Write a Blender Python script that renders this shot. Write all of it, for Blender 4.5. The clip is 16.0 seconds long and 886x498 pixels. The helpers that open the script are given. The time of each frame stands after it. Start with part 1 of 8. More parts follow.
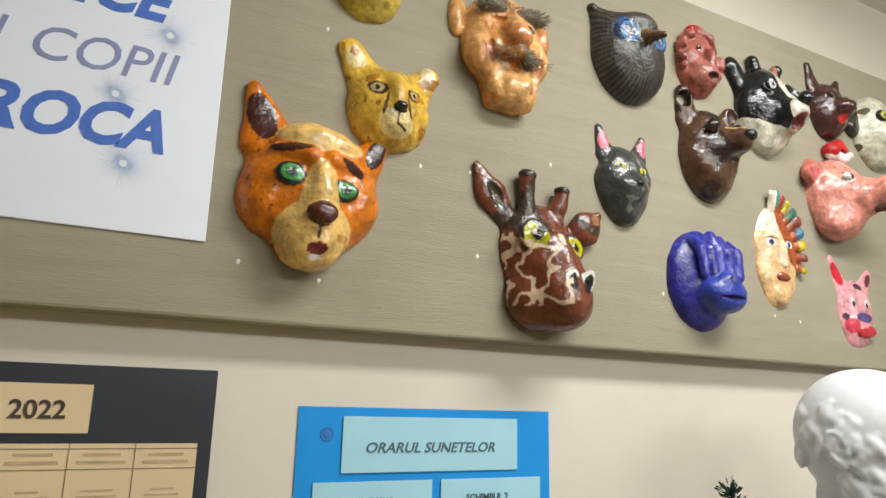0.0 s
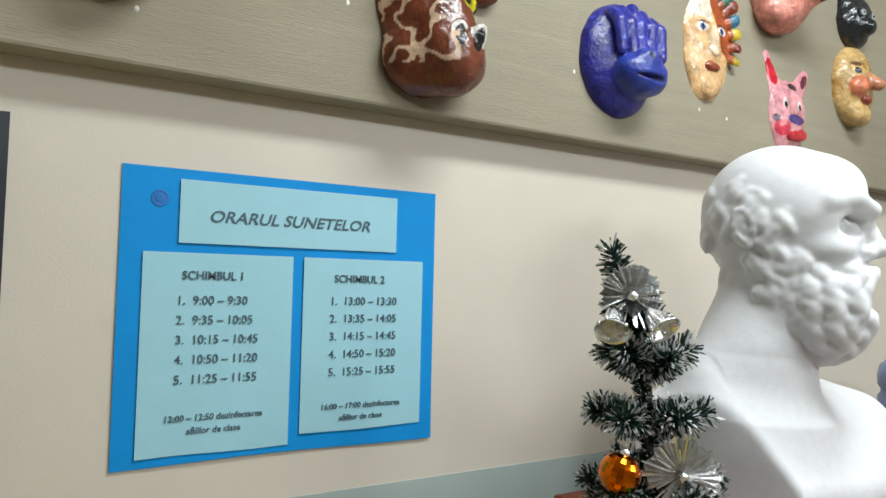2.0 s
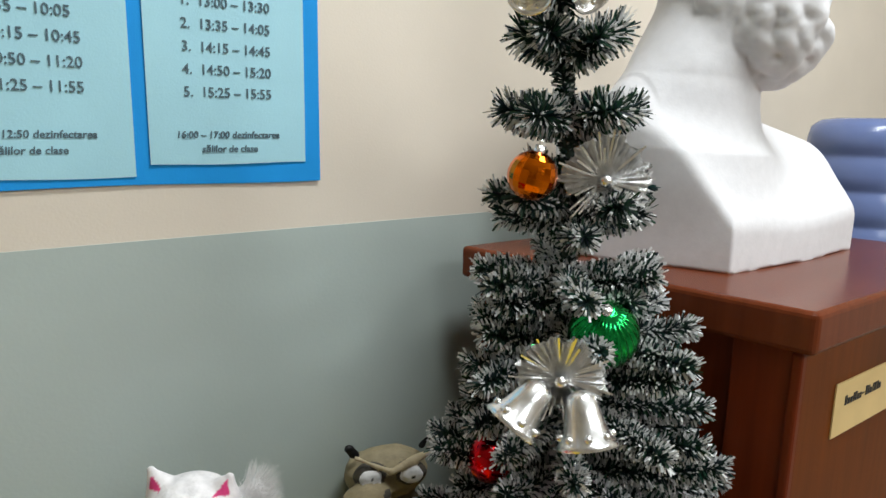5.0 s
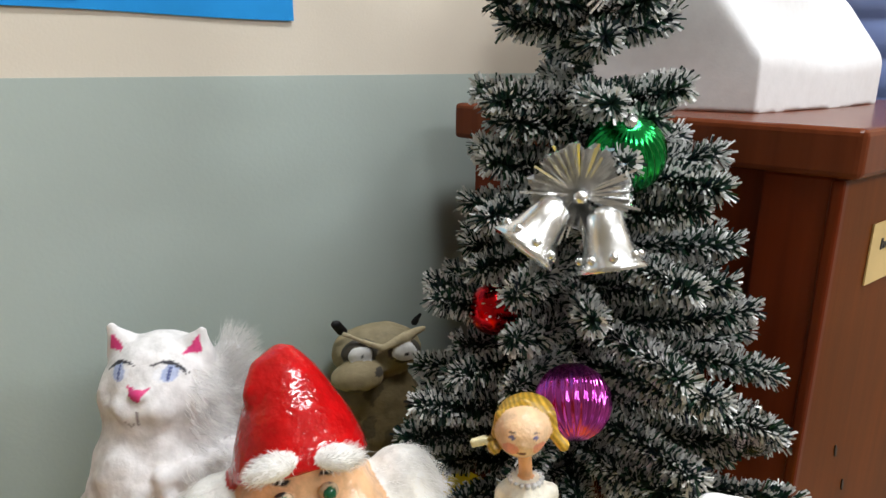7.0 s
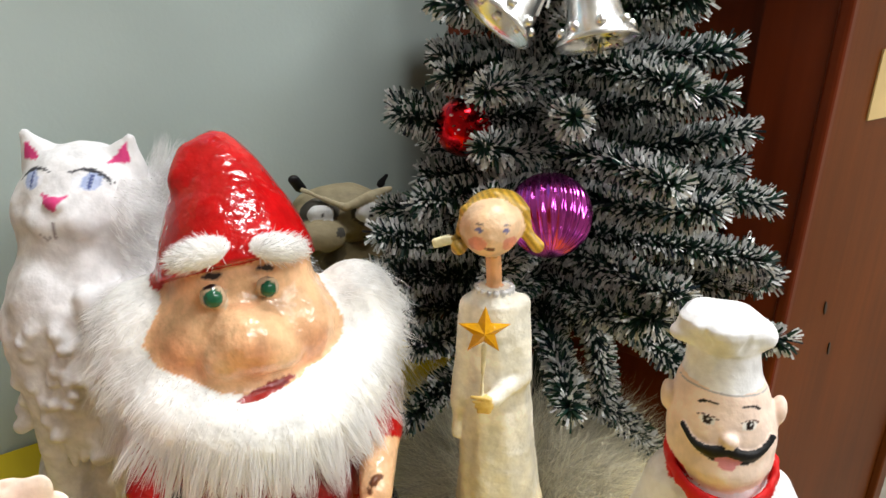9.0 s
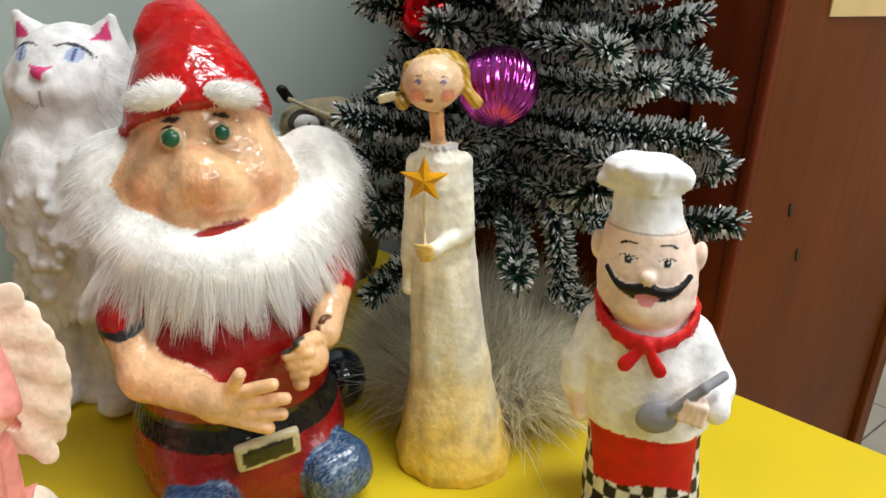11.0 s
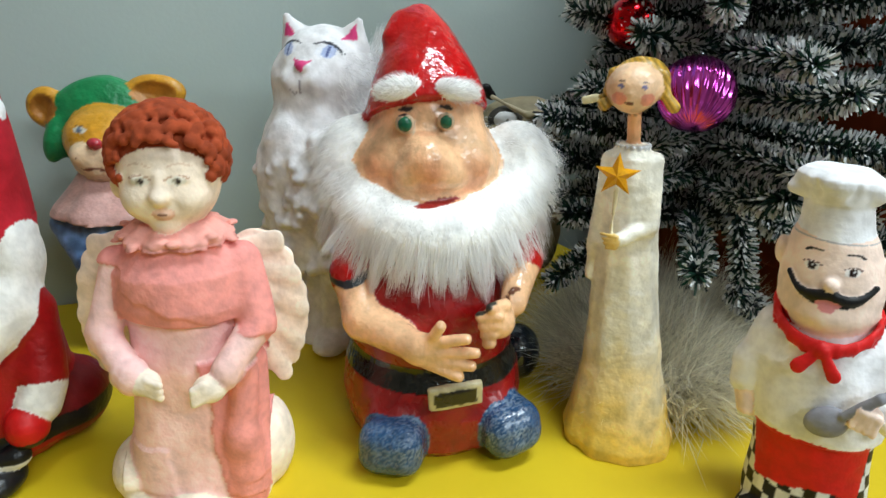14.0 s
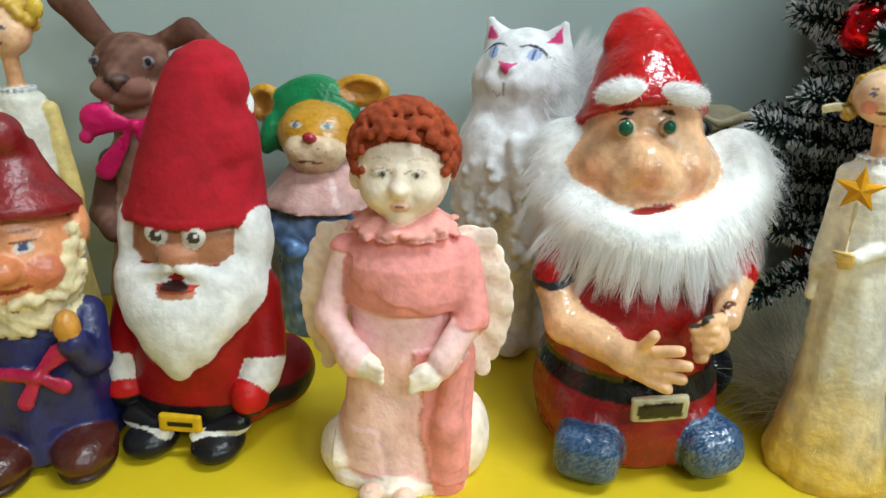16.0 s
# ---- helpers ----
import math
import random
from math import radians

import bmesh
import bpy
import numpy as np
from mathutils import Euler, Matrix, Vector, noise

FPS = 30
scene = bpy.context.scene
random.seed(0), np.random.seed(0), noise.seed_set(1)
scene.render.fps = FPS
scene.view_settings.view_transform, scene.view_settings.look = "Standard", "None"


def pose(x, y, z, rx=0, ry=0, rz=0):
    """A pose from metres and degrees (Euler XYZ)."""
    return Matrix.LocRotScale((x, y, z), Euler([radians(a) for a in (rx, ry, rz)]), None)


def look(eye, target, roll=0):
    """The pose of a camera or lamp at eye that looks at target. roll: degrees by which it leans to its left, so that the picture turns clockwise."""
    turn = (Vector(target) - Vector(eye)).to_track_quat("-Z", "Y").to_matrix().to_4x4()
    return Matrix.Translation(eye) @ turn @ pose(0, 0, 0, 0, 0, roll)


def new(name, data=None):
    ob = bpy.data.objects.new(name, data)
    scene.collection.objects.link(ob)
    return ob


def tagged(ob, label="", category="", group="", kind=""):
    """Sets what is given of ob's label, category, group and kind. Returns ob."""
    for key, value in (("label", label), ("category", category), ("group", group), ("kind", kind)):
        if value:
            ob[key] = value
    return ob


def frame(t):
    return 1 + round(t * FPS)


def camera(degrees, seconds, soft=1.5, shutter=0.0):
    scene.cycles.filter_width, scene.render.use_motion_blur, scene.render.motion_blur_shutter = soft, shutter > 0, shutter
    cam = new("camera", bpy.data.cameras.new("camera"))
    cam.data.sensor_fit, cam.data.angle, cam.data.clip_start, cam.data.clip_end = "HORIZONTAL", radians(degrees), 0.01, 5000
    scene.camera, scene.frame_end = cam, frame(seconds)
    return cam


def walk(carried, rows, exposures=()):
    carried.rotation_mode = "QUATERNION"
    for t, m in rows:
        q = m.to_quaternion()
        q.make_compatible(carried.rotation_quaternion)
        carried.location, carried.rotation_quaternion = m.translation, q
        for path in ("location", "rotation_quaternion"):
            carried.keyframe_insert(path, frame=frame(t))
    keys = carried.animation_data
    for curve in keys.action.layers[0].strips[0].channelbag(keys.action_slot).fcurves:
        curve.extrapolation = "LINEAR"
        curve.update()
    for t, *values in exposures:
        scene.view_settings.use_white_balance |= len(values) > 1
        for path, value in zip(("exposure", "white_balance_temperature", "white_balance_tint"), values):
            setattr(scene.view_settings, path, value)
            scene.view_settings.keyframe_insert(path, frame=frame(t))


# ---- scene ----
cam = camera(66.3, 16.0)
PATH = [
    (0, (0.07, -0.061, 2.037), (0.964, 1.669, 2.491), 1.4),
    (0.5, (0.14, -0.037, 1.989), (1.065, 1.698, 2.356), 1.4),
    (1, (0.201, -0.014, 1.943), (1.159, 1.721, 2.211), 1.4),
    (1.5, (0.256, 0.005, 1.903), (1.24, 1.737, 2.091), 1.3),
    (2, (0.315, 0.038, 1.866), (1.337, 1.755, 1.964), 1.3),
    (2.5, (0.37, 0.08, 1.839), (1.43, 1.776, 1.825), 1.3),
    (3, (0.423, 0.117, 1.821), (1.513, 1.789, 1.696), 1.4),
    (3.5, (0.442, 0.141, 1.791), (1.562, 1.785, 1.59), 1.4),
    (4, (0.448, 0.152, 1.765), (1.595, 1.768, 1.494), 1.5),
    (4.5, (0.455, 0.156, 1.721), (1.622, 1.747, 1.392), 1.4),
    (7, (0.497, 0.228, 1.529), (1.696, 1.734, 0.987), 0.5),
    (7.5, (0.5, 0.259, 1.492), (1.706, 1.738, 0.895), 0.7),
    (8, (0.51, 0.266, 1.448), (1.724, 1.728, 0.823), 1.2),
    (8.5, (0.515, 0.261, 1.403), (1.735, 1.705, 0.75), 1.6),
    (9, (0.533, 0.244, 1.37), (1.755, 1.677, 0.696), 1.8),
    (9.5, (0.549, 0.225, 1.335), (1.768, 1.655, 0.651), 1.7),
    (10, (0.546, 0.205, 1.313), (1.759, 1.633, 0.615), 1.9),
    (10.2, (0.546, 0.19, 1.307), (1.753, 1.62, 0.599), 1.9),
    (12.3, (0.537, 0.097, 1.264), (1.519, 1.679, 0.534), 1.9),
    (12.5, (0.533, 0.093, 1.267), (1.49, 1.691, 0.54), 2.0),
    (13, (0.521, 0.083, 1.27), (1.411, 1.721, 0.546), 2.1),
    (13.5, (0.499, 0.083, 1.285), (1.317, 1.755, 0.552), 2.2),
    (14, (0.487, 0.083, 1.294), (1.205, 1.798, 0.556), 2.0),
    (14.5, (0.464, 0.105, 1.297), (1.085, 1.856, 0.555), 1.9),
    (15, (0.448, 0.104, 1.297), (0.98, 1.886, 0.562), 1.8),
    (15.5, (0.432, 0.104, 1.292), (0.88, 1.908, 0.553), 1.7),
    (16, (0.4, 0.105, 1.288), (0.788, 1.925, 0.556), 1.7),
]
# automatic exposure and white balance: seconds, stops, kelvin, tint
BALANCE = [(0.0, -0.26, 7300, 15), (2.0, -0.33, 6800, 12), (3.5, -0.31, 6600, 11), (4.5, -0.2, 6850, 14), (7.0, 0.03, 7100, 18), (8.5, 0.2, 7150, 18), (10.0, 0.1, 7150, 18), (12.5, -0.02, 6750, 12), (14.5, 0.0, 6350, 9), (16.0, 0.02, 6350, 8)]
walk(cam, [(t, look(eye, target, roll)) for t, eye, target, roll in PATH], BALANCE)

# ---- light ----
world = bpy.data.worlds.new("world")
scene.world = world
world.use_nodes = True
world.node_tree.nodes["Background"].inputs[0].default_value = (1.0, 0.95, 0.88, 1)
world.node_tree.nodes["Background"].inputs[1].default_value = 0.05


def lamp(name, place, target, size, power, colour):
    data = bpy.data.lights.new(name, "AREA")
    data.shape, data.size, data.size_y = "RECTANGLE", size[0], size[1]
    data.energy, data.color = power, colour
    ob = new(name, data)
    ob.matrix_world = look(place, target)
    return ob


TUBE = (0.88, 1.0, 1.05)
for place, target, power, wide in (((1.4, 0.1, 3.40), (1.4, 0.1, 0), 50, 0.3), ((0.9, -2.2, 3.40), (0.9, 0.5, 1.4), 50, 0.6), ((2.9, -2.2, 3.40), (2.2, 0.5, 1.2), 70, 0.6)):
    lamp("ceiling_tube_light", place, target, (1.3, wide), power, TUBE)

# ---- materials ----
def hue(r, g, b):
    """Linear colour from 0-255 values."""
    return tuple((v / 255 / 12.92) if v / 255 <= 0.04045 else ((v / 255 + 0.055) / 1.055) ** 2.4 for v in (r, g, b))


def material(name, colour, rough=0.6, metal=0.0, vary=0.12, scale=40.0, bump=0.1, fine=400.0, coat=0.0, stains=0.0, stain_scale=3.0, stretch=(1, 1, 1), spec=0.5, random=0.0):
    """A painted, paper, wood or plastic surface with grain at two scales."""
    m = bpy.data.materials.new(name)
    m.use_nodes = True
    t = m.node_tree
    p = t.nodes["Principled BSDF"]
    co = t.nodes.new("ShaderNodeTexCoord")
    mp = t.nodes.new("ShaderNodeMapping")
    mp.inputs["Scale"].default_value = stretch
    t.links.new(co.outputs["Object"], mp.inputs[0])
    big, small = t.nodes.new("ShaderNodeTexNoise"), t.nodes.new("ShaderNodeTexNoise")
    big.inputs["Scale"].default_value, big.inputs["Detail"].default_value = scale, 5
    small.inputs["Scale"].default_value, small.inputs["Detail"].default_value = fine, 2
    for n in (big, small):
        t.links.new(mp.outputs[0], n.inputs["Vector"])
    ramp = t.nodes.new("ShaderNodeMapRange")
    ramp.inputs[1].default_value, ramp.inputs[2].default_value = 0.3, 0.7
    ramp.inputs[3].default_value, ramp.inputs[4].default_value = 1 - vary, 1 + vary
    t.links.new(big.outputs[0], ramp.inputs[0])
    mul = t.nodes.new("ShaderNodeMix")
    mul.data_type, mul.blend_type = "RGBA", "MULTIPLY"
    mul.inputs[0].default_value = 1
    mul.inputs[6].default_value = (*colour, 1)
    t.links.new(ramp.outputs[0], mul.inputs[7])
    out = mul.outputs[2]
    if stains:
        st = t.nodes.new("ShaderNodeTexNoise")
        st.inputs["Scale"].default_value, st.inputs["Detail"].default_value = stain_scale, 4
        t.links.new(co.outputs["Object"], st.inputs["Vector"])
        r2 = t.nodes.new("ShaderNodeMapRange")
        r2.inputs[1].default_value, r2.inputs[2].default_value = 0.35, 0.65
        r2.inputs[3].default_value, r2.inputs[4].default_value = 1 - stains, 1
        t.links.new(st.outputs[0], r2.inputs[0])
        m2 = t.nodes.new("ShaderNodeMix")
        m2.data_type, m2.blend_type = "RGBA", "MULTIPLY"
        m2.inputs[0].default_value = 1
        t.links.new(out, m2.inputs[6])
        t.links.new(r2.outputs[0], m2.inputs[7])
        out = m2.outputs[2]
    if random:
        info = t.nodes.new("ShaderNodeObjectInfo")
        r3 = t.nodes.new("ShaderNodeMapRange")
        r3.inputs[3].default_value, r3.inputs[4].default_value = 1 - random, 1 + random
        t.links.new(info.outputs["Random"], r3.inputs[0])
        m3 = t.nodes.new("ShaderNodeMix")
        m3.data_type, m3.blend_type = "RGBA", "MULTIPLY"
        m3.inputs[0].default_value = 1
        t.links.new(out, m3.inputs[6])
        t.links.new(r3.outputs[0], m3.inputs[7])
        out = m3.outputs[2]
    t.links.new(out, p.inputs["Base Color"])
    p.inputs["Roughness"].default_value, p.inputs["Metallic"].default_value = rough, metal
    p.inputs["Coat Weight"].default_value, p.inputs["Coat Roughness"].default_value = coat, 0.08
    p.inputs["Specular IOR Level"].default_value = spec
    if bump:
        add = t.nodes.new("ShaderNodeMath")
        add.operation = "ADD"
        t.links.new(big.outputs[0], add.inputs[0])
        t.links.new(small.outputs[0], add.inputs[1])
        b = t.nodes.new("ShaderNodeBump")
        b.inputs["Strength"].default_value, b.inputs["Distance"].default_value = bump, 0.002
        t.links.new(add.outputs[0], b.inputs["Height"])
        t.links.new(b.outputs[0], p.inputs["Normal"])
    return m


def painted(name, bump=0.25, scale=120.0, spec=0.5, vary=0.1, crumple=0.0, wash=0.0):
    """Hand-painted papier-mache or clay: colour and roughness come from the brush marks stored on the mesh."""
    m = bpy.data.materials.new(name)
    m.use_nodes = True
    t = m.node_tree
    p = t.nodes["Principled BSDF"]
    at = t.nodes.new("ShaderNodeAttribute")
    at.attribute_name = "paint"
    co = t.nodes.new("ShaderNodeTexCoord")
    big, small = t.nodes.new("ShaderNodeTexNoise"), t.nodes.new("ShaderNodeTexNoise")
    big.inputs["Scale"].default_value, big.inputs["Detail"].default_value = scale, 3
    small.inputs["Scale"].default_value, small.inputs["Detail"].default_value = scale * 4, 2
    for n in (big, small):
        t.links.new(co.outputs["Object"], n.inputs["Vector"])
    ramp = t.nodes.new("ShaderNodeMapRange")
    ramp.inputs[1].default_value, ramp.inputs[2].default_value = 0.3, 0.7
    ramp.inputs[3].default_value, ramp.inputs[4].default_value = 1 - vary, 1 + vary
    t.links.new(big.outputs[0], ramp.inputs[0])
    mul = t.nodes.new("ShaderNodeMix")
    mul.data_type, mul.blend_type = "RGBA", "MULTIPLY"
    mul.inputs[0].default_value = 1
    t.links.new(at.outputs["Color"], mul.inputs[6])
    t.links.new(ramp.outputs[0], mul.inputs[7])
    colour = mul.outputs[2]
    if wash:
        # thin darker glaze in broad and small patches
        for size, amount in ((22, wash), (95, wash * 0.8)):
            n, r, m3 = t.nodes.new("ShaderNodeTexNoise"), t.nodes.new("ShaderNodeMapRange"), t.nodes.new("ShaderNodeMix")
            n.inputs["Scale"].default_value, n.inputs["Detail"].default_value, n.inputs["Roughness"].default_value = size, 4, 0.65
            t.links.new(co.outputs["Object"], n.inputs["Vector"])
            r.inputs[1].default_value, r.inputs[2].default_value = 0.38, 0.58
            r.inputs[3].default_value, r.inputs[4].default_value = 1 - amount, 1.06
            t.links.new(n.outputs[0], r.inputs[0])
            m3.data_type, m3.blend_type = "RGBA", "MULTIPLY"
            m3.inputs[0].default_value = 1
            t.links.new(colour, m3.inputs[6])
            t.links.new(r.outputs[0], m3.inputs[7])
            colour = m3.outputs[2]
    t.links.new(colour, p.inputs["Base Color"])
    gloss = t.nodes.new("ShaderNodeMath")
    gloss.operation = "MULTIPLY_ADD"
    t.links.new(big.outputs[0], gloss.inputs[0])
    gloss.inputs[1].default_value = 0.22
    t.links.new(at.outputs["Alpha"], gloss.inputs[2])
    less = t.nodes.new("ShaderNodeMath")
    less.operation = "SUBTRACT"
    t.links.new(gloss.outputs[0], less.inputs[0])
    less.inputs[1].default_value = 0.1
    t.links.new(less.outputs[0], p.inputs["Roughness"])
    p.inputs["Specular IOR Level"].default_value = spec
    add = t.nodes.new("ShaderNodeMath")
    add.operation = "MULTIPLY_ADD"
    t.links.new(small.outputs[0], add.inputs[0])
    add.inputs[1].default_value = 0.3
    t.links.new(big.outputs[0], add.inputs[2])
    b = t.nodes.new("ShaderNodeBump")
    b.inputs["Strength"].default_value, b.inputs["Distance"].default_value = bump, 0.003
    height = add.outputs[0]
    if crumple:
        # paper pulp: flat facets with raised creases
        cell, addc = t.nodes.new("ShaderNodeTexVoronoi"), t.nodes.new("ShaderNodeMath")
        cell.inputs["Scale"].default_value, cell.inputs["Detail"].default_value = scale * 1.5, 1.0
        t.links.new(co.outputs["Object"], cell.inputs["Vector"])
        addc.operation = "MULTIPLY_ADD"
        t.links.new(cell.outputs["Distance"], addc.inputs[0])
        addc.inputs[1].default_value = crumple
        t.links.new(height, addc.inputs[2])
        height = addc.outputs[0]
    t.links.new(height, b.inputs["Height"])
    t.links.new(b.outputs[0], p.inputs["Normal"])
    return m


VARNISHED = painted("varnished_paint", bump=0.65, scale=42, spec=0.6, vary=0.16, crumple=0.28, wash=0.1)
MASK_PAINT = painted("varnished_papier_mache", bump=0.8, scale=34, spec=0.6, vary=0.2, crumple=0.35, wash=0.24)
MATT = painted("matt_paint", bump=0.4, scale=48, spec=0.3, wash=0.04)
PLASTER = painted("white_plaster", bump=0.12, scale=60, spec=0.3, vary=0.03)


HAIR = bpy.data.materials.new("synthetic_hair")
HAIR.use_nodes = True
_t = HAIR.node_tree
_a, _d, _b, _m = (_t.nodes.new(k) for k in ("ShaderNodeAttribute", "ShaderNodeBsdfDiffuse", "ShaderNodeBsdfTranslucent", "ShaderNodeMixShader"))
_a.attribute_name = "paint"
for _n in (_d, _b):
    _t.links.new(_a.outputs["Color"], _n.inputs[0])
_m.inputs[0].default_value = 0.5
_t.links.new(_d.outputs[0], _m.inputs[1])
_t.links.new(_b.outputs[0], _m.inputs[2])
_t.links.new(_m.outputs[0], _t.nodes["Material Output"].inputs[0])


# ---- mesh tools ----
def part(name, bm, mat, parent=None, label="", smooth=False):
    me = bpy.data.meshes.new(name)
    bm.to_mesh(me)
    bm.free()
    for m in (mat if isinstance(mat, (list, tuple)) else [mat]):
        me.materials.append(m)
    if smooth:
        me.shade_smooth()
    ob = new(name, me)
    if parent:
        ob.parent = parent
    return tagged(ob, label)


def thing(name, m, label, category, group="", kind=""):
    ob = new(name)
    ob.empty_display_size = 0.02
    ob.matrix_world = m
    return tagged(ob, label, category, group, kind)


def box(lo, hi, bevel=0.0, segments=2, bm=None):
    bm = bm or bmesh.new()
    v = [bm.verts.new((x, y, z)) for x in (lo[0], hi[0]) for y in (lo[1], hi[1]) for z in (lo[2], hi[2])]
    fs = [bm.faces.new([v[i] for i in q]) for q in ((0, 1, 3, 2), (4, 6, 7, 5), (0, 4, 5, 1), (2, 3, 7, 6), (0, 2, 6, 4), (1, 5, 7, 3))]
    if bevel:
        es = {e for f in fs for e in f.edges}
        bmesh.ops.bevel(bm, geom=list(es), offset=bevel, segments=segments, affect="EDGES", profile=0.5)
    return bm


def lathe(profile, n=48, ribs=0, depth=0.0, bm=None):
    """Turns (radius, height) pairs round z; ribs press flutes into the wall."""
    bm = bm or bmesh.new()
    rings = []
    for r, z in profile:
        ring = []
        for i in range(n):
            a = 2 * math.pi * i / n
            q = r * (1 - depth * (0.5 + 0.5 * math.cos(ribs * a))) if ribs else r
            ring.append(bm.verts.new((q * math.cos(a), q * math.sin(a), z)))
        rings.append(ring)
    for a, b in zip(rings, rings[1:]):
        for i in range(n):
            bm.faces.new((a[i], a[(i + 1) % n], b[(i + 1) % n], b[i]))
    return bm


def wave(p, scale, seed):
    """Smooth lumpy noise in -1..1 for an array of places."""
    rng = np.random.RandomState(seed)
    out = np.zeros(p.shape[:-1])
    for octave in range(3):
        for _ in range(5):
            d = rng.normal(size=3)
            d *= scale * (1.9 ** octave) / np.linalg.norm(d)
            out += np.sin(p @ d + rng.uniform(0, 6.3)) * (0.6 ** octave)
    return out / 5.0


def turn_of(rot):
    return np.array(Euler([radians(a) for a in rot]).to_matrix())


def ball(c, r, col=None, rough=0.5, k=0.008, rot=(0, 0, 0), op="+"):
    r = (r, r, r) if not isinstance(r, tuple) else r
    c, rr, R = np.array(c, float), np.array(r, float), turn_of(rot)

    def dist(p):
        q = (p - c) @ R
        k0 = np.linalg.norm(q / rr, axis=-1)
        k1 = np.linalg.norm(q / (rr * rr), axis=-1) + 1e-9
        return k0 * (k0 - 1) / k1
    m = max(r)
    return dict(d=dist, lo=c - m, hi=c + m, col=col, rough=rough, k=k, op=op)


def limb(a, b, ra, rb, col=None, rough=0.5, k=0.008, op="+", squash=None):
    """A tapered round bar from a to b."""
    a, b = np.array(a, float), np.array(b, float)
    ab = b - a
    n = ab @ ab

    def dist(p):
        q = p - a
        h = np.clip((q @ ab) / n, 0, 1)
        v = q - h[..., None] * ab
        if squash is not None:
            v = v / np.array(squash)
        return np.linalg.norm(v, axis=-1) - (ra + (rb - ra) * h)
    m = max(ra, rb) * (max(squash) if squash is not None else 1)
    return dict(d=dist, lo=np.minimum(a, b) - m, hi=np.maximum(a, b) + m, col=col, rough=rough, k=k, op=op)


def slab(c, half, col=None, rough=0.5, k=0.006, rot=(0, 0, 0), round=0.004, op="+"):
    c, h, R = np.array(c, float), np.array(half, float) - round, turn_of(rot)

    def dist(p):
        q = np.abs((p - c) @ R) - h
        return np.linalg.norm(np.maximum(q, 0), axis=-1) + np.minimum(q.max(-1), 0) - round
    m = float(np.linalg.norm(half))
    return dict(d=dist, lo=c - m, hi=c + m, col=col, rough=rough, k=k, op=op)


def turned(profile, col=None, rough=0.5, k=0.008, c=(0, 0, 0), squash=(1, 1), lean=(0, 0), op="+", ripple=0.0, folds=0, rot=(0, 0, 0)):
    """A body turned round an upright axis from (height, radius) pairs, flattened by squash and sheared by lean."""
    zs, rs = np.array([z for z, r in profile], float), np.array([r for z, r in profile], float)
    c, R = np.array(c, float), turn_of(rot)

    def dist(p):
        q = (p - c) @ R
        z = q[..., 2]
        x, y = (q[..., 0] - lean[0] * z) / squash[0], (q[..., 1] - lean[1] * z) / squash[1]
        r = np.interp(z, zs, rs)
        if folds:
            r = r * (1 + ripple * np.sin(folds * np.arctan2(y, x) + z * 9))
        side = np.hypot(x, y) - r
        ends = np.maximum(zs[0] - z, z - zs[-1])
        return np.where((side > 0) & (ends > 0), np.hypot(side, ends), np.maximum(side * 0.9, ends))
    m = rs.max() * max(squash) * (1 + ripple)
    sh = np.abs(np.array([lean[0], lean[1], 0])) * np.abs(zs).max()
    lo, hi = c + np.array([-m, -m, zs[0]]) - sh, c + np.array([m, m, zs[-1]]) + sh
    if any(rot):
        lo, hi = lo - 0.03, hi + 0.03
    return dict(d=dist, lo=lo, hi=hi, col=col, rough=rough, k=k, op=op)


def within(test, col, rough=0.5):
    """Paint alone: wherever test(p) is below zero."""
    return dict(d=test, col=col, rough=rough, op="p", lo=None, hi=None, k=0)


def soft_min(a, b, k):
    h = np.maximum(k - np.abs(a - b), 0) / k
    return np.minimum(a, b) - h * h * k * 0.25


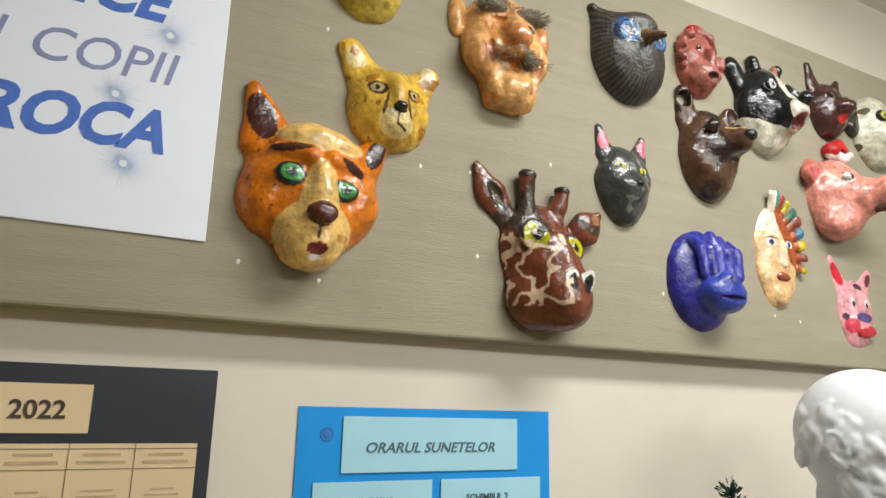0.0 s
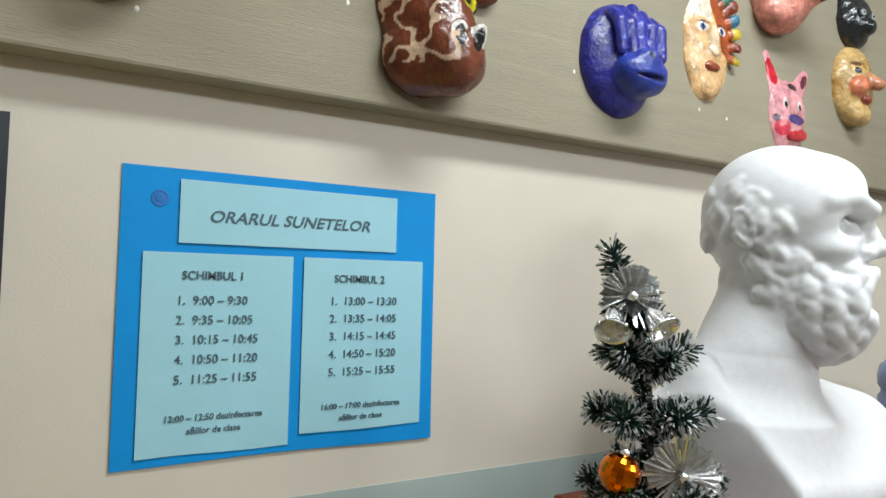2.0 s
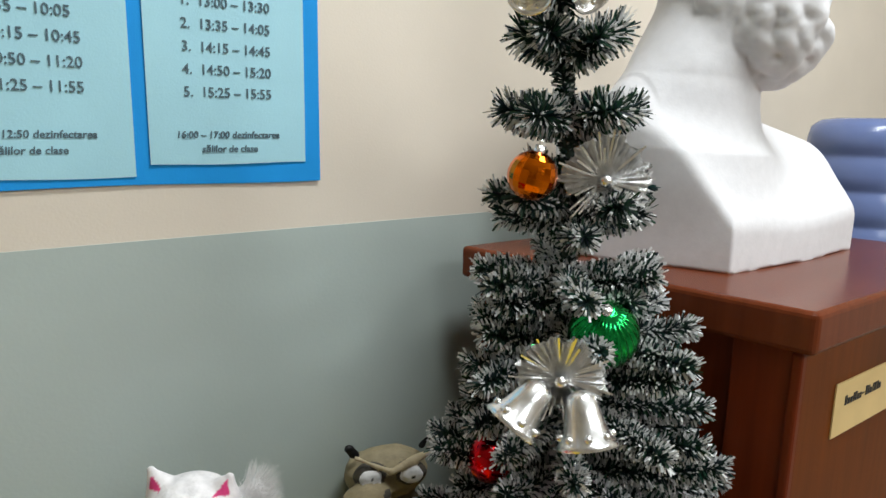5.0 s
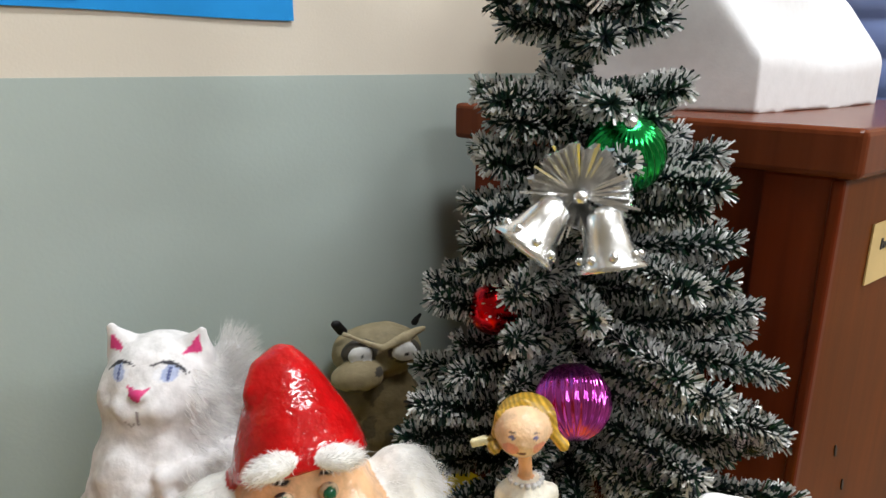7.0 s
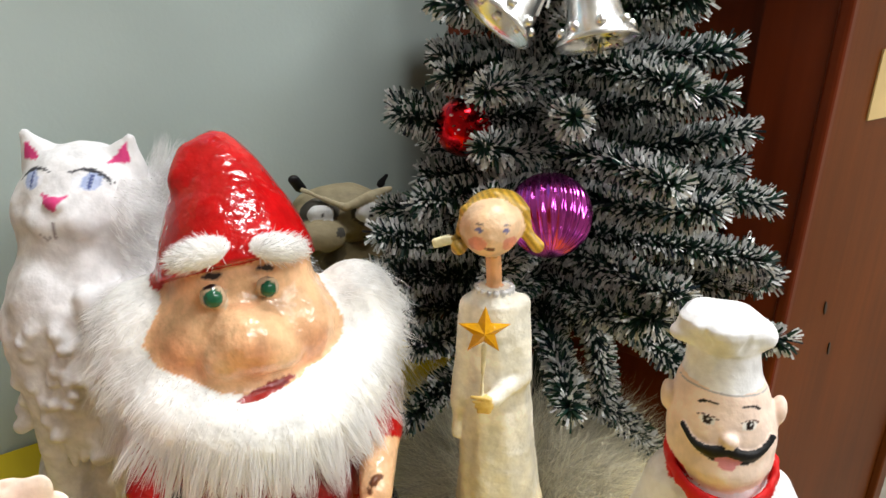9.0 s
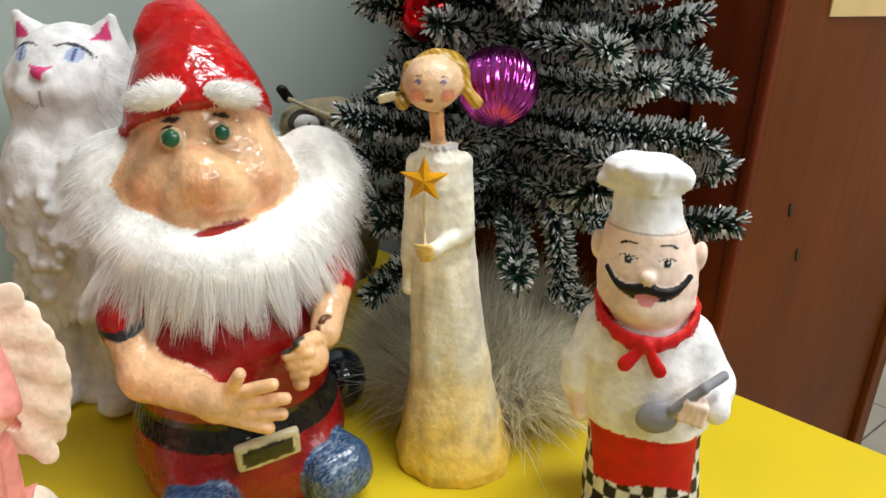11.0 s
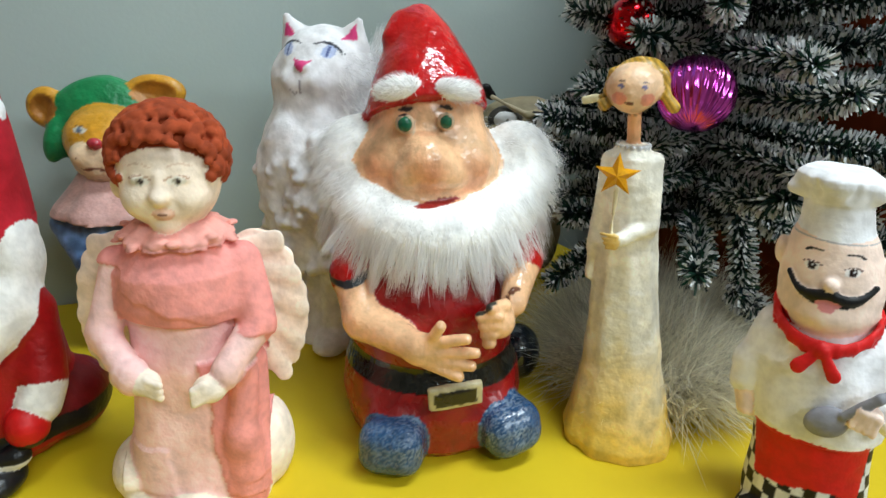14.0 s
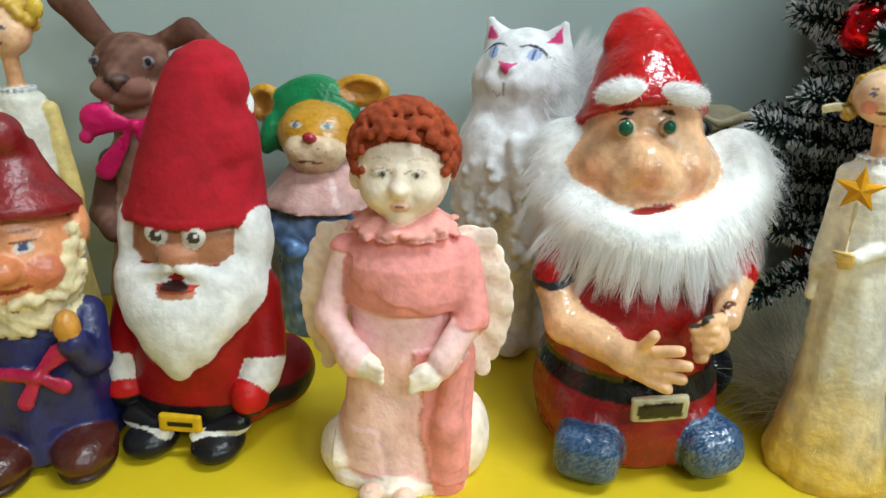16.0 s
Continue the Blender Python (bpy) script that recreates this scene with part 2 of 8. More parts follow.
def nets(F, lo, res):
    """Naive surface nets over a grid of distances: places and quads."""
    ins = F < 0
    nx, ny, nz = F.shape
    cs = [(i, j, k) for i in (0, 1) for j in (0, 1) for k in (0, 1)]
    cut = lambda A, i, j, k: A[i:nx - 1 + i, j:ny - 1 + j, k:nz - 1 + k]
    n_in = sum(cut(ins, *c).astype(np.int8) for c in cs)
    act = (n_in > 0) & (n_in < 8)
    idx = np.argwhere(act)
    number = -np.ones(act.shape, np.int64)
    number[act] = np.arange(len(idx))
    tot, cnt = np.zeros((len(idx), 3)), np.zeros(len(idx))
    val = {c: F[idx[:, 0] + c[0], idx[:, 1] + c[1], idx[:, 2] + c[2]] for c in cs}
    for a in cs:
        for ax in range(3):
            if a[ax]:
                continue
            b = tuple(1 if i == ax else a[i] for i in range(3))
            fa, fb = val[a], val[b]
            x = (fa < 0) != (fb < 0)
            t = np.where(x, fa / np.where(x, fa - fb, 1), 0)
            pt = np.tile(np.array(a, float), (len(idx), 1))
            pt[:, ax] += t
            tot += pt * x[:, None]
            cnt += x
    verts = (idx + tot / cnt[:, None]) * res + lo
    quads = []
    for ax in range(3):
        o = [i for i in range(3) if i != ax]
        A = np.take(ins, range(0, F.shape[ax] - 1), ax)
        B = np.take(ins, range(1, F.shape[ax]), ax)
        e = np.argwhere(A != B)
        e = e[(e[:, o[0]] > 0) & (e[:, o[1]] > 0) & (e[:, o[0]] < F.shape[o[0]] - 1) & (e[:, o[1]] < F.shape[o[1]] - 1)]
        flip = A[e[:, 0], e[:, 1], e[:, 2]]
        q = []
        for d0, d1 in ((0, 0), (1, 0), (1, 1), (0, 1)):
            s = e.copy()
            s[:, o[0]] -= d0
            s[:, o[1]] -= d1
            q.append(number[s[:, 0], s[:, 1], s[:, 2]])
        q = np.stack(q, 1)
        turn = flip if ax != 1 else ~flip
        quads.append(np.where(turn[:, None], q, q[:, ::-1]))
    return verts, np.concatenate(quads)


def sculpt(shapes, res=0.003, lump=0.0008, lump_scale=60.0, seed=1, flat_back=False, default=(0.8, 0.8, 0.8)):
    """Models one closed body out of soft shapes. Gives places, faces and painted colours."""
    solid = [s for s in shapes if s["op"] == "+"]
    lo = np.min([s["lo"] for s in solid], 0) - 4 * res
    hi = np.max([s["hi"] for s in solid], 0) + 4 * res
    if flat_back:
        hi[1] = 4 * res
    n = np.ceil((hi - lo) / res).astype(int) + 1
    F = np.full(n, 0.05)
    axes = [lo[i] + res * np.arange(n[i]) for i in range(3)]
    for s in shapes:
        if s["op"] == "p":
            continue
        pad = s["k"] + 4 * res
        i0 = np.clip(np.floor((s["lo"] - pad - lo) / res).astype(int), 0, n)
        i1 = np.clip(np.ceil((s["hi"] + pad - lo) / res).astype(int) + 1, 0, n)
        sl = tuple(slice(a, b) for a, b in zip(i0, i1))
        P = np.stack(np.meshgrid(*[axes[i][sl[i]] for i in range(3)], indexing="ij"), -1)
        if P.size == 0:
            continue
        d = s["d"](P)
        if s["op"] == "+":
            F[sl] = soft_min(F[sl], d, s["k"]) if s["k"] > 0 else np.minimum(F[sl], d)
        else:
            F[sl] = -soft_min(-F[sl], d, max(s["k"], 1e-4))
    if lump:
        near = np.abs(F) < 0.012
        I = np.argwhere(near)
        F[near] += lump * wave(lo + I * res, lump_scale, seed)
    if flat_back:
        F = np.maximum(F, axes[1][None, :, None])
    v, f = nets(F, lo, res)
    best = np.full(len(v), 1e9)
    col = np.tile(np.array([*default, 0.5]), (len(v), 1))
    for s in shapes:
        if s["op"] != "+" or s["col"] is None:
            continue
        d = s["d"](v)
        w = d < best
        best = np.where(w, d, best)
        col[w] = [*s["col"], s["rough"]]
    for s in shapes:
        if s["op"] == "p" or (s["op"] == "-" and s["col"] is not None):
            w = s["d"](v) < (0 if s["op"] == "p" else 0.002)
            c = s["col"](v) if callable(s["col"]) else s["col"]
            if callable(s["col"]):
                col[w, :3] = c[w]
                col[w, 3] = s["rough"]
            else:
                col[w] = [*c, s["rough"]]
    return v, f, col


def strands(roots, dirs, length, width, colour, rng, droop=0.3, spread=0.35, rough=0.8, out=None, locks=0):
    """Loose hair: one slim bent blade per root."""
    n = len(roots)
    d = dirs + rng.normal(size=(n, 3)) * spread
    d /= np.linalg.norm(d, axis=1)[:, None]
    L = length * rng.uniform(0.6, 1.15, n)[:, None]
    out = rng.normal(size=(n, 3)) if out is None else out + rng.normal(size=(n, 3)) * 0.25
    side = np.cross(out, d)
    side *= width / 2 / (np.linalg.norm(side, axis=1)[:, None] + 1e-9)
    mid = roots + d * L * 0.5
    tip = roots + d * L * 0.95 + np.array([0, 0, -1]) * L * droop
    if locks:
        # tips gather into pointed locks
        near = ((roots[:, None] - roots[None, :locks]) ** 2).sum(-1).argmin(1)
        pull = rng.uniform(0.3, 0.85, n)[:, None]
        aim = tip[:locks][near]
        tip, mid = tip + (aim - tip) * pull, mid + (aim - tip) * pull * 0.25
    v = np.concatenate([roots - side, roots + side, mid - side * 0.8, mid + side * 0.8, tip])
    i = np.arange(n)
    quads = np.stack([i, i + n, i + 3 * n, i + 2 * n], 1)
    tris = np.stack([i + 2 * n, i + 3 * n, i + 4 * n], 1)
    c = np.tile(np.array([*colour, rough]), (5 * n, 1))
    c[:, :3] *= np.tile(rng.uniform(0.88, 1.05, n), 5)[:, None]
    return v, quads, tris, c


def model(name, made, mat, m, label, category, hair=(), group=""):
    """Links a sculpted body, with its loose hair, as one mesh object."""
    v, f, col = made
    vs, cs, faces, off = [v], [col], f.tolist(), len(v)
    for hv, hq, ht, hc in hair:
        faces += (hq + off).tolist() + (ht + off).tolist()
        vs.append(hv)
        cs.append(hc)
        off += len(hv)
    v, col = np.concatenate(vs), np.concatenate(cs)
    me = bpy.data.meshes.new(name)
    me.from_pydata(v.tolist(), [], faces)
    at = me.color_attributes.new("paint", "FLOAT_COLOR", "POINT")
    at.data.foreach_set("color", col.astype(np.float32).ravel())
    me.materials.append(mat)
    me.materials.append(HAIR)
    index = np.zeros(len(faces), np.int32)
    index[len(f):] = 0 if len(hair) == 1 and len(hair[0][1]) == 0 else 1
    me.polygons.foreach_set("material_index", index)
    me.shade_smooth()
    ob = new(name, me)
    ob.matrix_world = m
    return tagged(ob, label, category, group)


def lettering(text, size, mat, parent, place, align="LEFT", slant=0.0, bold=0.0, stretch=1.0, depth=0.0006):
    """Words in the built-in font as a flat mesh that faces -y."""
    cu = bpy.data.curves.new("lettering", "FONT")
    cu.body, cu.size, cu.align_x, cu.shear, cu.offset = text, size, align, slant, bold
    cu.extrude, cu.resolution_u = depth, 3
    ob = bpy.data.objects.new("lettering", cu)
    me = bpy.data.meshes.new_from_object(ob)
    bpy.data.objects.remove(ob)
    me.transform(Matrix.Translation(place) @ Matrix.Rotation(math.pi / 2, 4, "X") @ Matrix.Diagonal((stretch, 1, 1, 1)))
    me.materials.clear()
    me.materials.append(mat)
    out = new("lettering", me)
    out.parent = parent
    return out

# ---- the room ----
CREAM = material("cream_wall_paint", hue(216, 206, 192), 0.55, vary=0.02, scale=6, bump=0.12, fine=260, stains=0.05, stain_scale=2.2)
DADO = material("grey_green_oil_paint", hue(175, 188, 184), 0.33, vary=0.025, scale=5, bump=0.1, fine=180, stains=0.06, stain_scale=3)
CEILING = material("white_ceiling_paint", (0.8, 0.79, 0.76), 0.8, vary=0.03, scale=4)
FLOOR = material("grey_beige_floor_tiles", (0.36, 0.33, 0.28), 0.4, vary=0.2, scale=4)
GROUT = material("floor_joints", (0.12, 0.1, 0.08), 0.9)
BACK, TABLE, LINE = 1.15, 0.82, 1.503

wall = part("wall_north", box((-3.2, BACK, 0), (4.2, BACK + 0.2, 3.45)), CREAM)
tagged(wall, "cream painted plaster wall", "wall", kind="structure")
dado = part("wall_paint_band", box((-3.2, BACK - 0.0015, 0), (4.2, BACK + 0.002, LINE)), DADO)
tagged(dado, "grey-green gloss oil paint on the lower wall", "wall paint", kind="structure")
for name, lo, hi in (("wall_west", (-3.4, -3.6, 0), (-3.2, 1.35, 3.45)), ("wall_east", (4.2, -3.6, 0), (4.4, 1.35, 3.45)), ("wall_south", (-3.4, -3.8, 0), (4.4, -3.6, 3.45))):
    tagged(part(name, box(lo, hi), CREAM), "cream painted plaster wall", "wall", kind="structure")
tagged(part("ceiling", box((-3.4, -3.8, 3.45), (4.4, 1.35, 3.6)), CEILING), "white painted ceiling", "ceiling", kind="structure")
floor = tagged(part("floor", box((-3.4, -3.8, -0.1), (4.4, 1.35, -0.006)), GROUT), "grey-beige tiled floor", "floor", kind="structure")

# ---- grey panel with masks ----
FABRIC = material("grey_fabric", hue(158, 149, 129), 0.85, vary=0.06, scale=22, bump=0.4, fine=420, stretch=(0.16, 1, 1.8), stains=0.14, stain_scale=1.8)
bm = box((-1.7, 1.094, 2.168), (3.1, BACK - 0.001, 3.125), 0.006, 2)
panel = tagged(part("display_panel", bm, FABRIC), "long grey cloth-covered display panel hung on the wall", "display panel")

# ---- wooden lectern cabinet ----
def wood(name, colour, rough, scale=18):
    m = material(name, colour, rough, vary=0.16, scale=scale, bump=0.05, fine=160, stretch=(3.2, 3.2, 0.22), stains=0.3, stain_scale=2.5, coat=0.0, random=0.06, spec=0.16)
    return m


SIDE_WOOD = wood("red_brown_varnished_wood", hue(112, 44, 18), 0.3)
FRONT_WOOD = wood("brown_varnished_wood", hue(112, 54, 9), 0.45)
KNOT = material("dark_knot", (0.012, 0.006, 0.003), 0.4)
TOP_WOOD = wood("polished_top_wood", hue(112, 54, 30), 0.22)
CAB = pose(1.295, 0.53, 0)
SLANT = Matrix(((1, -0.165, 0, 0), (0, 1, 0, 0), (0, 0, 1, 0), (0, 0, 0, 1)))
cabinet = thing("lectern_cabinet", CAB, "tall red-brown varnished wooden cabinet with a slab top", "cabinet")
H = 1.462
def board_part(name, bm, mat, parent, label=""):
    bm.transform(SLANT)
    return part(name, bm, mat, parent, label)


board_part("body", box((0.012, 0.012, 0.0), (0.62, 0.51, H - 0.052)), SIDE_WOOD, cabinet)
board_part("top", box((-0.02, -0.022, H - 0.055), (0.66, 0.54, H), 0.008, 3), TOP_WOOD, cabinet, "polished wooden slab top")
board_part("stile", box((-0.002, 0.006, 0.06), (0.02, 0.082, H - 0.056), 0.003), SIDE_WOOD, cabinet)
board_part("stile", box((-0.002, 0.44, 0.06), (0.02, 0.512, H - 0.056), 0.003), SIDE_WOOD, cabinet)
board_part("rail", box((-0.003, 0.083, 0.93), (0.02, 0.439, 1.0), 0.003), SIDE_WOOD, cabinet)
board_part("corner_bead", box((-0.006, -0.004, 0.06), (0.010, 0.010, H - 0.057), 0.004), SIDE_WOOD, cabinet)
board_part("front_panel", box((0.012, -0.001, 0.06), (0.615, 0.02, H - 0.057), 0.002), FRONT_WOOD, cabinet, "knotty brown wooden front")
board_part("front_edge", box((0.575, -0.014, 0.0), (0.622, 0.0, H - 0.057), 0.003), FRONT_WOOD, cabinet)
board_part("plinth", box((-0.008, -0.012, 0.0), (0.63, 0.51, 0.06), 0.003), SIDE_WOOD, cabinet)
for x, z in ((0.119, 1.025), (0.168, 0.952)):
    bm = bmesh.new()
    bmesh.ops.create_cone(bm, cap_ends=True, segments=14, radius1=0.006, radius2=0.006, depth=0.002, matrix=Matrix.Translation((x, -0.0015, z)) @ Matrix.Rotation(math.pi / 2, 4, "X") @ Matrix.Rotation(0.3, 4, "Z") @ Matrix.Diagonal((0.6, 1.7, 1, 1)))
    part("knot", bm, KNOT, cabinet)
TAG_PAPER = material("yellowed_paper", hue(214, 184, 128), 0.8, vary=0.05, scale=20)
INK = material("black_ink", (0.02, 0.02, 0.02), 0.6, vary=0)
tag = thing("name_label", CAB, "yellowed paper label with dark writing stuck on the cabinet", "label")
part("paper", box((0.105, -0.0035, 1.262), (0.31, -0.0015, 1.34)), TAG_PAPER, tag)
g = random.Random(6)
x = 0.135
for k in range(15):
    if k == 7:
        part("writing_bar", box((x, -0.0045, 1.3085), (x + 0.006, -0.0036, 1.3105)), INK, tag)
        x += 0.011
        continue
    w, h = g.uniform(0.0028, 0.006), 0.014 if k in (0, 8) else g.choice((0.0085, 0.009, 0.013))
    part("writing_bar", box((x, -0.0045, 1.304), (x + w, -0.0036, 1.304 + h)), INK, tag)
    x += w + 0.0032

# ---- table with yellow paper ----
def prism(points, z0, z1, bevel=0.0):
    bm = bmesh.new()
    lo, hi = [bm.verts.new((x, y, z0)) for x, y in points], [bm.verts.new((x, y, z1)) for x, y in points]
    bm.faces.new(lo[::-1])
    bm.faces.new(hi)
    n = len(points)
    for i in range(n):
        bm.faces.new((lo[i], lo[(i + 1) % n], hi[(i + 1) % n], hi[i]))
    bmesh.ops.recalc_face_normals(bm, faces=bm.faces)
    return bm


YELLOW = material("yellow_paper", hue(222, 193, 28), 0.5, vary=0.03, scale=7, bump=0.15, fine=90, stains=0.06, stain_scale=4)
TABLE_WOOD = material("pale_table_wood", (0.42, 0.28, 0.16), 0.5, vary=0.2, scale=20, stretch=(0.3, 3, 3))
edge = [(-1.3, 1.142), (1.172, 1.142), (1.314, 0.25), (-1.3, 0.25)]
table = thing("table", pose(0, 0, 0), "long wooden table standing against the wall", "table")
part("tabletop", prism(edge, TABLE - 0.03, TABLE - 0.0025), TABLE_WOOD, table)
for x, y in ((-1.22, 0.32), (1.22, 0.32), (-1.22, 1.06), (1.1, 1.06)):
    part("leg", box((x - 0.025, y - 0.025, 0), (x + 0.025, y + 0.025, TABLE - 0.03), 0.002), TABLE_WOOD, table)
cover = part("table_paper", prism([(-1.302, 1.144), (1.176, 1.144), (1.318, 0.246), (-1.302, 0.246)], TABLE - 0.0022, TABLE), YELLOW)
tagged(cover, "bright yellow paper covering the table top", "table cover")

# ---- papers on the wall ----
def sheet(lo, hi, y, thick=0.0012, wavy=0.0, nx=14, nz=14, seed=1):
    """A sheet of paper on the wall from (x0, z0) to (x1, z1), its face at y, with slightly lifted edges."""
    bm = bmesh.new()
    grid = []
    for j in range(nz + 1):
        row = []
        for i in range(nx + 1):
            u, w = i / nx, j / nz
            lift = wavy * (0.5 + 0.5 * math.sin(9 * u + seed) * math.cos(5 * w + 2 * seed)) * (1 - w) ** 2
            droop = -wavy * 0.9 * math.sin(6.5 * u + seed) * (1 - w) ** 3
            row.append(bm.verts.new((lo[0] + u * (hi[0] - lo[0]), y - lift, lo[1] + w * (hi[1] - lo[1]) + droop)))
        grid.append(row)
    for a, b in zip(grid, grid[1:]):
        for i in range(nx):
            bm.faces.new((a[i], a[i + 1], b[i + 1], b[i]))
    back = [[bm.verts.new(v.co + Vector((0, thick, 0))) for v in row] for row in grid]
    for a, b in zip(back, back[1:]):
        for i in range(nx):
            bm.faces.new((a[i], b[i], b[i + 1], a[i + 1]))
    rim = [(grid[0][i], back[0][i]) for i in range(nx + 1)] + [(grid[j][nx], back[j][nx]) for j in range(1, nz + 1)] + [(grid[nz][i], back[nz][i]) for i in range(nx - 1, -1, -1)] + [(grid[j][0], back[j][0]) for j in range(nz - 1, -1, -1)]
    for (a, b), (c, d) in zip(rim, rim[1:]):
        bm.faces.new((a, b, d, c))
    return bm


BLUE_CARD = material("bright_blue_card", hue(0, 146, 222), 0.6, vary=0.03, scale=12, bump=0.1, spec=0.15, stains=0.06, stain_scale=6)
PALE_BLUE = material("pale_blue_paper", hue(158, 208, 222), 0.75, vary=0.02, scale=16, bump=0.15)
GREY_INK = material("printed_ink", hue(78, 102, 114), 0.7, vary=0.05)
timetable = thing("timetable_poster", pose(0, 0, 0), "bright blue card with three pale blue printed sheets", "poster")
Y = BACK - 0.003
part("card", sheet((0.416, 1.579), (0.956, 2.033), Y, wavy=0.0022, seed=2), BLUE_CARD, timetable)
part("title_sheet", box((0.499, Y - 0.0032, 1.918), (0.874, Y - 0.0024, 2.017)), PALE_BLUE, timetable)
part("left_sheet", sheet((0.449, 1.592), (0.682, 1.903), Y - 0.0032, thick=0.0006, wavy=0.001, seed=3), PALE_BLUE, timetable)
part("right_sheet", sheet((0.701, 1.607), (0.930, 1.903), Y - 0.0032, thick=0.0006, wavy=0.001, seed=5), PALE_BLUE, timetable)
lettering("ORARUL SUNETELOR", 0.0262, GREY_INK, timetable, (0.681, Y - 0.0039, 1.953), "CENTER", 0.25, 0.0003, 1.1)
for x, head, lines, foot in (
        (0.566, "SCHIMBUL 1", ("1.  9:00 \u2013 9:30", "2.  9:35 \u2013 10:05", "3.  10:15 \u2013 10:45", "4.  10:50 \u2013 11:20", "5.  11:25 \u2013 11:55"), "12:00 \u2013 12:50 dezinfectarea"),
        (0.816, "SCHIMBUL 2", ("1.  13:00 \u2013 13:30", "2.  13:35 \u2013 14:05", "3.  14:15 \u2013 14:45", "4.  14:50 \u2013 15:20", "5.  15:25 \u2013 15:55"), "16:00 \u2013 17:00 dezinfectarea")):
    lettering(head, 0.0185, GREY_INK, timetable, (x - 0.012, Y - 0.0045, 1.862), "CENTER", 0, 0.0002, 0.95)
    for i, words in enumerate(lines):
        lettering(words, 0.0195, GREY_INK, timetable, (x - 0.067, Y - 0.0045, 1.823 - 0.0305 * i), "LEFT", 0, 0.0001, 0.97)
    lettering(foot, 0.0136, GREY_INK, timetable, (x - 0.004, Y - 0.0045, 1.644), "CENTER", 0.1, 0.0002)
    lettering("s\u0103lilor de clase", 0.0136, GREY_INK, timetable, (x - 0.004, Y - 0.0045, 1.624), "CENTER", 0.1, 0.0002)
BADGE = material("printed_emblem", hue(16, 112, 186), 0.6)
bm = lathe([(0.0005, 0.0006), (0.006, 0.0006), (0.007, 0.0001), (0.01, 0.0001), (0.0105, 0.0006), (0.0125, 0.0006), (0.0135, 0)], 20)
bm.transform(Matrix.Translation((0.470, Y - 0.0005, 1.985)) @ Matrix.Rotation(math.pi / 2, 4, "X"))
part("emblem", bm, BADGE, timetable)

NAVY = material("dark_navy_card", hue(46, 50, 58), 0.32, vary=0.05, scale=10)
BEIGE = material("beige_printed_paper", hue(222, 196, 158), 0.75, vary=0.03, scale=14, stains=0.06)
DARK = material("dark_brown_ink", hue(70, 55, 42), 0.7)
FAINT = material("faint_brown_ink", hue(188, 162, 128), 0.7)
RULE = material("ruled_line_ink", hue(132, 108, 80), 0.7)
board = thing("notice_board", pose(0, 0, 0), "dark navy board with beige printed timetables on the wall", "notice board")
part("board", box((-0.72, BACK - 0.006, 1.44), (0.272, BACK - 0.0005, 2.088)), NAVY, board)
B = BACK - 0.0065
part("heading_paper", box((-0.42, B - 0.0012, 1.985), (0.088, B, 2.058)), BEIGE, board)
lettering("- 2022", 0.038, DARK, board, (0.055, B - 0.002, 2.007), "RIGHT", 0, 0.0007)
part("table_paper", box((-0.62, B - 0.0012, 1.475), (0.250, B, 1.970)), BEIGE, board)
rng = random.Random(4)
for i in range(6):
    x = 0.250 - 0.092 * (i + 1)
    part("column_line", box((x - 0.0008, B - 0.002, 1.475), (x + 0.0005, B - 0.0013, 1.970)), RULE, board)
    part("writing_bar", box((x + 0.02, B - 0.002, 1.952), (x + 0.072, B - 0.0013, 1.956)), FAINT, board)
    part("writing_bar", box((x + 0.012, B - 0.002, 1.940), (x + 0.08, B - 0.0013, 1.945)), FAINT, board)
    z = 1.90
    while z > 1.5:
        for k in range(rng.randint(2, 6)):
            w = rng.uniform(0.025, 0.06)
            part("writing_bar", box((x + 0.045 - w / 2, B - 0.002, z), (x + 0.045 + w / 2, B - 0.0013, z + 0.003)), FAINT, board)
            z -= 0.0085
        z -= rng.uniform(0.02, 0.06)
for z in (1.962, 1.932):
    part("row_line", box((-0.62, B - 0.0021, z), (0.250, B - 0.0014, z + 0.001)), RULE, board)

WHITE_BOARD = material("white_sign_card", hue(226, 230, 240), 0.5, vary=0.015, scale=10, bump=0.03)
BLUE_PAINT = material("blue_sign_paint", hue(62, 106, 190), 0.6, vary=0.12, scale=60)
GREY_PAINT = material("grey_blue_sign_paint", hue(132, 140, 178), 0.6, vary=0.08)
STARS = material("pale_star_print", hue(178, 194, 222), 0.6)
F = 1.094
sign = thing("painted_sign", pose(0, 0, 0), "white card sign with hand-painted blue lettering on the display panel", "sign")
part("card", box((-0.55, F - 0.004, 2.294), (0.222, F - 0.0003, 2.98), 0.001, 1), WHITE_BOARD, sign)
E_ = F - 0.0045
lettering("ROCA", 0.100, BLUE_PAINT, sign, (0.138, E_, 2.434), "RIGHT", 0.28, 0.0035, 0.96)
lettering("COPII", 0.084, GREY_PAINT, sign, (0.144, E_, 2.554), "RIGHT", 0.22, 0.0, 1.02)
lettering("RU", 0.084, GREY_PAINT, sign, (-0.108, E_, 2.554), "RIGHT", 0.22, 0.0, 1.0)
lettering("ICE", 0.100, BLUE_PAINT, sign, (0.116, E_, 2.668), "RIGHT", 0.28, 0.0035, 0.96)
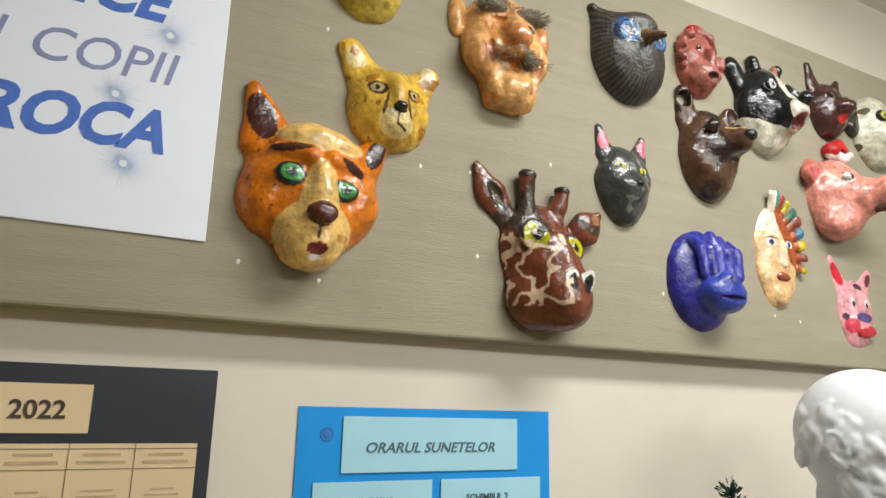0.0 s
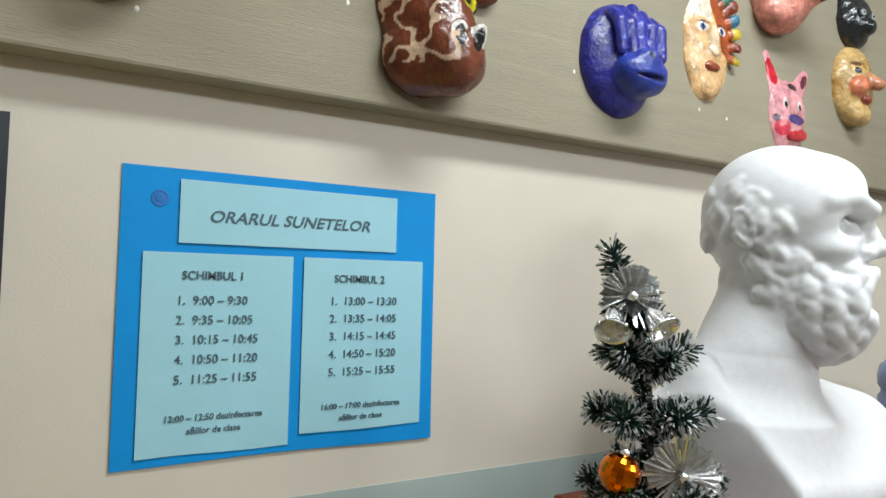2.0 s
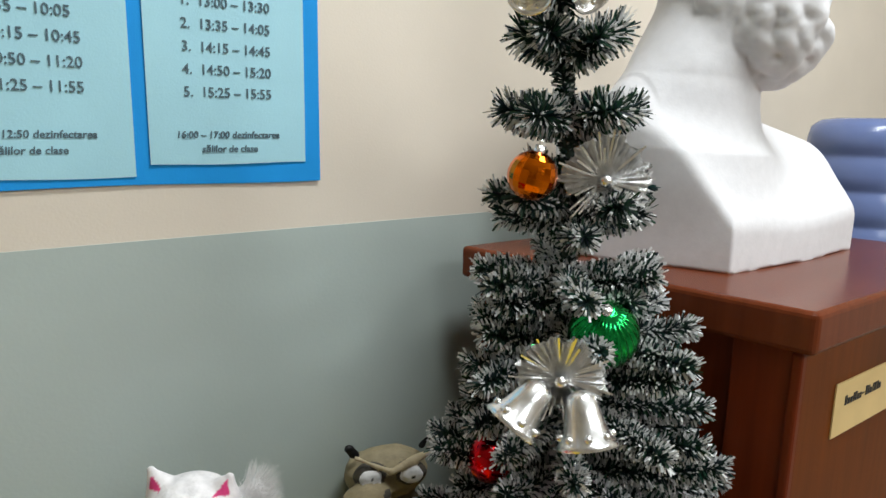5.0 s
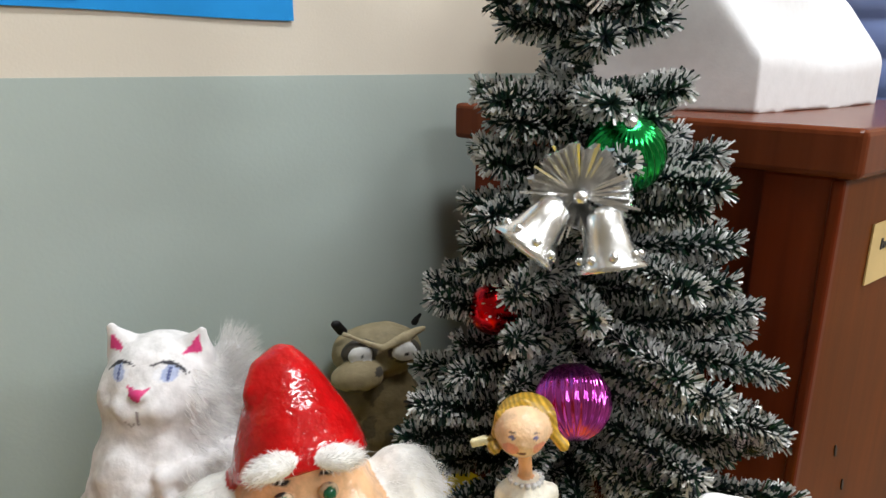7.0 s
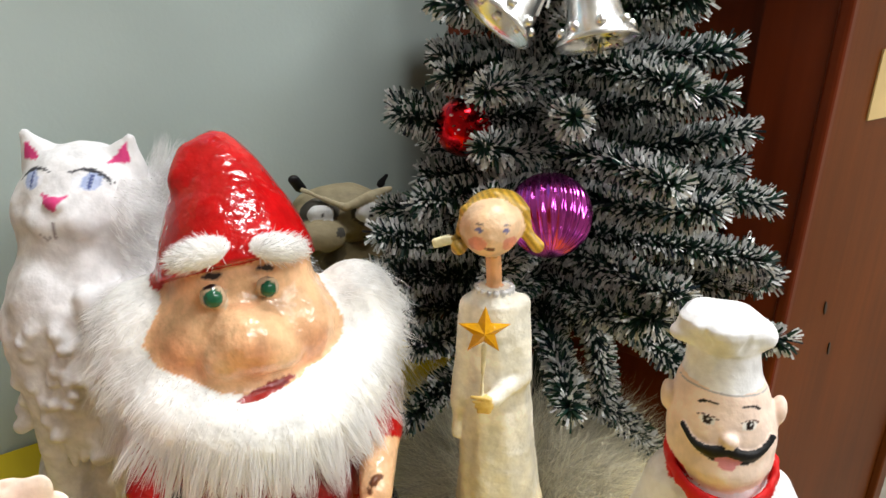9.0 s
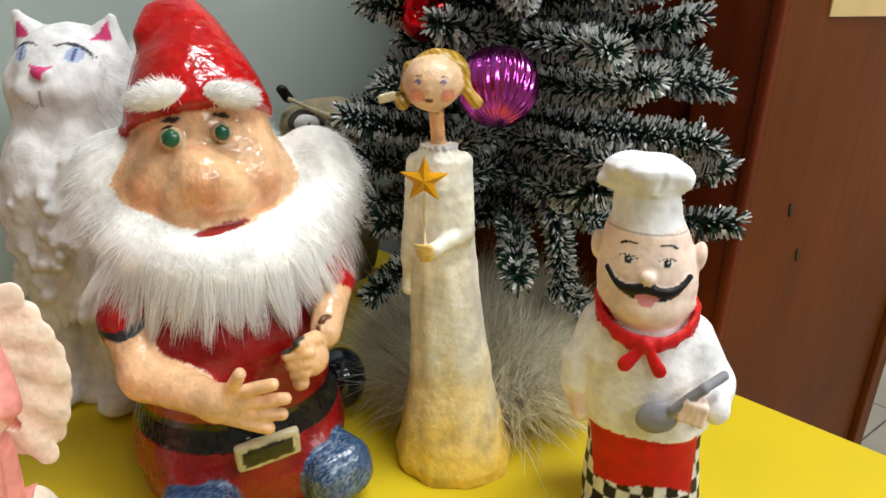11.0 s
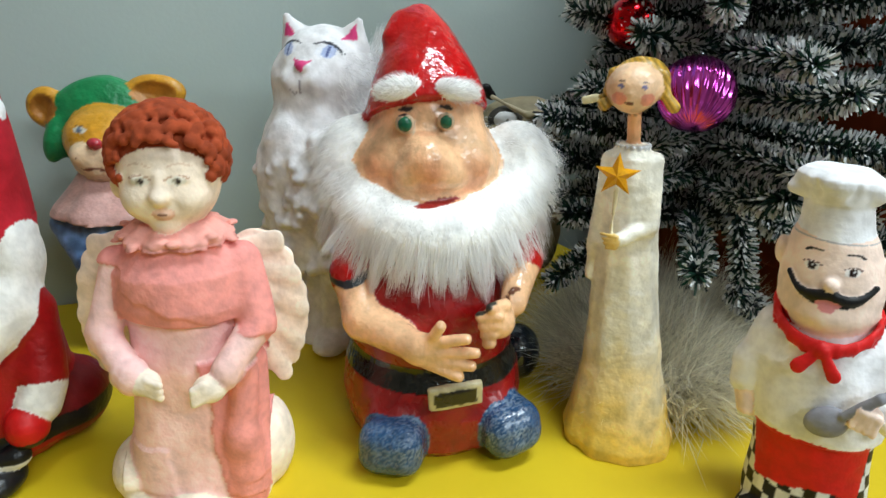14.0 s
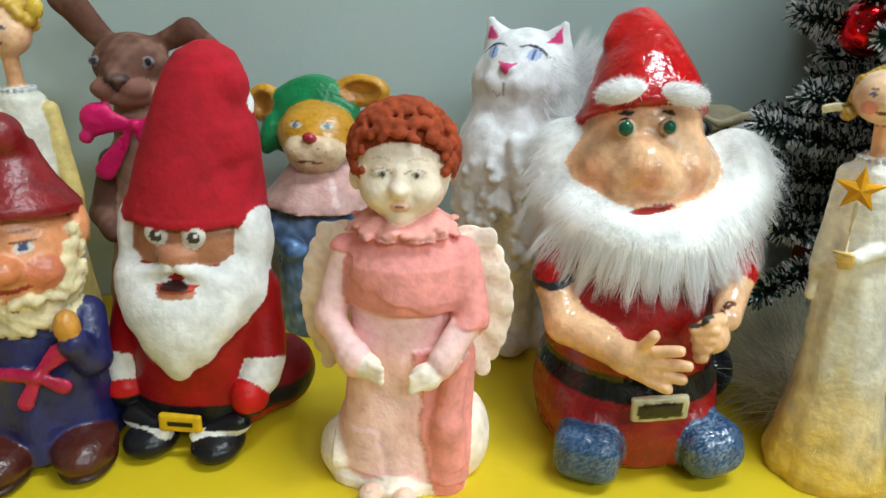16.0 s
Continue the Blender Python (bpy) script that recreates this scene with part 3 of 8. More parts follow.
for cx, cz, r in ((0.085, 2.405, 0.056), (0.06, 2.52, 0.05), (0.13, 2.645, 0.054)):
    rg = random.Random(cx)
    bm = bmesh.new()
    for k in range(44):
        a, l = 2 * math.pi * k / 44, r * rg.uniform(0.55, 1.0)
        c, s = math.cos(a), math.sin(a)
        q = [(0.006 * c - 0.0006 * s, 0.006 * s + 0.0006 * c), (0.006 * c + 0.0006 * s, 0.006 * s - 0.0006 * c), (l * c, l * s)]
        bm.faces.new([bm.verts.new((cx + x, E_, cz + z)) for x, z in q])
    part("star_burst", bm, STARS, sign)
CHIP = material("white_glue_chip", (0.75, 0.73, 0.68), 0.5)
spots = thing("glue_flecks", pose(0, 0, 0), "small white flecks of glue left on the panel", "glue flecks", kind="stuff")
bm = bmesh.new()
for x, z in ((0.405, 2.742), (0.278, 2.268), (0.612, 2.502), (0.725, 2.51), (0.93, 2.566), (0.745, 2.335), (1.25, 2.308), (1.64, 2.288), (1.74, 2.28), (0.42, 2.25)):
    bmesh.ops.create_icosphere(bm, subdivisions=1, radius=0.004, matrix=Matrix.Translation((x, F, z)) @ Matrix.Diagonal((1, 0.3, 1.3, 1)))
part("fleck", bm, CHIP, spots)

# ---- plaster bust on the cabinet ----
def bust():
    w, o = hue(224, 224, 227), 0.6
    yaw = radians(-63)
    f, r = np.array([math.cos(yaw), math.sin(yaw), 0]), np.array([math.sin(yaw), -math.cos(yaw), 0])
    c0 = np.array([-0.050, -0.001, 0.509])
    H_ = lambda a, b, c: tuple(c0 + f * a + r * b + np.array([0, 0, c]))
    E3 = lambda a, b, c, rad, k=0.012, op="+", tilt=0: ball(H_(a, b, c), rad, w, o, k=k, rot=(0, tilt, -63), op=op)
    bar = lambda p, q, ra, rb, k=0.008, op="+": limb(H_(*p), H_(*q), ra, rb, w, o, k=k, op=op)

    def chain(pts, radii, k=0.004, op="+"):
        return [bar(pts[i], pts[i + 1], radii[i], radii[i + 1], k, op) for i in range(len(pts) - 1)]

    def herm(p):
        x, y, z = p[..., 0] - 0.03, p[..., 1], p[..., 2]
        side = np.maximum(-x - 0.197 - 0.38 * (y + 0.116), x - 0.197 - 0.38 * (y + 0.116)) / 1.07
        front, back = -0.116 - y - 0.01 * np.cos(x * 8), y - 0.15
        slope = (z - 0.078 - (y + 0.116) * 1.15) / 1.52
        crown = (z - 0.268 + 0.28 * np.abs(x + 0.02)) / 1.04
        h = np.maximum(np.maximum(side, front), np.maximum(back, -z))
        top = -soft_min(-slope, -crown, 0.05)
        return -soft_min(-h, -top, 0.012)
    s = [dict(d=herm, lo=np.array([-0.33, -0.14, 0.0]), hi=np.array([0.36, 0.16, 0.27]), col=w, rough=o, k=0.012, op="+"),
         bar((-0.04, 0, -0.07), (-0.04, 0.0, -0.22), 0.064, 0.07, 0.05),
         bar((-0.042, 0, -0.22), (-0.05, 0.0, -0.33), 0.07, 0.128, 0.08),
         bar((-0.01, 0.05, -0.15), (0.035, 0.0, -0.3), 0.02, 0.014, 0.03),
         limb((-0.07, 0.03, 0.31), (-0.19, 0.06, 0.24), 0.05, 0.03, w, o, k=0.1),
         # skull, forehead, face block
         E3(-0.006, 0, 0.032, (0.135, 0.106, 0.132)), E3(0.05, 0, 0.03, (0.086, 0.088, 0.09), 0.03), E3(0.05, 0, -0.05, (0.078, 0.082, 0.085), 0.03),
         E3(0.075, 0, 0.085, (0.055, 0.06, 0.045), 0.03)]
    for b in (1, -1):
        s += [E3(0.082, b * 0.062, -0.034, (0.034, 0.026, 0.022), 0.022),
              E3(0.114, b * 0.047, 0.008, (0.029, 0.029, 0.018), 0.012, "-"),
              E3(0.087, b * 0.045, 0.004, (0.0165, 0.022, 0.0145), 0.003), E3(0.1, b * 0.027, 0.002, (0.024, 0.016, 0.018), 0.006)]
        # brow, lids, pouch
        s += chain([(0.05, b * 0.086, 0.022), (0.082, b * 0.076, 0.048), (0.118, b * 0.05, 0.052), (0.142, b * 0.016, 0.036)], [0.01, 0.015, 0.017, 0.016], 0.012)
        s += chain([(0.082, b * 0.07, 0.0), (0.102, b * 0.05, 0.016), (0.116, b * 0.026, 0.006)], [0.004, 0.0045, 0.004], 0.004)
        s += chain([(0.084, b * 0.068, -0.004), (0.1, b * 0.05, -0.013), (0.114, b * 0.028, -0.004)], [0.004, 0.0045, 0.004], 0.005)
        s += chain([(0.08, b * 0.066, -0.018), (0.108, b * 0.044, -0.027)], [0.006, 0.008], 0.01)
        # nose wing, fold beside it
        s += [E3(0.135, b * 0.019, -0.039, (0.016, 0.012, 0.012), 0.005), E3(0.143, b * 0.009, -0.05, (0.007, 0.005, 0.006), 0.003, "-")]
        s += [bar((0.126, b * 0.034, -0.046), (0.1, b * 0.062, -0.085), 0.004, 0.005, 0.012, "-")]
        # ear
        ring = [(-0.05 + 0.016 * math.cos(q) - 0.005 * math.sin(q), b * (0.1035 + 0.003 * math.cos(q)), 0.008 + 0.028 * math.sin(q)) for q in np.linspace(-0.4, 4.4, 9)]
        s += [E3(-0.05, b * 0.093, 0.005, (0.019, 0.013, 0.031), 0.01)] + chain(ring, [0.0056] * 9, 0.004)
        s += [E3(-0.047, b * 0.106, 0.003, (0.009, 0.009, 0.016), 0.005, "-"), E3(-0.043, b * 0.098, -0.024, (0.009, 0.008, 0.011), 0.005)]
        # moustache locks
        s += chain([(0.146, b * 0.004, -0.068), (0.142, b * 0.026, -0.076), (0.13, b * 0.046, -0.1), (0.122, b * 0.054, -0.13), (0.12, b * 0.052, -0.158)], [0.009, 0.0125, 0.0125, 0.011, 0.005], 0.005)
        s += chain([(0.138, b * 0.012, -0.066), (0.124, b * 0.042, -0.082), (0.104, b * 0.064, -0.112), (0.094, b * 0.07, -0.14)], [0.006, 0.009, 0.01, 0.005], 0.004)
    s += chain([(0.126, 0, 0.026), (0.139, 0, -0.002), (0.15, 0, -0.026)], [0.013, 0.0125, 0.016], 0.012)
    s += [E3(0.151, 0, -0.031, (0.018, 0.018, 0.015), 0.008),
          # jaw mass, open mouth, lower lip
          E3(0.072, 0, -0.125, (0.07, 0.078, 0.09), 0.03), E3(0.015, 0, -0.1, (0.056, 0.092, 0.085), 0.03),
          E3(0.14, 0, -0.1, (0.034, 0.03, 0.02), 0.006, "-"), E3(0.128, 0, -0.124, (0.014, 0.024, 0.009), 0.006)]
    # wavy locks of the beard, each ending in a curl
    g = random.Random(21)
    C, R = np.array([0.064, 0, -0.122]), np.array([0.083, 0.09, 0.104])

    def on(az, el, lift=0.0):
        d = np.array([math.cos(el) * math.cos(az), math.cos(el) * math.sin(az), math.sin(el)])
        return tuple(C + d * (R + lift))
    for row, el in enumerate((0.6, 0.3, 0.0, -0.3, -0.6, -0.9, -1.2)):
        n = 11 if row < 4 else 8
        for i in range(n):
            az = -2.2 + 4.4 * (i + 0.5 * (row % 2) + g.uniform(-0.25, 0.25)) / n
            if el > -0.02 and abs(az) < 0.75:
                continue
            turn = g.choice((-1, 1))
            amp, ln = g.uniform(0.12, 0.24), g.uniform(0.34, 0.5)
            ridge, rad = [], []
            for j in range(8):
                u = j / 7
                q = az + turn * amp * math.sin(u * 4.6) + (0.2 * u if az < 0 else -0.2 * u)
                e = el - ln * u + (0.2 * (u - 0.75) / 0.25 if u > 0.75 else 0)
                ridge.append(on(q, e, -0.007 + 0.006 * math.sin(math.pi * u)))
                rad.append(0.0165 * (1 - 0.45 * u) * g.uniform(0.9, 1.1))
            s += chain(ridge, rad, 0.0055)
    # side whiskers up to the ear
    for i in range(26):
        a, z = -0.02 + 0.06 * g.random(), -0.045 - 0.09 * g.random()
        t0 = g.uniform(0, 6.28)
        for b in (1, -1):
            s += chain([(a + 0.014 * math.cos(t0 + 0.8 * j), b * (0.0895 - 0.12 * max(0, -z - 0.06) - 0.12 * max(0, a)), z + 0.014 * math.sin(t0 + 0.8 * j)) for j in range(4)], [0.006, 0.0085, 0.008, 0.0045], 0.009)
    # flat hair over the temple, round the ear and down the nape
    for k in range(64):
        ang, z = g.uniform(1.35, 3.0), g.uniform(-0.085, 0.1)
        b = 1 if k % 3 else -1
        if z > 0.03 + 0.06 * (ang - 1.35) / 0.6 and ang < 1.8:
            continue
        q = math.sqrt(max(0.08, 1 - ((z - 0.03) / 0.14) ** 2))
        put = lambda aa, zz: (-0.006 + 0.1315 * q * math.cos(aa), b * 0.1025 * q * math.sin(aa), zz)
        t = g.choice((-1, 1))
        s += chain([put(ang + 0.07 * t * math.sin(1.6 * j), z - 0.012 * j) for j in range(4)], [0.0015, 0.005, 0.0046, 0.0015], 0.013)
    return sculpt(s, 0.0032, 0.0006, 40, 41)


model("plaster_bust", bust(), PLASTER, pose(1.55, 0.80, H), "white plaster bust of a bearded bald man on the wooden cabinet", "bust")

# ---- artificial tree ----
def attribute_material(name, rough=0.6, metal=0.0, through_light=0.0):
    m = bpy.data.materials.new(name)
    m.use_nodes = True
    t = m.node_tree
    p = t.nodes["Principled BSDF"]
    at = t.nodes.new("ShaderNodeAttribute")
    at.attribute_name = "paint"
    t.links.new(at.outputs["Color"], p.inputs["Base Color"])
    p.inputs["Roughness"].default_value, p.inputs["Metallic"].default_value = rough, metal
    if through_light:
        tr, mx = t.nodes.new("ShaderNodeBsdfTranslucent"), t.nodes.new("ShaderNodeMixShader")
        t.links.new(at.outputs["Color"], tr.inputs[0])
        mx.inputs[0].default_value = through_light
        t.links.new(p.outputs[0], mx.inputs[1])
        t.links.new(tr.outputs[0], mx.inputs[2])
        t.links.new(mx.outputs[0], t.nodes["Material Output"].inputs[0])
    return m


NEEDLE = attribute_material("frosted_needle_plastic", 0.45, through_light=0.25)
FIBRE = attribute_material("pale_fibre", 0.6, through_light=0.5)
TRUNK = material("green_wrapped_wire", (0.02, 0.04, 0.025), 0.7, vary=0.3, scale=200)


def painted_mesh(name, v, faces, col, mat):
    me = bpy.data.meshes.new(name)
    me.from_pydata(v.tolist(), [], faces)
    me.color_attributes.new("paint", "FLOAT_COLOR", "POINT").data.foreach_set("color", col.astype(np.float32).ravel())
    me.materials.append(mat)
    return me


def branch_mesh(length, bend, seed, frost=0.7, reach=0.0195, tuft=1.0):
    """A wire along x with stiff narrow needles standing out all round, many of them with white tips."""
    rng = np.random.RandomState(seed)
    n = int(length * 7400 * tuft) + 130
    t = np.sort(rng.uniform(0.0, 1.0, n))
    sway = rng.uniform(-0.05, 0.05)
    path = lambda q: np.stack([q * length, sway * length * np.sin(3.0 * q), bend * length * q ** 3], -1)
    root = path(t)
    a = rng.uniform(0, 2 * np.pi, n)
    ahead = 0.28 + rng.normal(size=n) * 0.16 + np.clip((t * length - length + 0.014) / 0.014, 0, 1) * rng.uniform(0.2, 1.6, n)
    out = np.stack([ahead, np.cos(a), np.sin(a)], -1)
    out /= np.linalg.norm(out, axis=1)[:, None]
    L = reach * rng.uniform(0.72, 1.12, n)[:, None]
    side = np.cross(out, rng.normal(size=(n, 3)))
    side *= 0.001 / np.linalg.norm(side, axis=1)[:, None]
    mid, tip = root + out * L * rng.uniform(0.54, 0.7, n)[:, None], root + out * L
    dark = np.stack([0.011 * rng.uniform(0.6, 1.6, n), 0.04 * rng.uniform(0.5, 1.6, n), 0.029 * rng.uniform(0.6, 1.5, n), np.full(n, 0.5)], -1)
    white = np.tile(np.array([0.84, 0.85, 0.85, 0.5]), (n, 1)) * rng.uniform(0.7, 1.12, n)[:, None]
    frosted = rng.uniform(size=n) < frost
    ends = np.where(frosted[:, None], white, dark)
    v = np.concatenate([root - side, root + side, mid - side, mid + side, mid - side * 1.35, mid + side * 1.35, tip - side * 1.25, tip + side * 1.25])
    col = np.concatenate([dark, dark, dark, dark, ends, ends, ends, ends])
    i = np.arange(n)
    faces = np.concatenate([np.stack([i, i + n, i + 3 * n, i + 2 * n], 1), np.stack([i + 4 * n, i + 5 * n, i + 7 * n, i + 6 * n], 1)]).tolist()
    # wire core
    off, k = len(v), 9
    q = np.linspace(0, 1, k)
    c = path(q)
    ring = np.concatenate([c + np.array([0, 0.0022 * math.cos(x), 0.0022 * math.sin(x)]) for x in (0, 2.1, 4.2)])
    for j in range(3):
        for s in range(k - 1):
            faces.append([off + j * k + s, off + j * k + s + 1, off + ((j + 1) % 3) * k + s + 1, off + ((j + 1) % 3) * k + s])
    v = np.concatenate([v, ring])
    col = np.concatenate([col, np.tile(np.array([0.012, 0.026, 0.018, 0.5]), (len(ring), 1))])
    return painted_mesh("branch", v, faces, col, NEEDLE)


BASE, WAIST, CROWN = Vector((1.112, 0.725, TABLE)), Vector((1.057, 0.716, TABLE + 0.93)), Vector((1.012, 0.742, 1.918))
RIGHT, NEAR = radians(-39), radians(-129)


def stem(z):
    return BASE.lerp(WAIST, z / 0.93) if z < 0.93 else WAIST.lerp(CROWN, (z - 0.93) / (CROWN.z - WAIST.z))


tree = thing("artificial_tree", pose(BASE.x, BASE.y, BASE.z), "small artificial fir tree with white frosted needle tips on the table", "tree")
for lower, upper, r1, r2 in ((BASE, WAIST, 0.009, 0.006), (WAIST, CROWN - Vector((0, 0, 0.03)), 0.006, 0.003)):
    bm, axis = bmesh.new(), upper - lower
    bmesh.ops.create_cone(bm, segments=10, radius1=r1, radius2=r2, depth=axis.length, matrix=Matrix.Translation(lower - BASE + axis / 2) @ axis.to_track_quat("Z", "Y").to_matrix().to_4x4())
    part("trunk", bm, TRUNK, tree)


def upright(z, length, seed, frost, reach, tuft):
    """Needles wound along the stem itself."""
    ob, d = new("branch", branch_mesh(length, 0.0, seed, frost, reach, tuft)), stem(min(z + length, 1.09)) - stem(z)
    ob.parent, ob.matrix_local = tree, Matrix.Translation(stem(z) - BASE) @ d.to_track_quat("X", "Z").to_matrix().to_4x4()


upright(1.0, 0.1, 77, 0.12, 0.025, 0.4)
for i in range(5):
    upright(0.16 + 0.17 * i, 0.17, 80 + i, 0.3, 0.015, 0.6)
# height, reach to the two sides, number of branches, rise, frost
TIERS = [(0.995, 0.03, 0.03, 3, 0.7, 0.15), (0.936, 0.052, 0.058, 5, 0.42, 0.4), (0.852, 0.076, 0.08, 6, 0.2, 0.5), (0.79, 0.05, 0.055, 2, 0.3, 0.45), (0.758, 0.088, 0.088, 5, 0.1, 0.6), (0.735, 0.085, 0.09, 4, 0.02, 0.7), (0.67, 0.105, 0.114, 8, 0.08, 0.8), (0.632, 0.09, 0.1, 5, 0.1, 0.7), (0.592, 0.115, 0.15, 8, 0.08, 0.78), (0.545, 0.118, 0.138, 8, 0.0, 0.78), (0.494, 0.135, 0.172, 9, 0.02, 0.8), (0.45, 0.11, 0.16, 7, 0.05, 0.75), (0.415, 0.17, 0.195, 9, 0.06, 0.8), (0.372, 0.15, 0.235, 9, 0.02, 0.8), (0.31, 0.185, 0.24, 10, 0.0, 0.72), (0.265, 0.2, 0.238, 9, 0.0, 0.66), (0.212, 0.17, 0.255, 8, -0.02, 0.6)]
TOYS = ((0.905, 0.61, 0.085, 1.27), (1.033, 0.429, 0.11, 1.22), (0.74, 0.72, 0.15, 1.3))
shapes, g = {}, random.Random(31)
for z, left, right, count, rise, frost in TIERS:
    for i in range(count):
        q = 2 * math.pi * i / count + g.uniform(-0.12, 0.12) + (0.2 if count % 2 else 0)
        a = RIGHT + q - 0.3 * math.sin(2 * q)
        root = stem(z + g.uniform(-0.009, 0.009))
        l = (left + (right - left) * (0.5 + 0.5 * math.cos(a - RIGHT))) * g.uniform(0.92, 1.06) * (1 - 0.35 * max(0.0, math.cos(a - NEAR)) * (z > 0.7))
        while l > 0.05:
            tip = root + Vector((math.cos(a), math.sin(a), 0)) * l
            near = any(math.hypot(tip.x - x, tip.y - y) < q and root.z < h for x, y, q, h in TOYS)
            if near or tip.y > 1.09 or (tip.y > 0.52 and tip.x > 1.27 - 0.165 * (tip.y - 0.53) and root.z < 1.47):
                l *= 0.92
            else:
                break
        key = (round(l / 0.015), g.randint(0, 1), round(frost * 8))
        if key not in shapes:
            shapes[key] = branch_mesh(key[0] * 0.015, 0.11 if key[1] else -0.05, 100 + len(shapes), frost * (1.1 if z > 0.8 else 0.82), 0.028 if z > 0.8 else 0.0225 if z > 0.7 else 0.021, 0.75 if z > 0.7 else 1.0)
        ob = new("branch", shapes[key])
        ob.parent = tree
        ob.matrix_local = Matrix.Translation(root - BASE) @ Matrix.Rotation(a, 4, "Z") @ Matrix.Rotation(-math.atan(rise + g.uniform(-0.07, 0.07)), 4, "Y") @ Matrix.Rotation(g.uniform(-0.5, 0.5), 4, "X")
# hanging lower branches in front
for near, side, z, a, l, down in ((0.06, 0.03, 0.27, -40, 0.15, -2.6), (0.07, 0.05, 0.14, -45, 0.11, -0.75), (0.05, 0.07, 0.235, -62, 0.13, -0.5), (0.05, -0.05, 0.2, 175, 0.14, -0.35)):
    ob = new("branch", branch_mesh(l, -0.12, int(l * 1000) + int(z * 100), 0.6))
    ob.parent = tree
    p = Vector((math.cos(NEAR) * near + math.cos(RIGHT) * side, math.sin(NEAR) * near + math.sin(RIGHT) * side, 0)) + stem(z) - BASE
    ob.matrix_local = Matrix.Translation(p) @ Matrix.Rotation(radians(a), 4, "Z") @ Matrix.Rotation(-math.atan(down), 4, "Y")
bm = bmesh.new()
for a in (20, 140, 260):
    box((0, -0.006, 0.0), (0.1, 0.006, 0.008), 0, bm=bm)
    bmesh.ops.rotate(bm, verts=bm.verts[-8:], matrix=Matrix.Rotation(radians(a), 3, "Z"))
part("stand", bm, TRUNK, tree)

# pale fibre at the tree's foot
rng = np.random.RandomState(4)
n = 26000
a, spread, e = rng.uniform(0, 2 * np.pi, n), np.sqrt(rng.uniform(0, 1, n)), rng.uniform(0.25, 1.25, n)
e = 1.35 - spread * 0.85 + rng.normal(size=n) * 0.25
d = np.stack([np.cos(a) * np.cos(e), np.sin(a) * np.cos(e), np.sin(e)], -1)
L = (rng.uniform(0.06, 0.125, n))[:, None]
root = np.stack([np.cos(a) * spread * 0.085, np.sin(a) * spread * 0.085, rng.uniform(0, 0.045, n) * (1 - 0.5 * spread)], -1)
side = np.cross(d, np.array([0, 0, 1.0]) + rng.normal(size=(n, 3)) * 0.3)
side *= 0.0007 / np.linalg.norm(side, axis=1)[:, None]
mid = root + d * L * 0.55 + rng.normal(size=(n, 3)) * 0.007
tip = root + d * L + rng.normal(size=(n, 3)) * 0.016
for q in (mid, tip):
    q[:, 2] = np.maximum(q[:, 2], 0.002)
i = np.arange(n)
col = np.tile(np.array([0.95, 0.91, 0.79, 0.6]), (5 * n, 1)) * np.tile(rng.uniform(0.6, 1.25, n), 5)[:, None]
fib = new("fibre_skirt", painted_mesh("fibre_skirt", np.concatenate([root - side, root + side, mid - side, mid + side, tip]), np.stack([i, i + n, i + 3 * n, i + 2 * n], 1).tolist() + np.stack([i + 2 * n, i + 3 * n, i + 4 * n], 1).tolist(), col, FIBRE))
fib.matrix_world = pose(1.05, 0.70, TABLE)
tagged(fib, "tuft of pale straw-coloured fibres round the foot of the tree", "fibre", kind="stuff")


# ---- ornaments ----
def foil(name, colour, rough=0.14):
    return material(name, colour, rough, 1.0, vary=0.08, scale=90, bump=0.08, fine=300)


SILVER, GREEN_FOIL, PURPLE_FOIL, RED_FOIL, ORANGE_FOIL = foil("silver_foil", (0.92, 0.93, 0.94), 0.27), foil("green_lacquer", (0.0, 0.36, 0.08)), foil("purple_lacquer", (0.62, 0.08, 0.5)), foil("red_lacquer", (0.6, 0.01, 0.015)), foil("orange_mirror", (0.74, 0.16, 0.006), 0.08)
CLEAR = bpy.data.materials.new("clear_plastic")
CLEAR.use_nodes = True
_p = CLEAR.node_tree.nodes["Principled BSDF"]
_p.inputs["Transmission Weight"].default_value, _p.inputs["Roughness"].default_value, _p.inputs["IOR"].default_value = 1.0, 0.04, 1.33
_p.inputs["Base Color"].default_value = (1.0, 0.88, 0.84, 1)


def bauble(place, r, mat, label, ribs=0, facets=False, tilt=(0, 0, 0)):
    ob = thing("bauble", pose(*place, *tilt), label, "bauble", "ornaments on the tree")
    prof = [(max(0.0004, r * math.sin(q)), -r * math.cos(q)) for q in np.linspace(0.02, math.pi - 0.02, 13 if facets else 31)]
    bm = lathe(prof, 20 if facets else 120, ribs, 0.09 if ribs else 0)
    part("ball", bm, mat, ob, smooth=not facets)
    part("cap", lathe([(0.0004, r + 0.006), (0.006, r + 0.006), (0.0065, r - 0.002)], 16), SILVER, ob, smooth=True)
    ring = lathe([(0.0035 + 0.0006 * math.cos(q), 0.0006 * math.sin(q)) for q in np.linspace(0, 2 * math.pi, 7)], 14)
    ring.transform(Matrix.Translation((0, 0, r + 0.0085)) @ Matrix.Rotation(math.pi / 2, 4, "X"))
    part("loop", ring, SILVER, ob)
    return ob


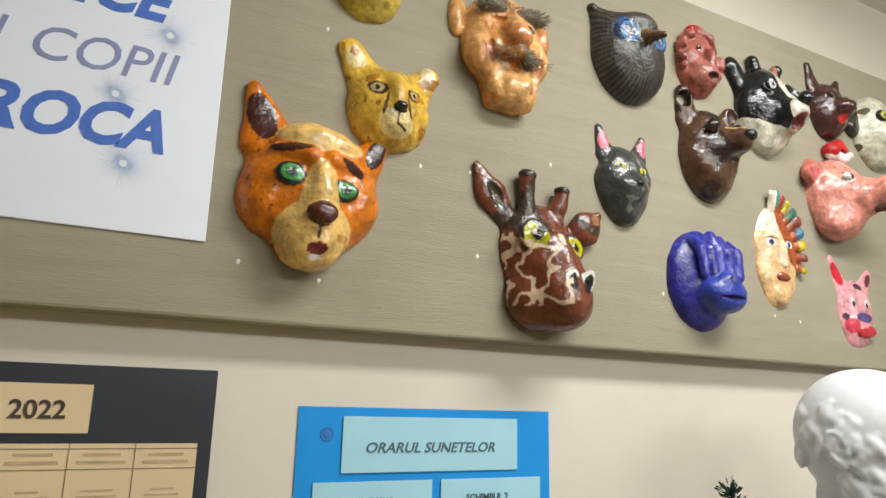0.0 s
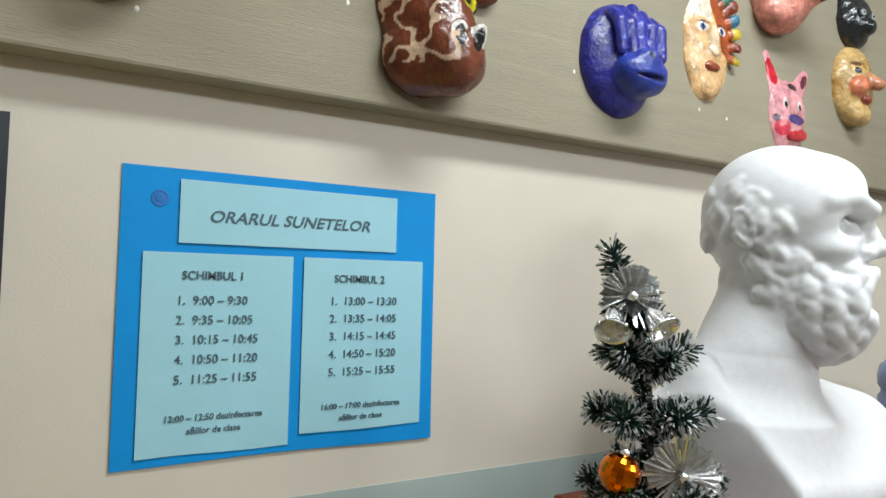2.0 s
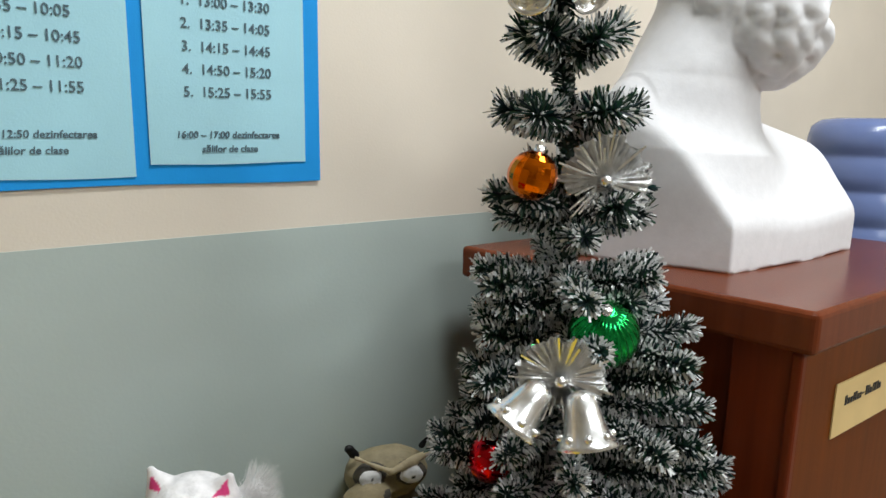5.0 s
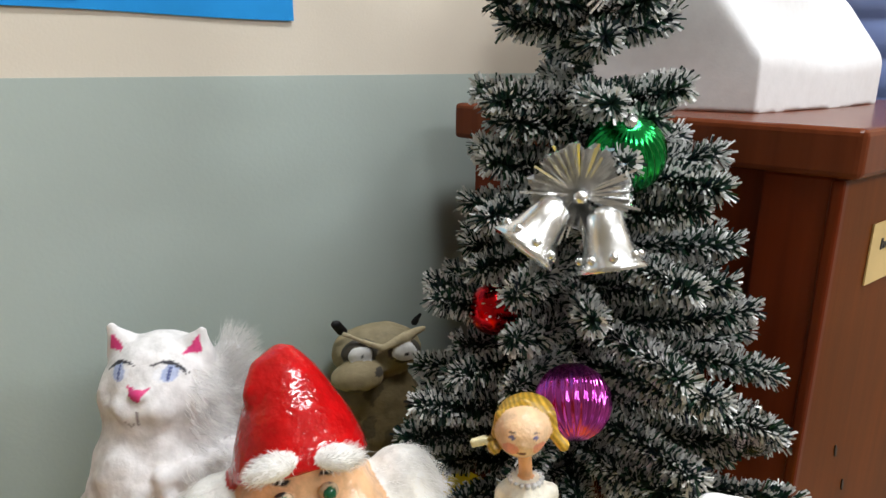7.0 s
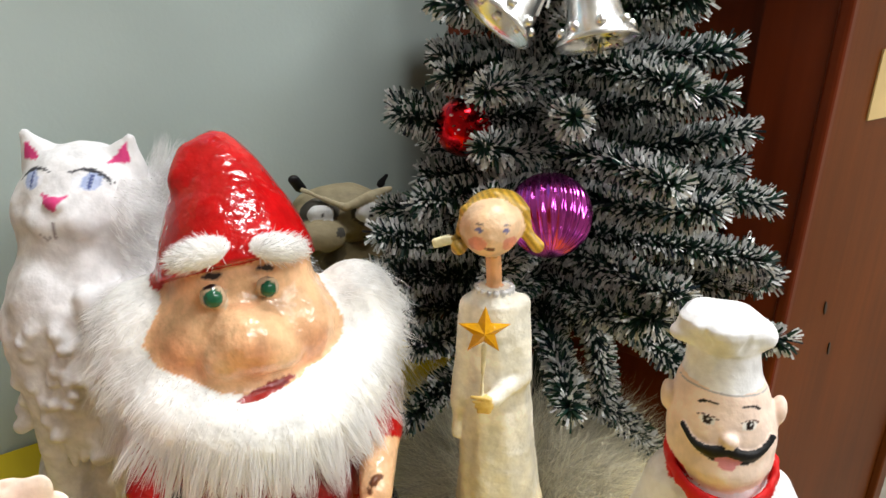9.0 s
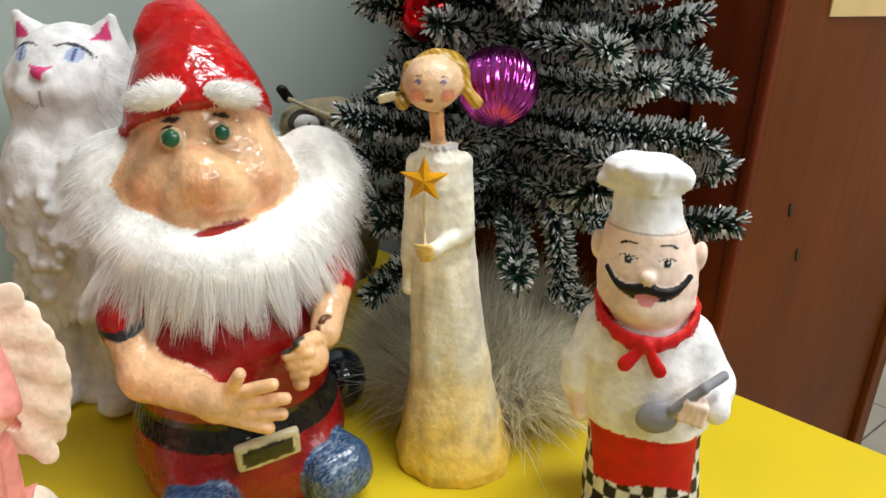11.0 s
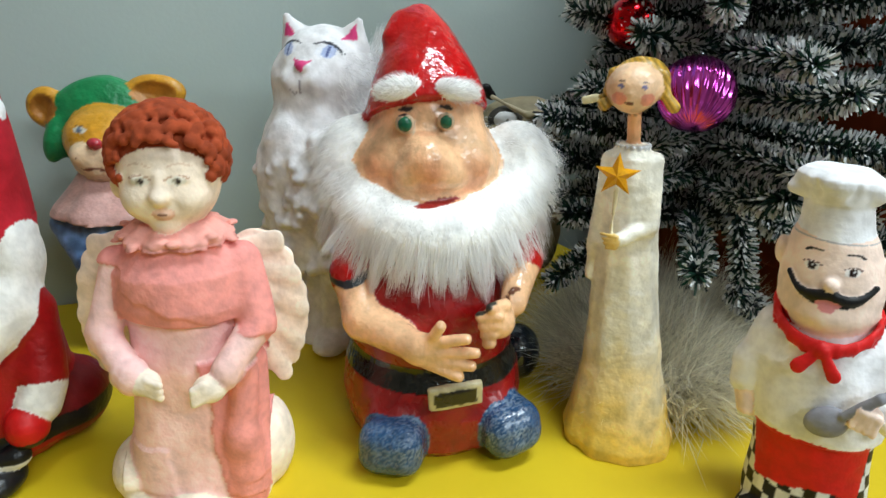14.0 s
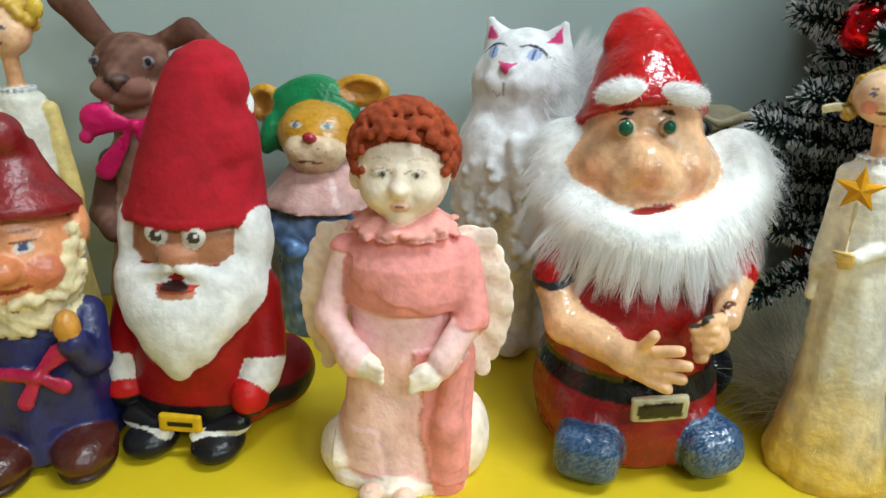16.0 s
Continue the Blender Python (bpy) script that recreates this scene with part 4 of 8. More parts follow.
bauble((0.99, 0.70, 1.618), 0.028, ORANGE_FOIL, "orange mirror-tiled bauble on the tree", facets=True, tilt=(12, 8, 0))
bauble((1.064, 0.648, 1.438), 0.041, GREEN_FOIL, "shiny green ribbed bauble", 26, tilt=(24, -28, 0))
bauble((0.994, 0.758, 1.255), 0.03, RED_FOIL, "shiny red round bauble", tilt=(5, 0, 0))
bauble((0.987, 0.63, 1.195), 0.039, PURPLE_FOIL, "shiny purple ribbed bauble", 26, tilt=(-30, 30, 0))
bauble((1.204, 0.546, 1.122), 0.028, CLEAR, "clear iridescent faceted bauble", facets=True)


def foil_bow(place, r, yaw, label, bells, pitch=0):
    """A pleated foil fan with hanging foil bells."""
    ob = thing("foil_bow", pose(*place, pitch, 0, yaw), label, "bow ornament", "ornaments on the tree")
    g = random.Random(int(r * 1e4) + int(yaw))
    for name, a0, a1, k in (("fan", -28, 208, 46), ("fan", 215, 325, 18)):
        bm = bmesh.new()
        hub = bm.verts.new((0, -0.004, 0))
        ring = []
        for i in range(k + 1):
            a = radians(a0 + (a1 - a0) * i / k)
            l = r * (g.uniform(0.86, 1.06) if name == "fan" and k > 20 else g.uniform(0.5, 0.7))
            ring.append(bm.verts.new((l * math.cos(a), (-0.006 if i % 2 else 0.005) - 0.01 * abs(math.sin(a)), l * math.sin(a))))
        for p, q in zip(ring, ring[1:]):
            bm.faces.new((hub, p, q))
        part(name, bm, SILVER, ob)
    # loose bright strips
    bm = bmesh.new()
    for i in range(26):
        a, l = g.uniform(0, 6.28), r * g.uniform(0.7, 1.12)
        u, w = Vector((math.cos(a), -0.25, math.sin(a))), Vector((-math.sin(a), 0.3, math.cos(a))) * 0.0012
        bm.faces.new([bm.verts.new(x) for x in (u * 0.006 - w, u * 0.006 + w, u * l + w, u * l - w)])
    tagged(part("tinsel", bm, SILVER, ob), kind="stuff")
    bm = bmesh.new()
    bmesh.ops.create_icosphere(bm, subdivisions=2, radius=0.0075, matrix=Matrix.Translation((0, -0.01, 0)))
    part("knot", bm, SILVER, ob, smooth=True)
    for (x, y, z), size, tilt, turn in bells:
        b = lathe([(0.0005, 0.0), (0.16, -0.02), (0.27, -0.14), (0.32, -0.4), (0.38, -0.66), (0.5, -0.88), (0.56, -0.97), (0.545, -0.975), (0.48, -0.87), (0.36, -0.66), (0.3, -0.4), (0.24, -0.15), (0.0005, -0.06)], 40)
        b.transform(Matrix.Translation((x, y, z)) @ Matrix.Rotation(radians(turn), 4, "Y") @ Matrix.Rotation(radians(tilt), 4, "X") @ Matrix.Diagonal((size, size, size, 1)))
        bell = part("bell", b, SILVER, ob, smooth=True)
        c = bmesh.new()
        for j in range(8):
            q = 2 * math.pi * j / 8
            bmesh.ops.create_icosphere(c, subdivisions=1, radius=0.085, matrix=Matrix.Translation((0.45 * math.cos(q), 0.45 * math.sin(q), -0.78)))
        c.transform(Matrix.Translation((x, y, z)) @ Matrix.Rotation(radians(turn), 4, "Y") @ Matrix.Rotation(radians(tilt), 4, "X") @ Matrix.Diagonal((size, size, size, 1)))
        tagged(part("boss", c, SILVER, bell, smooth=True), kind="stuff")
    return ob


foil_bow((1.014, 0.705, 1.853), 0.043, -36, "silver foil bow with two small bells at the treetop", (((-0.02, 0.006, -0.02), 0.043, -44, 18), ((0.022, 0.006, -0.018), 0.043, -38, -34)))
foil_bow((1.075, 0.67, 1.612), 0.052, -40, "silver foil tinsel rosette on the tree", ())
foil_bow((0.976, 0.63, 1.409), 0.05, -42, "large silver foil bow with two embossed bells", (((-0.016, -0.004, -0.004), 0.06, -14, 38), ((0.02, -0.01, -0.008), 0.06, -16, -10)))

# ---- water bottle behind the bust ----
BOTTLE = material("blue_bottle_plastic", hue(104, 122, 168), 0.22, vary=0.05, scale=10, bump=0.05)
DISPENSER = material("grey_dispenser_plastic", (0.5, 0.5, 0.52), 0.4)
cooler = thing("water_dispenser", pose(2.255, 0.86, 0), "grey dispenser behind the cabinet, under the bottle", "water dispenser")
part("body", box((-0.15, -0.15, 0), (0.15, 0.15, 1.14), 0.02, 3), DISPENSER, cooler)
bottle = thing("water_bottle", pose(2.255, 0.86, 1.14), "blue translucent plastic water bottle with moulded ribs", "bottle")
prof = [(0.03, 0.0), (0.035, 0.05), (0.09, 0.1), (0.134, 0.15)]
for z in (0.19, 0.27, 0.35, 0.43):
    prof += [(0.136, z), (0.136, z + 0.03), (0.129, z + 0.04), (0.129, z + 0.05), (0.136, z + 0.06)]
prof += [(0.136, 0.515), (0.13, 0.54), (0.112, 0.555), (0.08, 0.56), (0.001, 0.556)]
part("vessel", lathe(prof, 64), BOTTLE, bottle, smooth=True)

# ---- figures on the table ----
WHITE, BLACK = hue(236, 236, 236), hue(22, 22, 24)


def spot(c, r, col, rough=0.5, rot=(0, 0, 0)):
    """A brushed patch of colour that lies within an ellipsoid."""
    s = ball(c, r, col, rough, rot=rot)
    s["op"] = "p"
    return s


def shell(made, rng, n, test):
    """Random points on a sculpted body where test(p) holds, with outward directions."""
    v, f, col = made
    a, b, c = v[f[:, 0]], v[f[:, 1]], v[f[:, 2]]
    nrm = np.cross(b - a, c - a)
    nrm /= np.linalg.norm(nrm, axis=1)[:, None] + 1e-12
    mid = v[f].mean(1)
    keep = np.argwhere(test(mid))[:, 0]
    pick = rng.choice(keep, n)
    return mid[pick] + rng.normal(size=(n, 3)) * 0.0008, nrm[pick]


# gnome with a fur beard
def gnome():
    red, deep, skin = hue(190, 16, 18), hue(140, 12, 16), hue(240, 190, 146)
    g = 0.2
    s = [
        turned([(0.0, 0.084), (0.015, 0.1), (0.05, 0.106), (0.08, 0.102), (0.1, 0.094), (0.13, 0.097), (0.17, 0.096), (0.21, 0.085), (0.25, 0.06)], deep, 0.26, k=0.004, squash=(1, 0.98), lean=(-0.05, 0.12), c=(0, -0.012, 0)),
        # head: forehead, two heavy cheeks, broad nose, chin
        ball((-0.015, 0.034, 0.335), (0.062, 0.06, 0.058), skin, g, k=0.01),
        ball((-0.015, 0.022, 0.3), (0.072, 0.056, 0.046), skin, g, k=0.015),
        ball((-0.056, 0.002, 0.297), (0.03, 0.032, 0.028), skin, g, k=0.024),
        ball((0.027, 0.0, 0.3), (0.031, 0.032, 0.028), skin, g, k=0.024),
        ball((-0.018, -0.012, 0.272), (0.046, 0.032, 0.018), skin, g, k=0.014),
        ball((-0.016, -0.03, 0.312), (0.024, 0.026, 0.022), hue(236, 178, 136), g, k=0.014),
        ball((-0.012, -0.036, 0.299), (0.031, 0.019, 0.019), hue(236, 158, 124), g, k=0.014),
        ball((-0.034, -0.034, 0.294), (0.016, 0.016, 0.014), skin, g, k=0.008),
        ball((0.012, -0.032, 0.294), (0.016, 0.016, 0.014), skin, g, k=0.008),
        limb((-0.036, -0.03, 0.273), (0.006, -0.032, 0.271), 0.005, 0.005, skin, g, k=0.006),
        # hat
        turned([(-0.012, 0.0655), (0.0, 0.065), (0.02, 0.0585), (0.04, 0.0505), (0.06, 0.0405), (0.076, 0.0315), (0.09, 0.0215), (0.098, 0.014), (0.102, 0.004)], red, 0.14, k=0.002, c=(-0.017, 0.03, 0.356), rot=(-24, -7, 0)),
        limb((-0.045, 0.05, 0.43), (-0.056, 0.036, 0.418), 0.013, 0.009, red, 0.16, k=0.012),
        # arms
        limb((-0.078, -0.005, 0.225), (-0.092, -0.03, 0.188), 0.03, 0.027, red, 0.26, k=0.012),
        limb((-0.092, -0.032, 0.18), (-0.08, -0.068, 0.152), 0.023, 0.021, skin, g, k=0.006),
        limb((-0.08, -0.068, 0.152), (-0.022, -0.112, 0.142), 0.021, 0.016, skin, g, k=0.008),
        limb((0.076, -0.005, 0.235), (0.092, -0.025, 0.205), 0.028, 0.024, red, 0.26, k=0.012),
        limb((0.094, -0.03, 0.2), (0.078, -0.076, 0.176), 0.018, 0.014, skin, g, k=0.006),
        # trouser legs, belt buckle and boots
        limb((-0.035, -0.05, 0.05), (-0.044, -0.085, 0.036), 0.045, 0.034, deep, 0.26, k=0.02),
        limb((0.04, -0.04, 0.05), (0.062, -0.066, 0.038), 0.045, 0.032, deep, 0.26, k=0.02),
        slab((0.018, -0.12, 0.094), (0.029, 0.004, 0.0132), hue(186, 176, 142), 0.1, k=0.0, round=0.002, rot=(4, -6, 8)),
        slab((0.018, -0.1215, 0.094), (0.0215, 0.004, 0.0078), hue(22, 20, 20), 0.25, k=0.0, round=0.001, rot=(4, -6, 8)),
        slab((-0.044, -0.106, 0.031), (0.035, 0.038, 0.0285), hue(36, 70, 108), 0.2, k=0.002, rot=(-6, 0, -14), round=0.021),
        slab((0.078, -0.08, 0.035), (0.035, 0.038, 0.0285), hue(36, 70, 108), 0.2, k=0.002, rot=(-8, -8, 26), round=0.024),
    ]
    s.append(ball((0.112, 0.07, 0.04), (0.03, 0.034, 0.036), hue(16, 24, 34), 0.15, k=0.004))
    # open hand with spread fingers, then a closed fist with a bracelet
    for z0, z1, x1, r in ((0.152, 0.176, 0.0, 0.0066), (0.153, 0.163, 0.026, 0.0062), (0.144, 0.148, 0.036, 0.0062), (0.136, 0.134, 0.032, 0.0062), (0.131, 0.122, 0.02, 0.0058)):
        s.append(limb((-0.012, -0.118, z0 - 0.002), (x1, -0.131, z1), r, r * 0.85, skin, g, k=0.002))
    s.append(ball((-0.016, -0.116, 0.143), (0.022, 0.012, 0.017), skin, g, k=0.006))
    s.append(ball((0.06, -0.098, 0.166), (0.018, 0.017, 0.018), skin, g, k=0.006))
    for i in range(4):
        s.append(limb((0.058 - 0.002 * i, -0.112, 0.178 - 0.0095 * i), (0.04 + 0.003 * i, -0.11, 0.176 - 0.0095 * i), 0.0068, 0.006, skin, g, k=0.0015))
    s.append(limb((0.066, -0.1, 0.184), (0.05, -0.114, 0.187), 0.007, 0.006, skin, g, k=0.002))
    for k in range(12):
        q = 2 * math.pi * k / 12
        s.append(ball((0.0775 + 0.012 * math.cos(q) * 0.6, -0.079 + 0.012 * math.cos(q) * 0.4, 0.176 + 0.016 * math.sin(q)), 0.0028, hue(110, 64, 42), 0.3, k=0.002))
    for x, z in ((-0.039, 0.344), (0.003, 0.347)):
        s.append(ball((x, -0.0285, z), (0.0098, 0.005, 0.0095), hue(212, 186, 156), g, k=0.003))
        s.append(ball((x, -0.034, z), (0.0066, 0.0035, 0.0068), hue(18, 92, 64), 0.15, k=0.0005))
    # beard, brows
    fur = hue(248, 247, 244)
    for k in range(15):
        q = radians(25 - 230 * k / 14)
        front = max(0.0, -math.sin(q))
        s.append(ball((-0.004 + 0.098 * math.cos(q), 0.035 - 0.088 * front ** 1.3, 0.284 + 0.05 * math.sin(q)), 0.033 - 0.004 * front, fur, 0.9, k=0.02))
    s.append(ball((0.0, 0.075, 0.29), 0.055, fur, 0.9, k=0.02))
    for x, t in ((-0.046, -14), (0.012, 8)):
        s.append(ball((x, -0.026, 0.377), (0.0225, 0.013, 0.0105), fur, 0.9, k=0.003, rot=(0, t, 0)))
    belt = lambda p: np.abs(p[..., 2] - 0.094) - 0.0125 + 10 * (np.hypot(p[..., 0] + 0.004, p[..., 1]) < 0.07)
    s.append(within(lambda p: np.where(p[..., 1] > -0.1165, belt(p), np.where(np.abs(p[..., 0] - 0.018) > 0.029, belt(p), 1.0)), hue(20, 22, 20), 0.14))
    s.append(spot((-0.094, -0.03, 0.198), (0.036, 0.036, 0.0065), hue(30, 44, 52), 0.4, rot=(22, -20, 0)))
    s.append(spot((0.032, -0.1, 0.196), (0.026, 0.03, 0.02), hue(52, 46, 36), 0.5))
    for x, z, t in ((-0.04, 0.3555, -14), (0.005, 0.3585, 12)):
        s.append(spot((x, -0.036, z), (0.0115, 0.026, 0.0036), hue(30, 22, 20), 0.4, rot=(0, t, 0)))
    s.append(spot((-0.006, -0.04, 0.27), (0.026, 0.03, 0.003), hue(150, 24, 20), 0.3, rot=(0, -5, 0)))

    def flush(p):
        w = np.zeros(p.shape[:-1])
        for c, r in (((-0.062, -0.02, 0.292), 0.03), ((0.034, -0.02, 0.294), 0.03), ((-0.012, -0.055, 0.297), 0.026)):
            w = np.maximum(w, np.clip(1 - np.linalg.norm(p - np.array(c), axis=-1) / r, 0, 1))
        w = np.clip(0.95 * w + 0.14 * wave(p, 130, 6), 0, 1)[..., None]
        pale = np.clip(wave(p, 60, 9), 0, 1)[..., None] * 0.35
        base = np.array(skin) * (1 - pale) + np.array(hue(240, 200, 158)) * pale
        return base * (1 - w) + np.array(hue(220, 138, 98)) * w
    skin_only = lambda p: np.maximum(np.maximum(0.262 - p[..., 2], p[..., 2] - 0.334), np.maximum(np.hypot((p[..., 0] + 0.016) / 0.9, (p[..., 2] - 0.302) / 0.62) - 0.074, p[..., 1] - 0.03))
    made = sculpt(s, 0.0024, 0.0009, 70, 3)
    v, f, col = made
    face = (skin_only(v) < 0) & (col[:, 0] > 0.6) & (col[:, 1] < 0.6) & (col[:, 1] > 0.2)
    col[face, :3] = flush(v[face])
    rng = np.random.RandomState(5)
    # silver glitter on the boots; light from above is painted in towards their tops
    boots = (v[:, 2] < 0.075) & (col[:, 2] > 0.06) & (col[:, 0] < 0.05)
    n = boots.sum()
    lit_glitter = np.clip(0.5 + 0.6 * wave(v[boots], 70, 4), 0, 1) * np.clip((v[boots, 2] - 0.012) / 0.03, 0, 1)
    col[boots, :3] = col[boots, :3] * rng.uniform(0.7, 1.3, n)[:, None] + np.array([0.24, 0.28, 0.3]) * (lit_glitter * (rng.uniform(size=n) > 0.4) * rng.uniform(0.2, 1.0, n))[:, None]
    fur_ok = col[f].mean(1)[:, :3].min(1) > 0.7
    white = (0.99, 0.985, 0.98)

    def flow(roots, nrm, lift, down):
        d = nrm * lift + np.array([0.0, -0.04, -down]) + np.stack([wave(roots, 120, k) for k in (1, 2, 3)], -1) * 0.22
        away = np.stack([roots[:, 0] + 0.008, 0 * roots[:, 0], (roots[:, 2] - 0.31) * 0.8], -1)
        return d + 0.55 * away / (np.linalg.norm(away, axis=1)[:, None] + 1e-6)
    hair = []
    for n, lo, hi, lift, down, length, wide, locks in ((4200, 0.2, 0.352, 0.1, 0.5, 0.013, 0.0006, 300), (4200, 0.2, 0.352, 0.1, 0.6, 0.024, 0.0006, 220), (3000, 0.2, 0.25, 0.08, 0.8, 0.045, 0.0007, 90), (1500, 0.26, 0.352, 0.2, 0.4, 0.028, 0.0006, 90)):
        roots, nrm = shell(made, rng, n, lambda p: fur_ok & (p[:, 2] < hi) & (p[:, 2] > lo))
        hair.append(strands(roots, flow(roots, nrm, lift, down), length, wide, white, rng, 0.1, 0.12, 0.85, nrm, locks))
    roots, nrm = shell(made, rng, 1700, lambda p: fur_ok & (p[:, 2] > 0.362))
    d = nrm * 0.45 + np.array([0.0, -0.15, 0.1])
    d[:, 0] += np.where(roots[:, 0] < -0.018, -0.75, 0.75) * np.clip(np.abs(roots[:, 0] + 0.018) * 40, 0.3, 1.2)
    hair.append(strands(roots, d, 0.008, 0.0006, white, rng, 0.05, 0.22, 0.85, nrm))
    return made, tuple(hair)


made, hair = gnome()
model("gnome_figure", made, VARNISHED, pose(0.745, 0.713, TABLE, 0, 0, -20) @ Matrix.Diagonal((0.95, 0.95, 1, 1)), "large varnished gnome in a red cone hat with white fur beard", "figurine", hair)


# slim girl holding a gold star
def girl():
    cream, skin, gold = hue(238, 232, 216), hue(240, 198, 158), hue(214, 168, 62)
    L = -0.075
    s = [
        turned([(0.0, 0.06), (0.012, 0.061), (0.03, 0.055), (0.1, 0.0415), (0.18, 0.034), (0.25, 0.029), (0.3, 0.0265), (0.325, 0.0235), (0.338, 0.013)], cream, 0.38, k=0.004, squash=(1, 0.9), lean=(L, 0), ripple=0.018, folds=9),
        limb((L * 0.33, 0, 0.33), (L * 0.375, -0.002, 0.38), 0.0072, 0.0064, hue(226, 166, 116), 0.4, k=0.003),
        ball((L * 0.39 - 0.001, -0.004, 0.392), (0.0262, 0.0255, 0.0222), skin, 0.35, k=0.003),
        ball((L * 0.39 - 0.003, -0.012, 0.382), (0.018, 0.015, 0.0125), skin, 0.35, k=0.008),
        ball((L * 0.39 + 0.003, 0.007, 0.3955), (0.0275, 0.0215, 0.0232), gold, 0.35, k=0.001),
        limb((L * 0.39 + 0.002, -0.002, 0.4165), (L * 0.39 + 0.0235, -0.004, 0.404), 0.003, 0.0042, gold, 0.35, k=0.002),
        limb((L * 0.39 + 0.0235, -0.004, 0.404), (L * 0.39 + 0.0275, -0.006, 0.385), 0.005, 0.0052, gold, 0.35, k=0.002),
        limb((L * 0.39 + 0.0275, -0.006, 0.385), (L * 0.39 + 0.036, -0.008, 0.376), 0.0055, 0.0062, gold, 0.35, k=0.002),
        limb((L * 0.39 - 0.001, -0.002, 0.4165), (L * 0.39 - 0.0225, -0.004, 0.404), 0.003, 0.0038, gold, 0.35, k=0.002),
        limb((L * 0.39 - 0.0225, -0.004, 0.404), (L * 0.39 - 0.0255, -0.005, 0.386), 0.0045, 0.0042, gold, 0.35, k=0.002),
        ball((L * 0.39 - 0.0265, -0.009, 0.374), (0.0062, 0.0068, 0.0062), gold, 0.35, k=0.003),
        limb((L * 0.37 - 0.03, -0.005, 0.3815), (L * 0.37 - 0.037, -0.005, 0.379), 0.0022, 0.0022, hue(150, 120, 50), 0.3, k=0.0005),
        slab((L * 0.37 - 0.042, -0.005, 0.3775), (0.0075, 0.003, 0.0034), hue(226, 216, 176), 0.2, k=0.0, round=0.001, rot=(0, -16, 0)),
        limb((L * 0.32 + 0.021, -0.002, 0.322), (0.018 + L * 0.25, -0.012, 0.262), 0.0095, 0.0105, cream, 0.38, k=0.004),
        limb((0.018 + L * 0.25, -0.014, 0.258), (-0.006 + L * 0.25, -0.036, 0.25), 0.0095, 0.0075, cream, 0.38, k=0.004),
        limb((L * 0.32 - 0.02, 0.0, 0.32), (L * 0.22 - 0.032, 0.0, 0.225), 0.0095, 0.0095, cream, 0.38, k=0.004),
        limb((L * 0.22 - 0.033, -0.002, 0.22), (L * 0.2 - 0.035, -0.004, 0.196), 0.0065, 0.0055, hue(222, 176, 110), 0.4, k=0.002),
        limb((L * 0.3 - 0.012, -0.036, 0.30), (L * 0.25 - 0.016, -0.037, 0.24), 0.0022, 0.0022, hue(226, 214, 176), 0.4, k=0.001),
    ]
    s.append(ball((L * 0.25 - 0.012, -0.039, 0.249), (0.008, 0.006, 0.0065), hue(222, 190, 116), 0.35, k=0.003))
    for j in range(4):
        s.append(limb((L * 0.25 - 0.01, -0.043, 0.254 - 0.0036 * j), (L * 0.25 - 0.0245 + 0.002 * j, -0.041, 0.2555 - 0.0046 * j), 0.0024, 0.002, hue(214, 178, 98), 0.35, k=0.0008))
    # sleeve seam and shoulder folds
    s.append(limb((L * 0.32 + 0.0135, -0.024, 0.318), (L * 0.26 + 0.012, -0.03, 0.266), 0.0014, 0.0012, cream, 0.38, k=0.003, op="-"))
    for k in range(16):
        a = 2 * math.pi * k / 16
        s.append(ball((L * 0.335 + 0.0155 * math.cos(a), 0.014 * math.sin(a), 0.336), 0.0027, hue(205, 205, 205), 0.15, k=0.0005))

    def dress(p):
        z = p[..., 2]
        w = np.clip((0.15 - z) / 0.12 + 0.25 * wave(p, 80, 8), 0, 1)[..., None]
        low, top = np.array(hue(244, 204, 92)), np.array(cream)
        brush = 1 + 0.1 * wave(p * np.array([1, 1, 0.12]), 260, 9)[..., None]
        return (top * (1 - w) + low * w) * brush
    s.append(within(lambda p: p[..., 2] - 0.235, dress, 0.4))
    fx = L * 0.39
    for x in (-0.013, 0.008):
        s.append(spot((fx + x, -0.0255, 0.3945), (0.0031, 0.012, 0.0018), hue(116, 112, 152), 0.4))
        s.append(spot((fx + x, -0.0245, 0.3985), (0.0036, 0.012, 0.0009), hue(130, 110, 104), 0.4))
    for x in (-0.014, 0.012):
        s.append(spot((fx + x, -0.025, 0.383), (0.007, 0.014, 0.006), hue(234, 150, 126), 0.4))
    s.append(spot((fx - 0.004, -0.027, 0.3795), (0.0042, 0.012, 0.0019), hue(112, 62, 50), 0.4))
    s.append(ball((fx - 0.004, -0.0275, 0.388), (0.0026, 0.0026, 0.0026), skin, 0.35, k=0.003))
    made = sculpt(s, 0.0016, 0.0009, 110, 6)
    p = made[0]
    braid = (made[2][:, 2] < 0.2) & (p[:, 2] > 0.365) & (made[2][:, 0] > 0.4)
    made[2][braid, :3] *= (0.78 + 0.3 * np.sin(p[braid, 2] * 900 + p[braid, 0] * 1100))[:, None]
    # faceted star
    v, tris = [], []
    cx, cz, cy = L * 0.314 - 0.012, 0.314, -0.0385
    for i in range(10):
        r, a = (0.022 if i % 2 == 0 else 0.0092), math.pi / 2 + i * math.pi / 5
        v.append((cx + r * math.cos(a), cy, cz + r * math.sin(a)))
    v += [(cx, cy - 0.006, cz), (cx, cy + 0.002, cz)]
    for i in range(10):
        tris += [(10, i, (i + 1) % 10), (11, (i + 1) % 10, i)]
    vv = np.array([v[j] for t in tris for j in t])
    tt = np.arange(len(vv)).reshape(-1, 3)
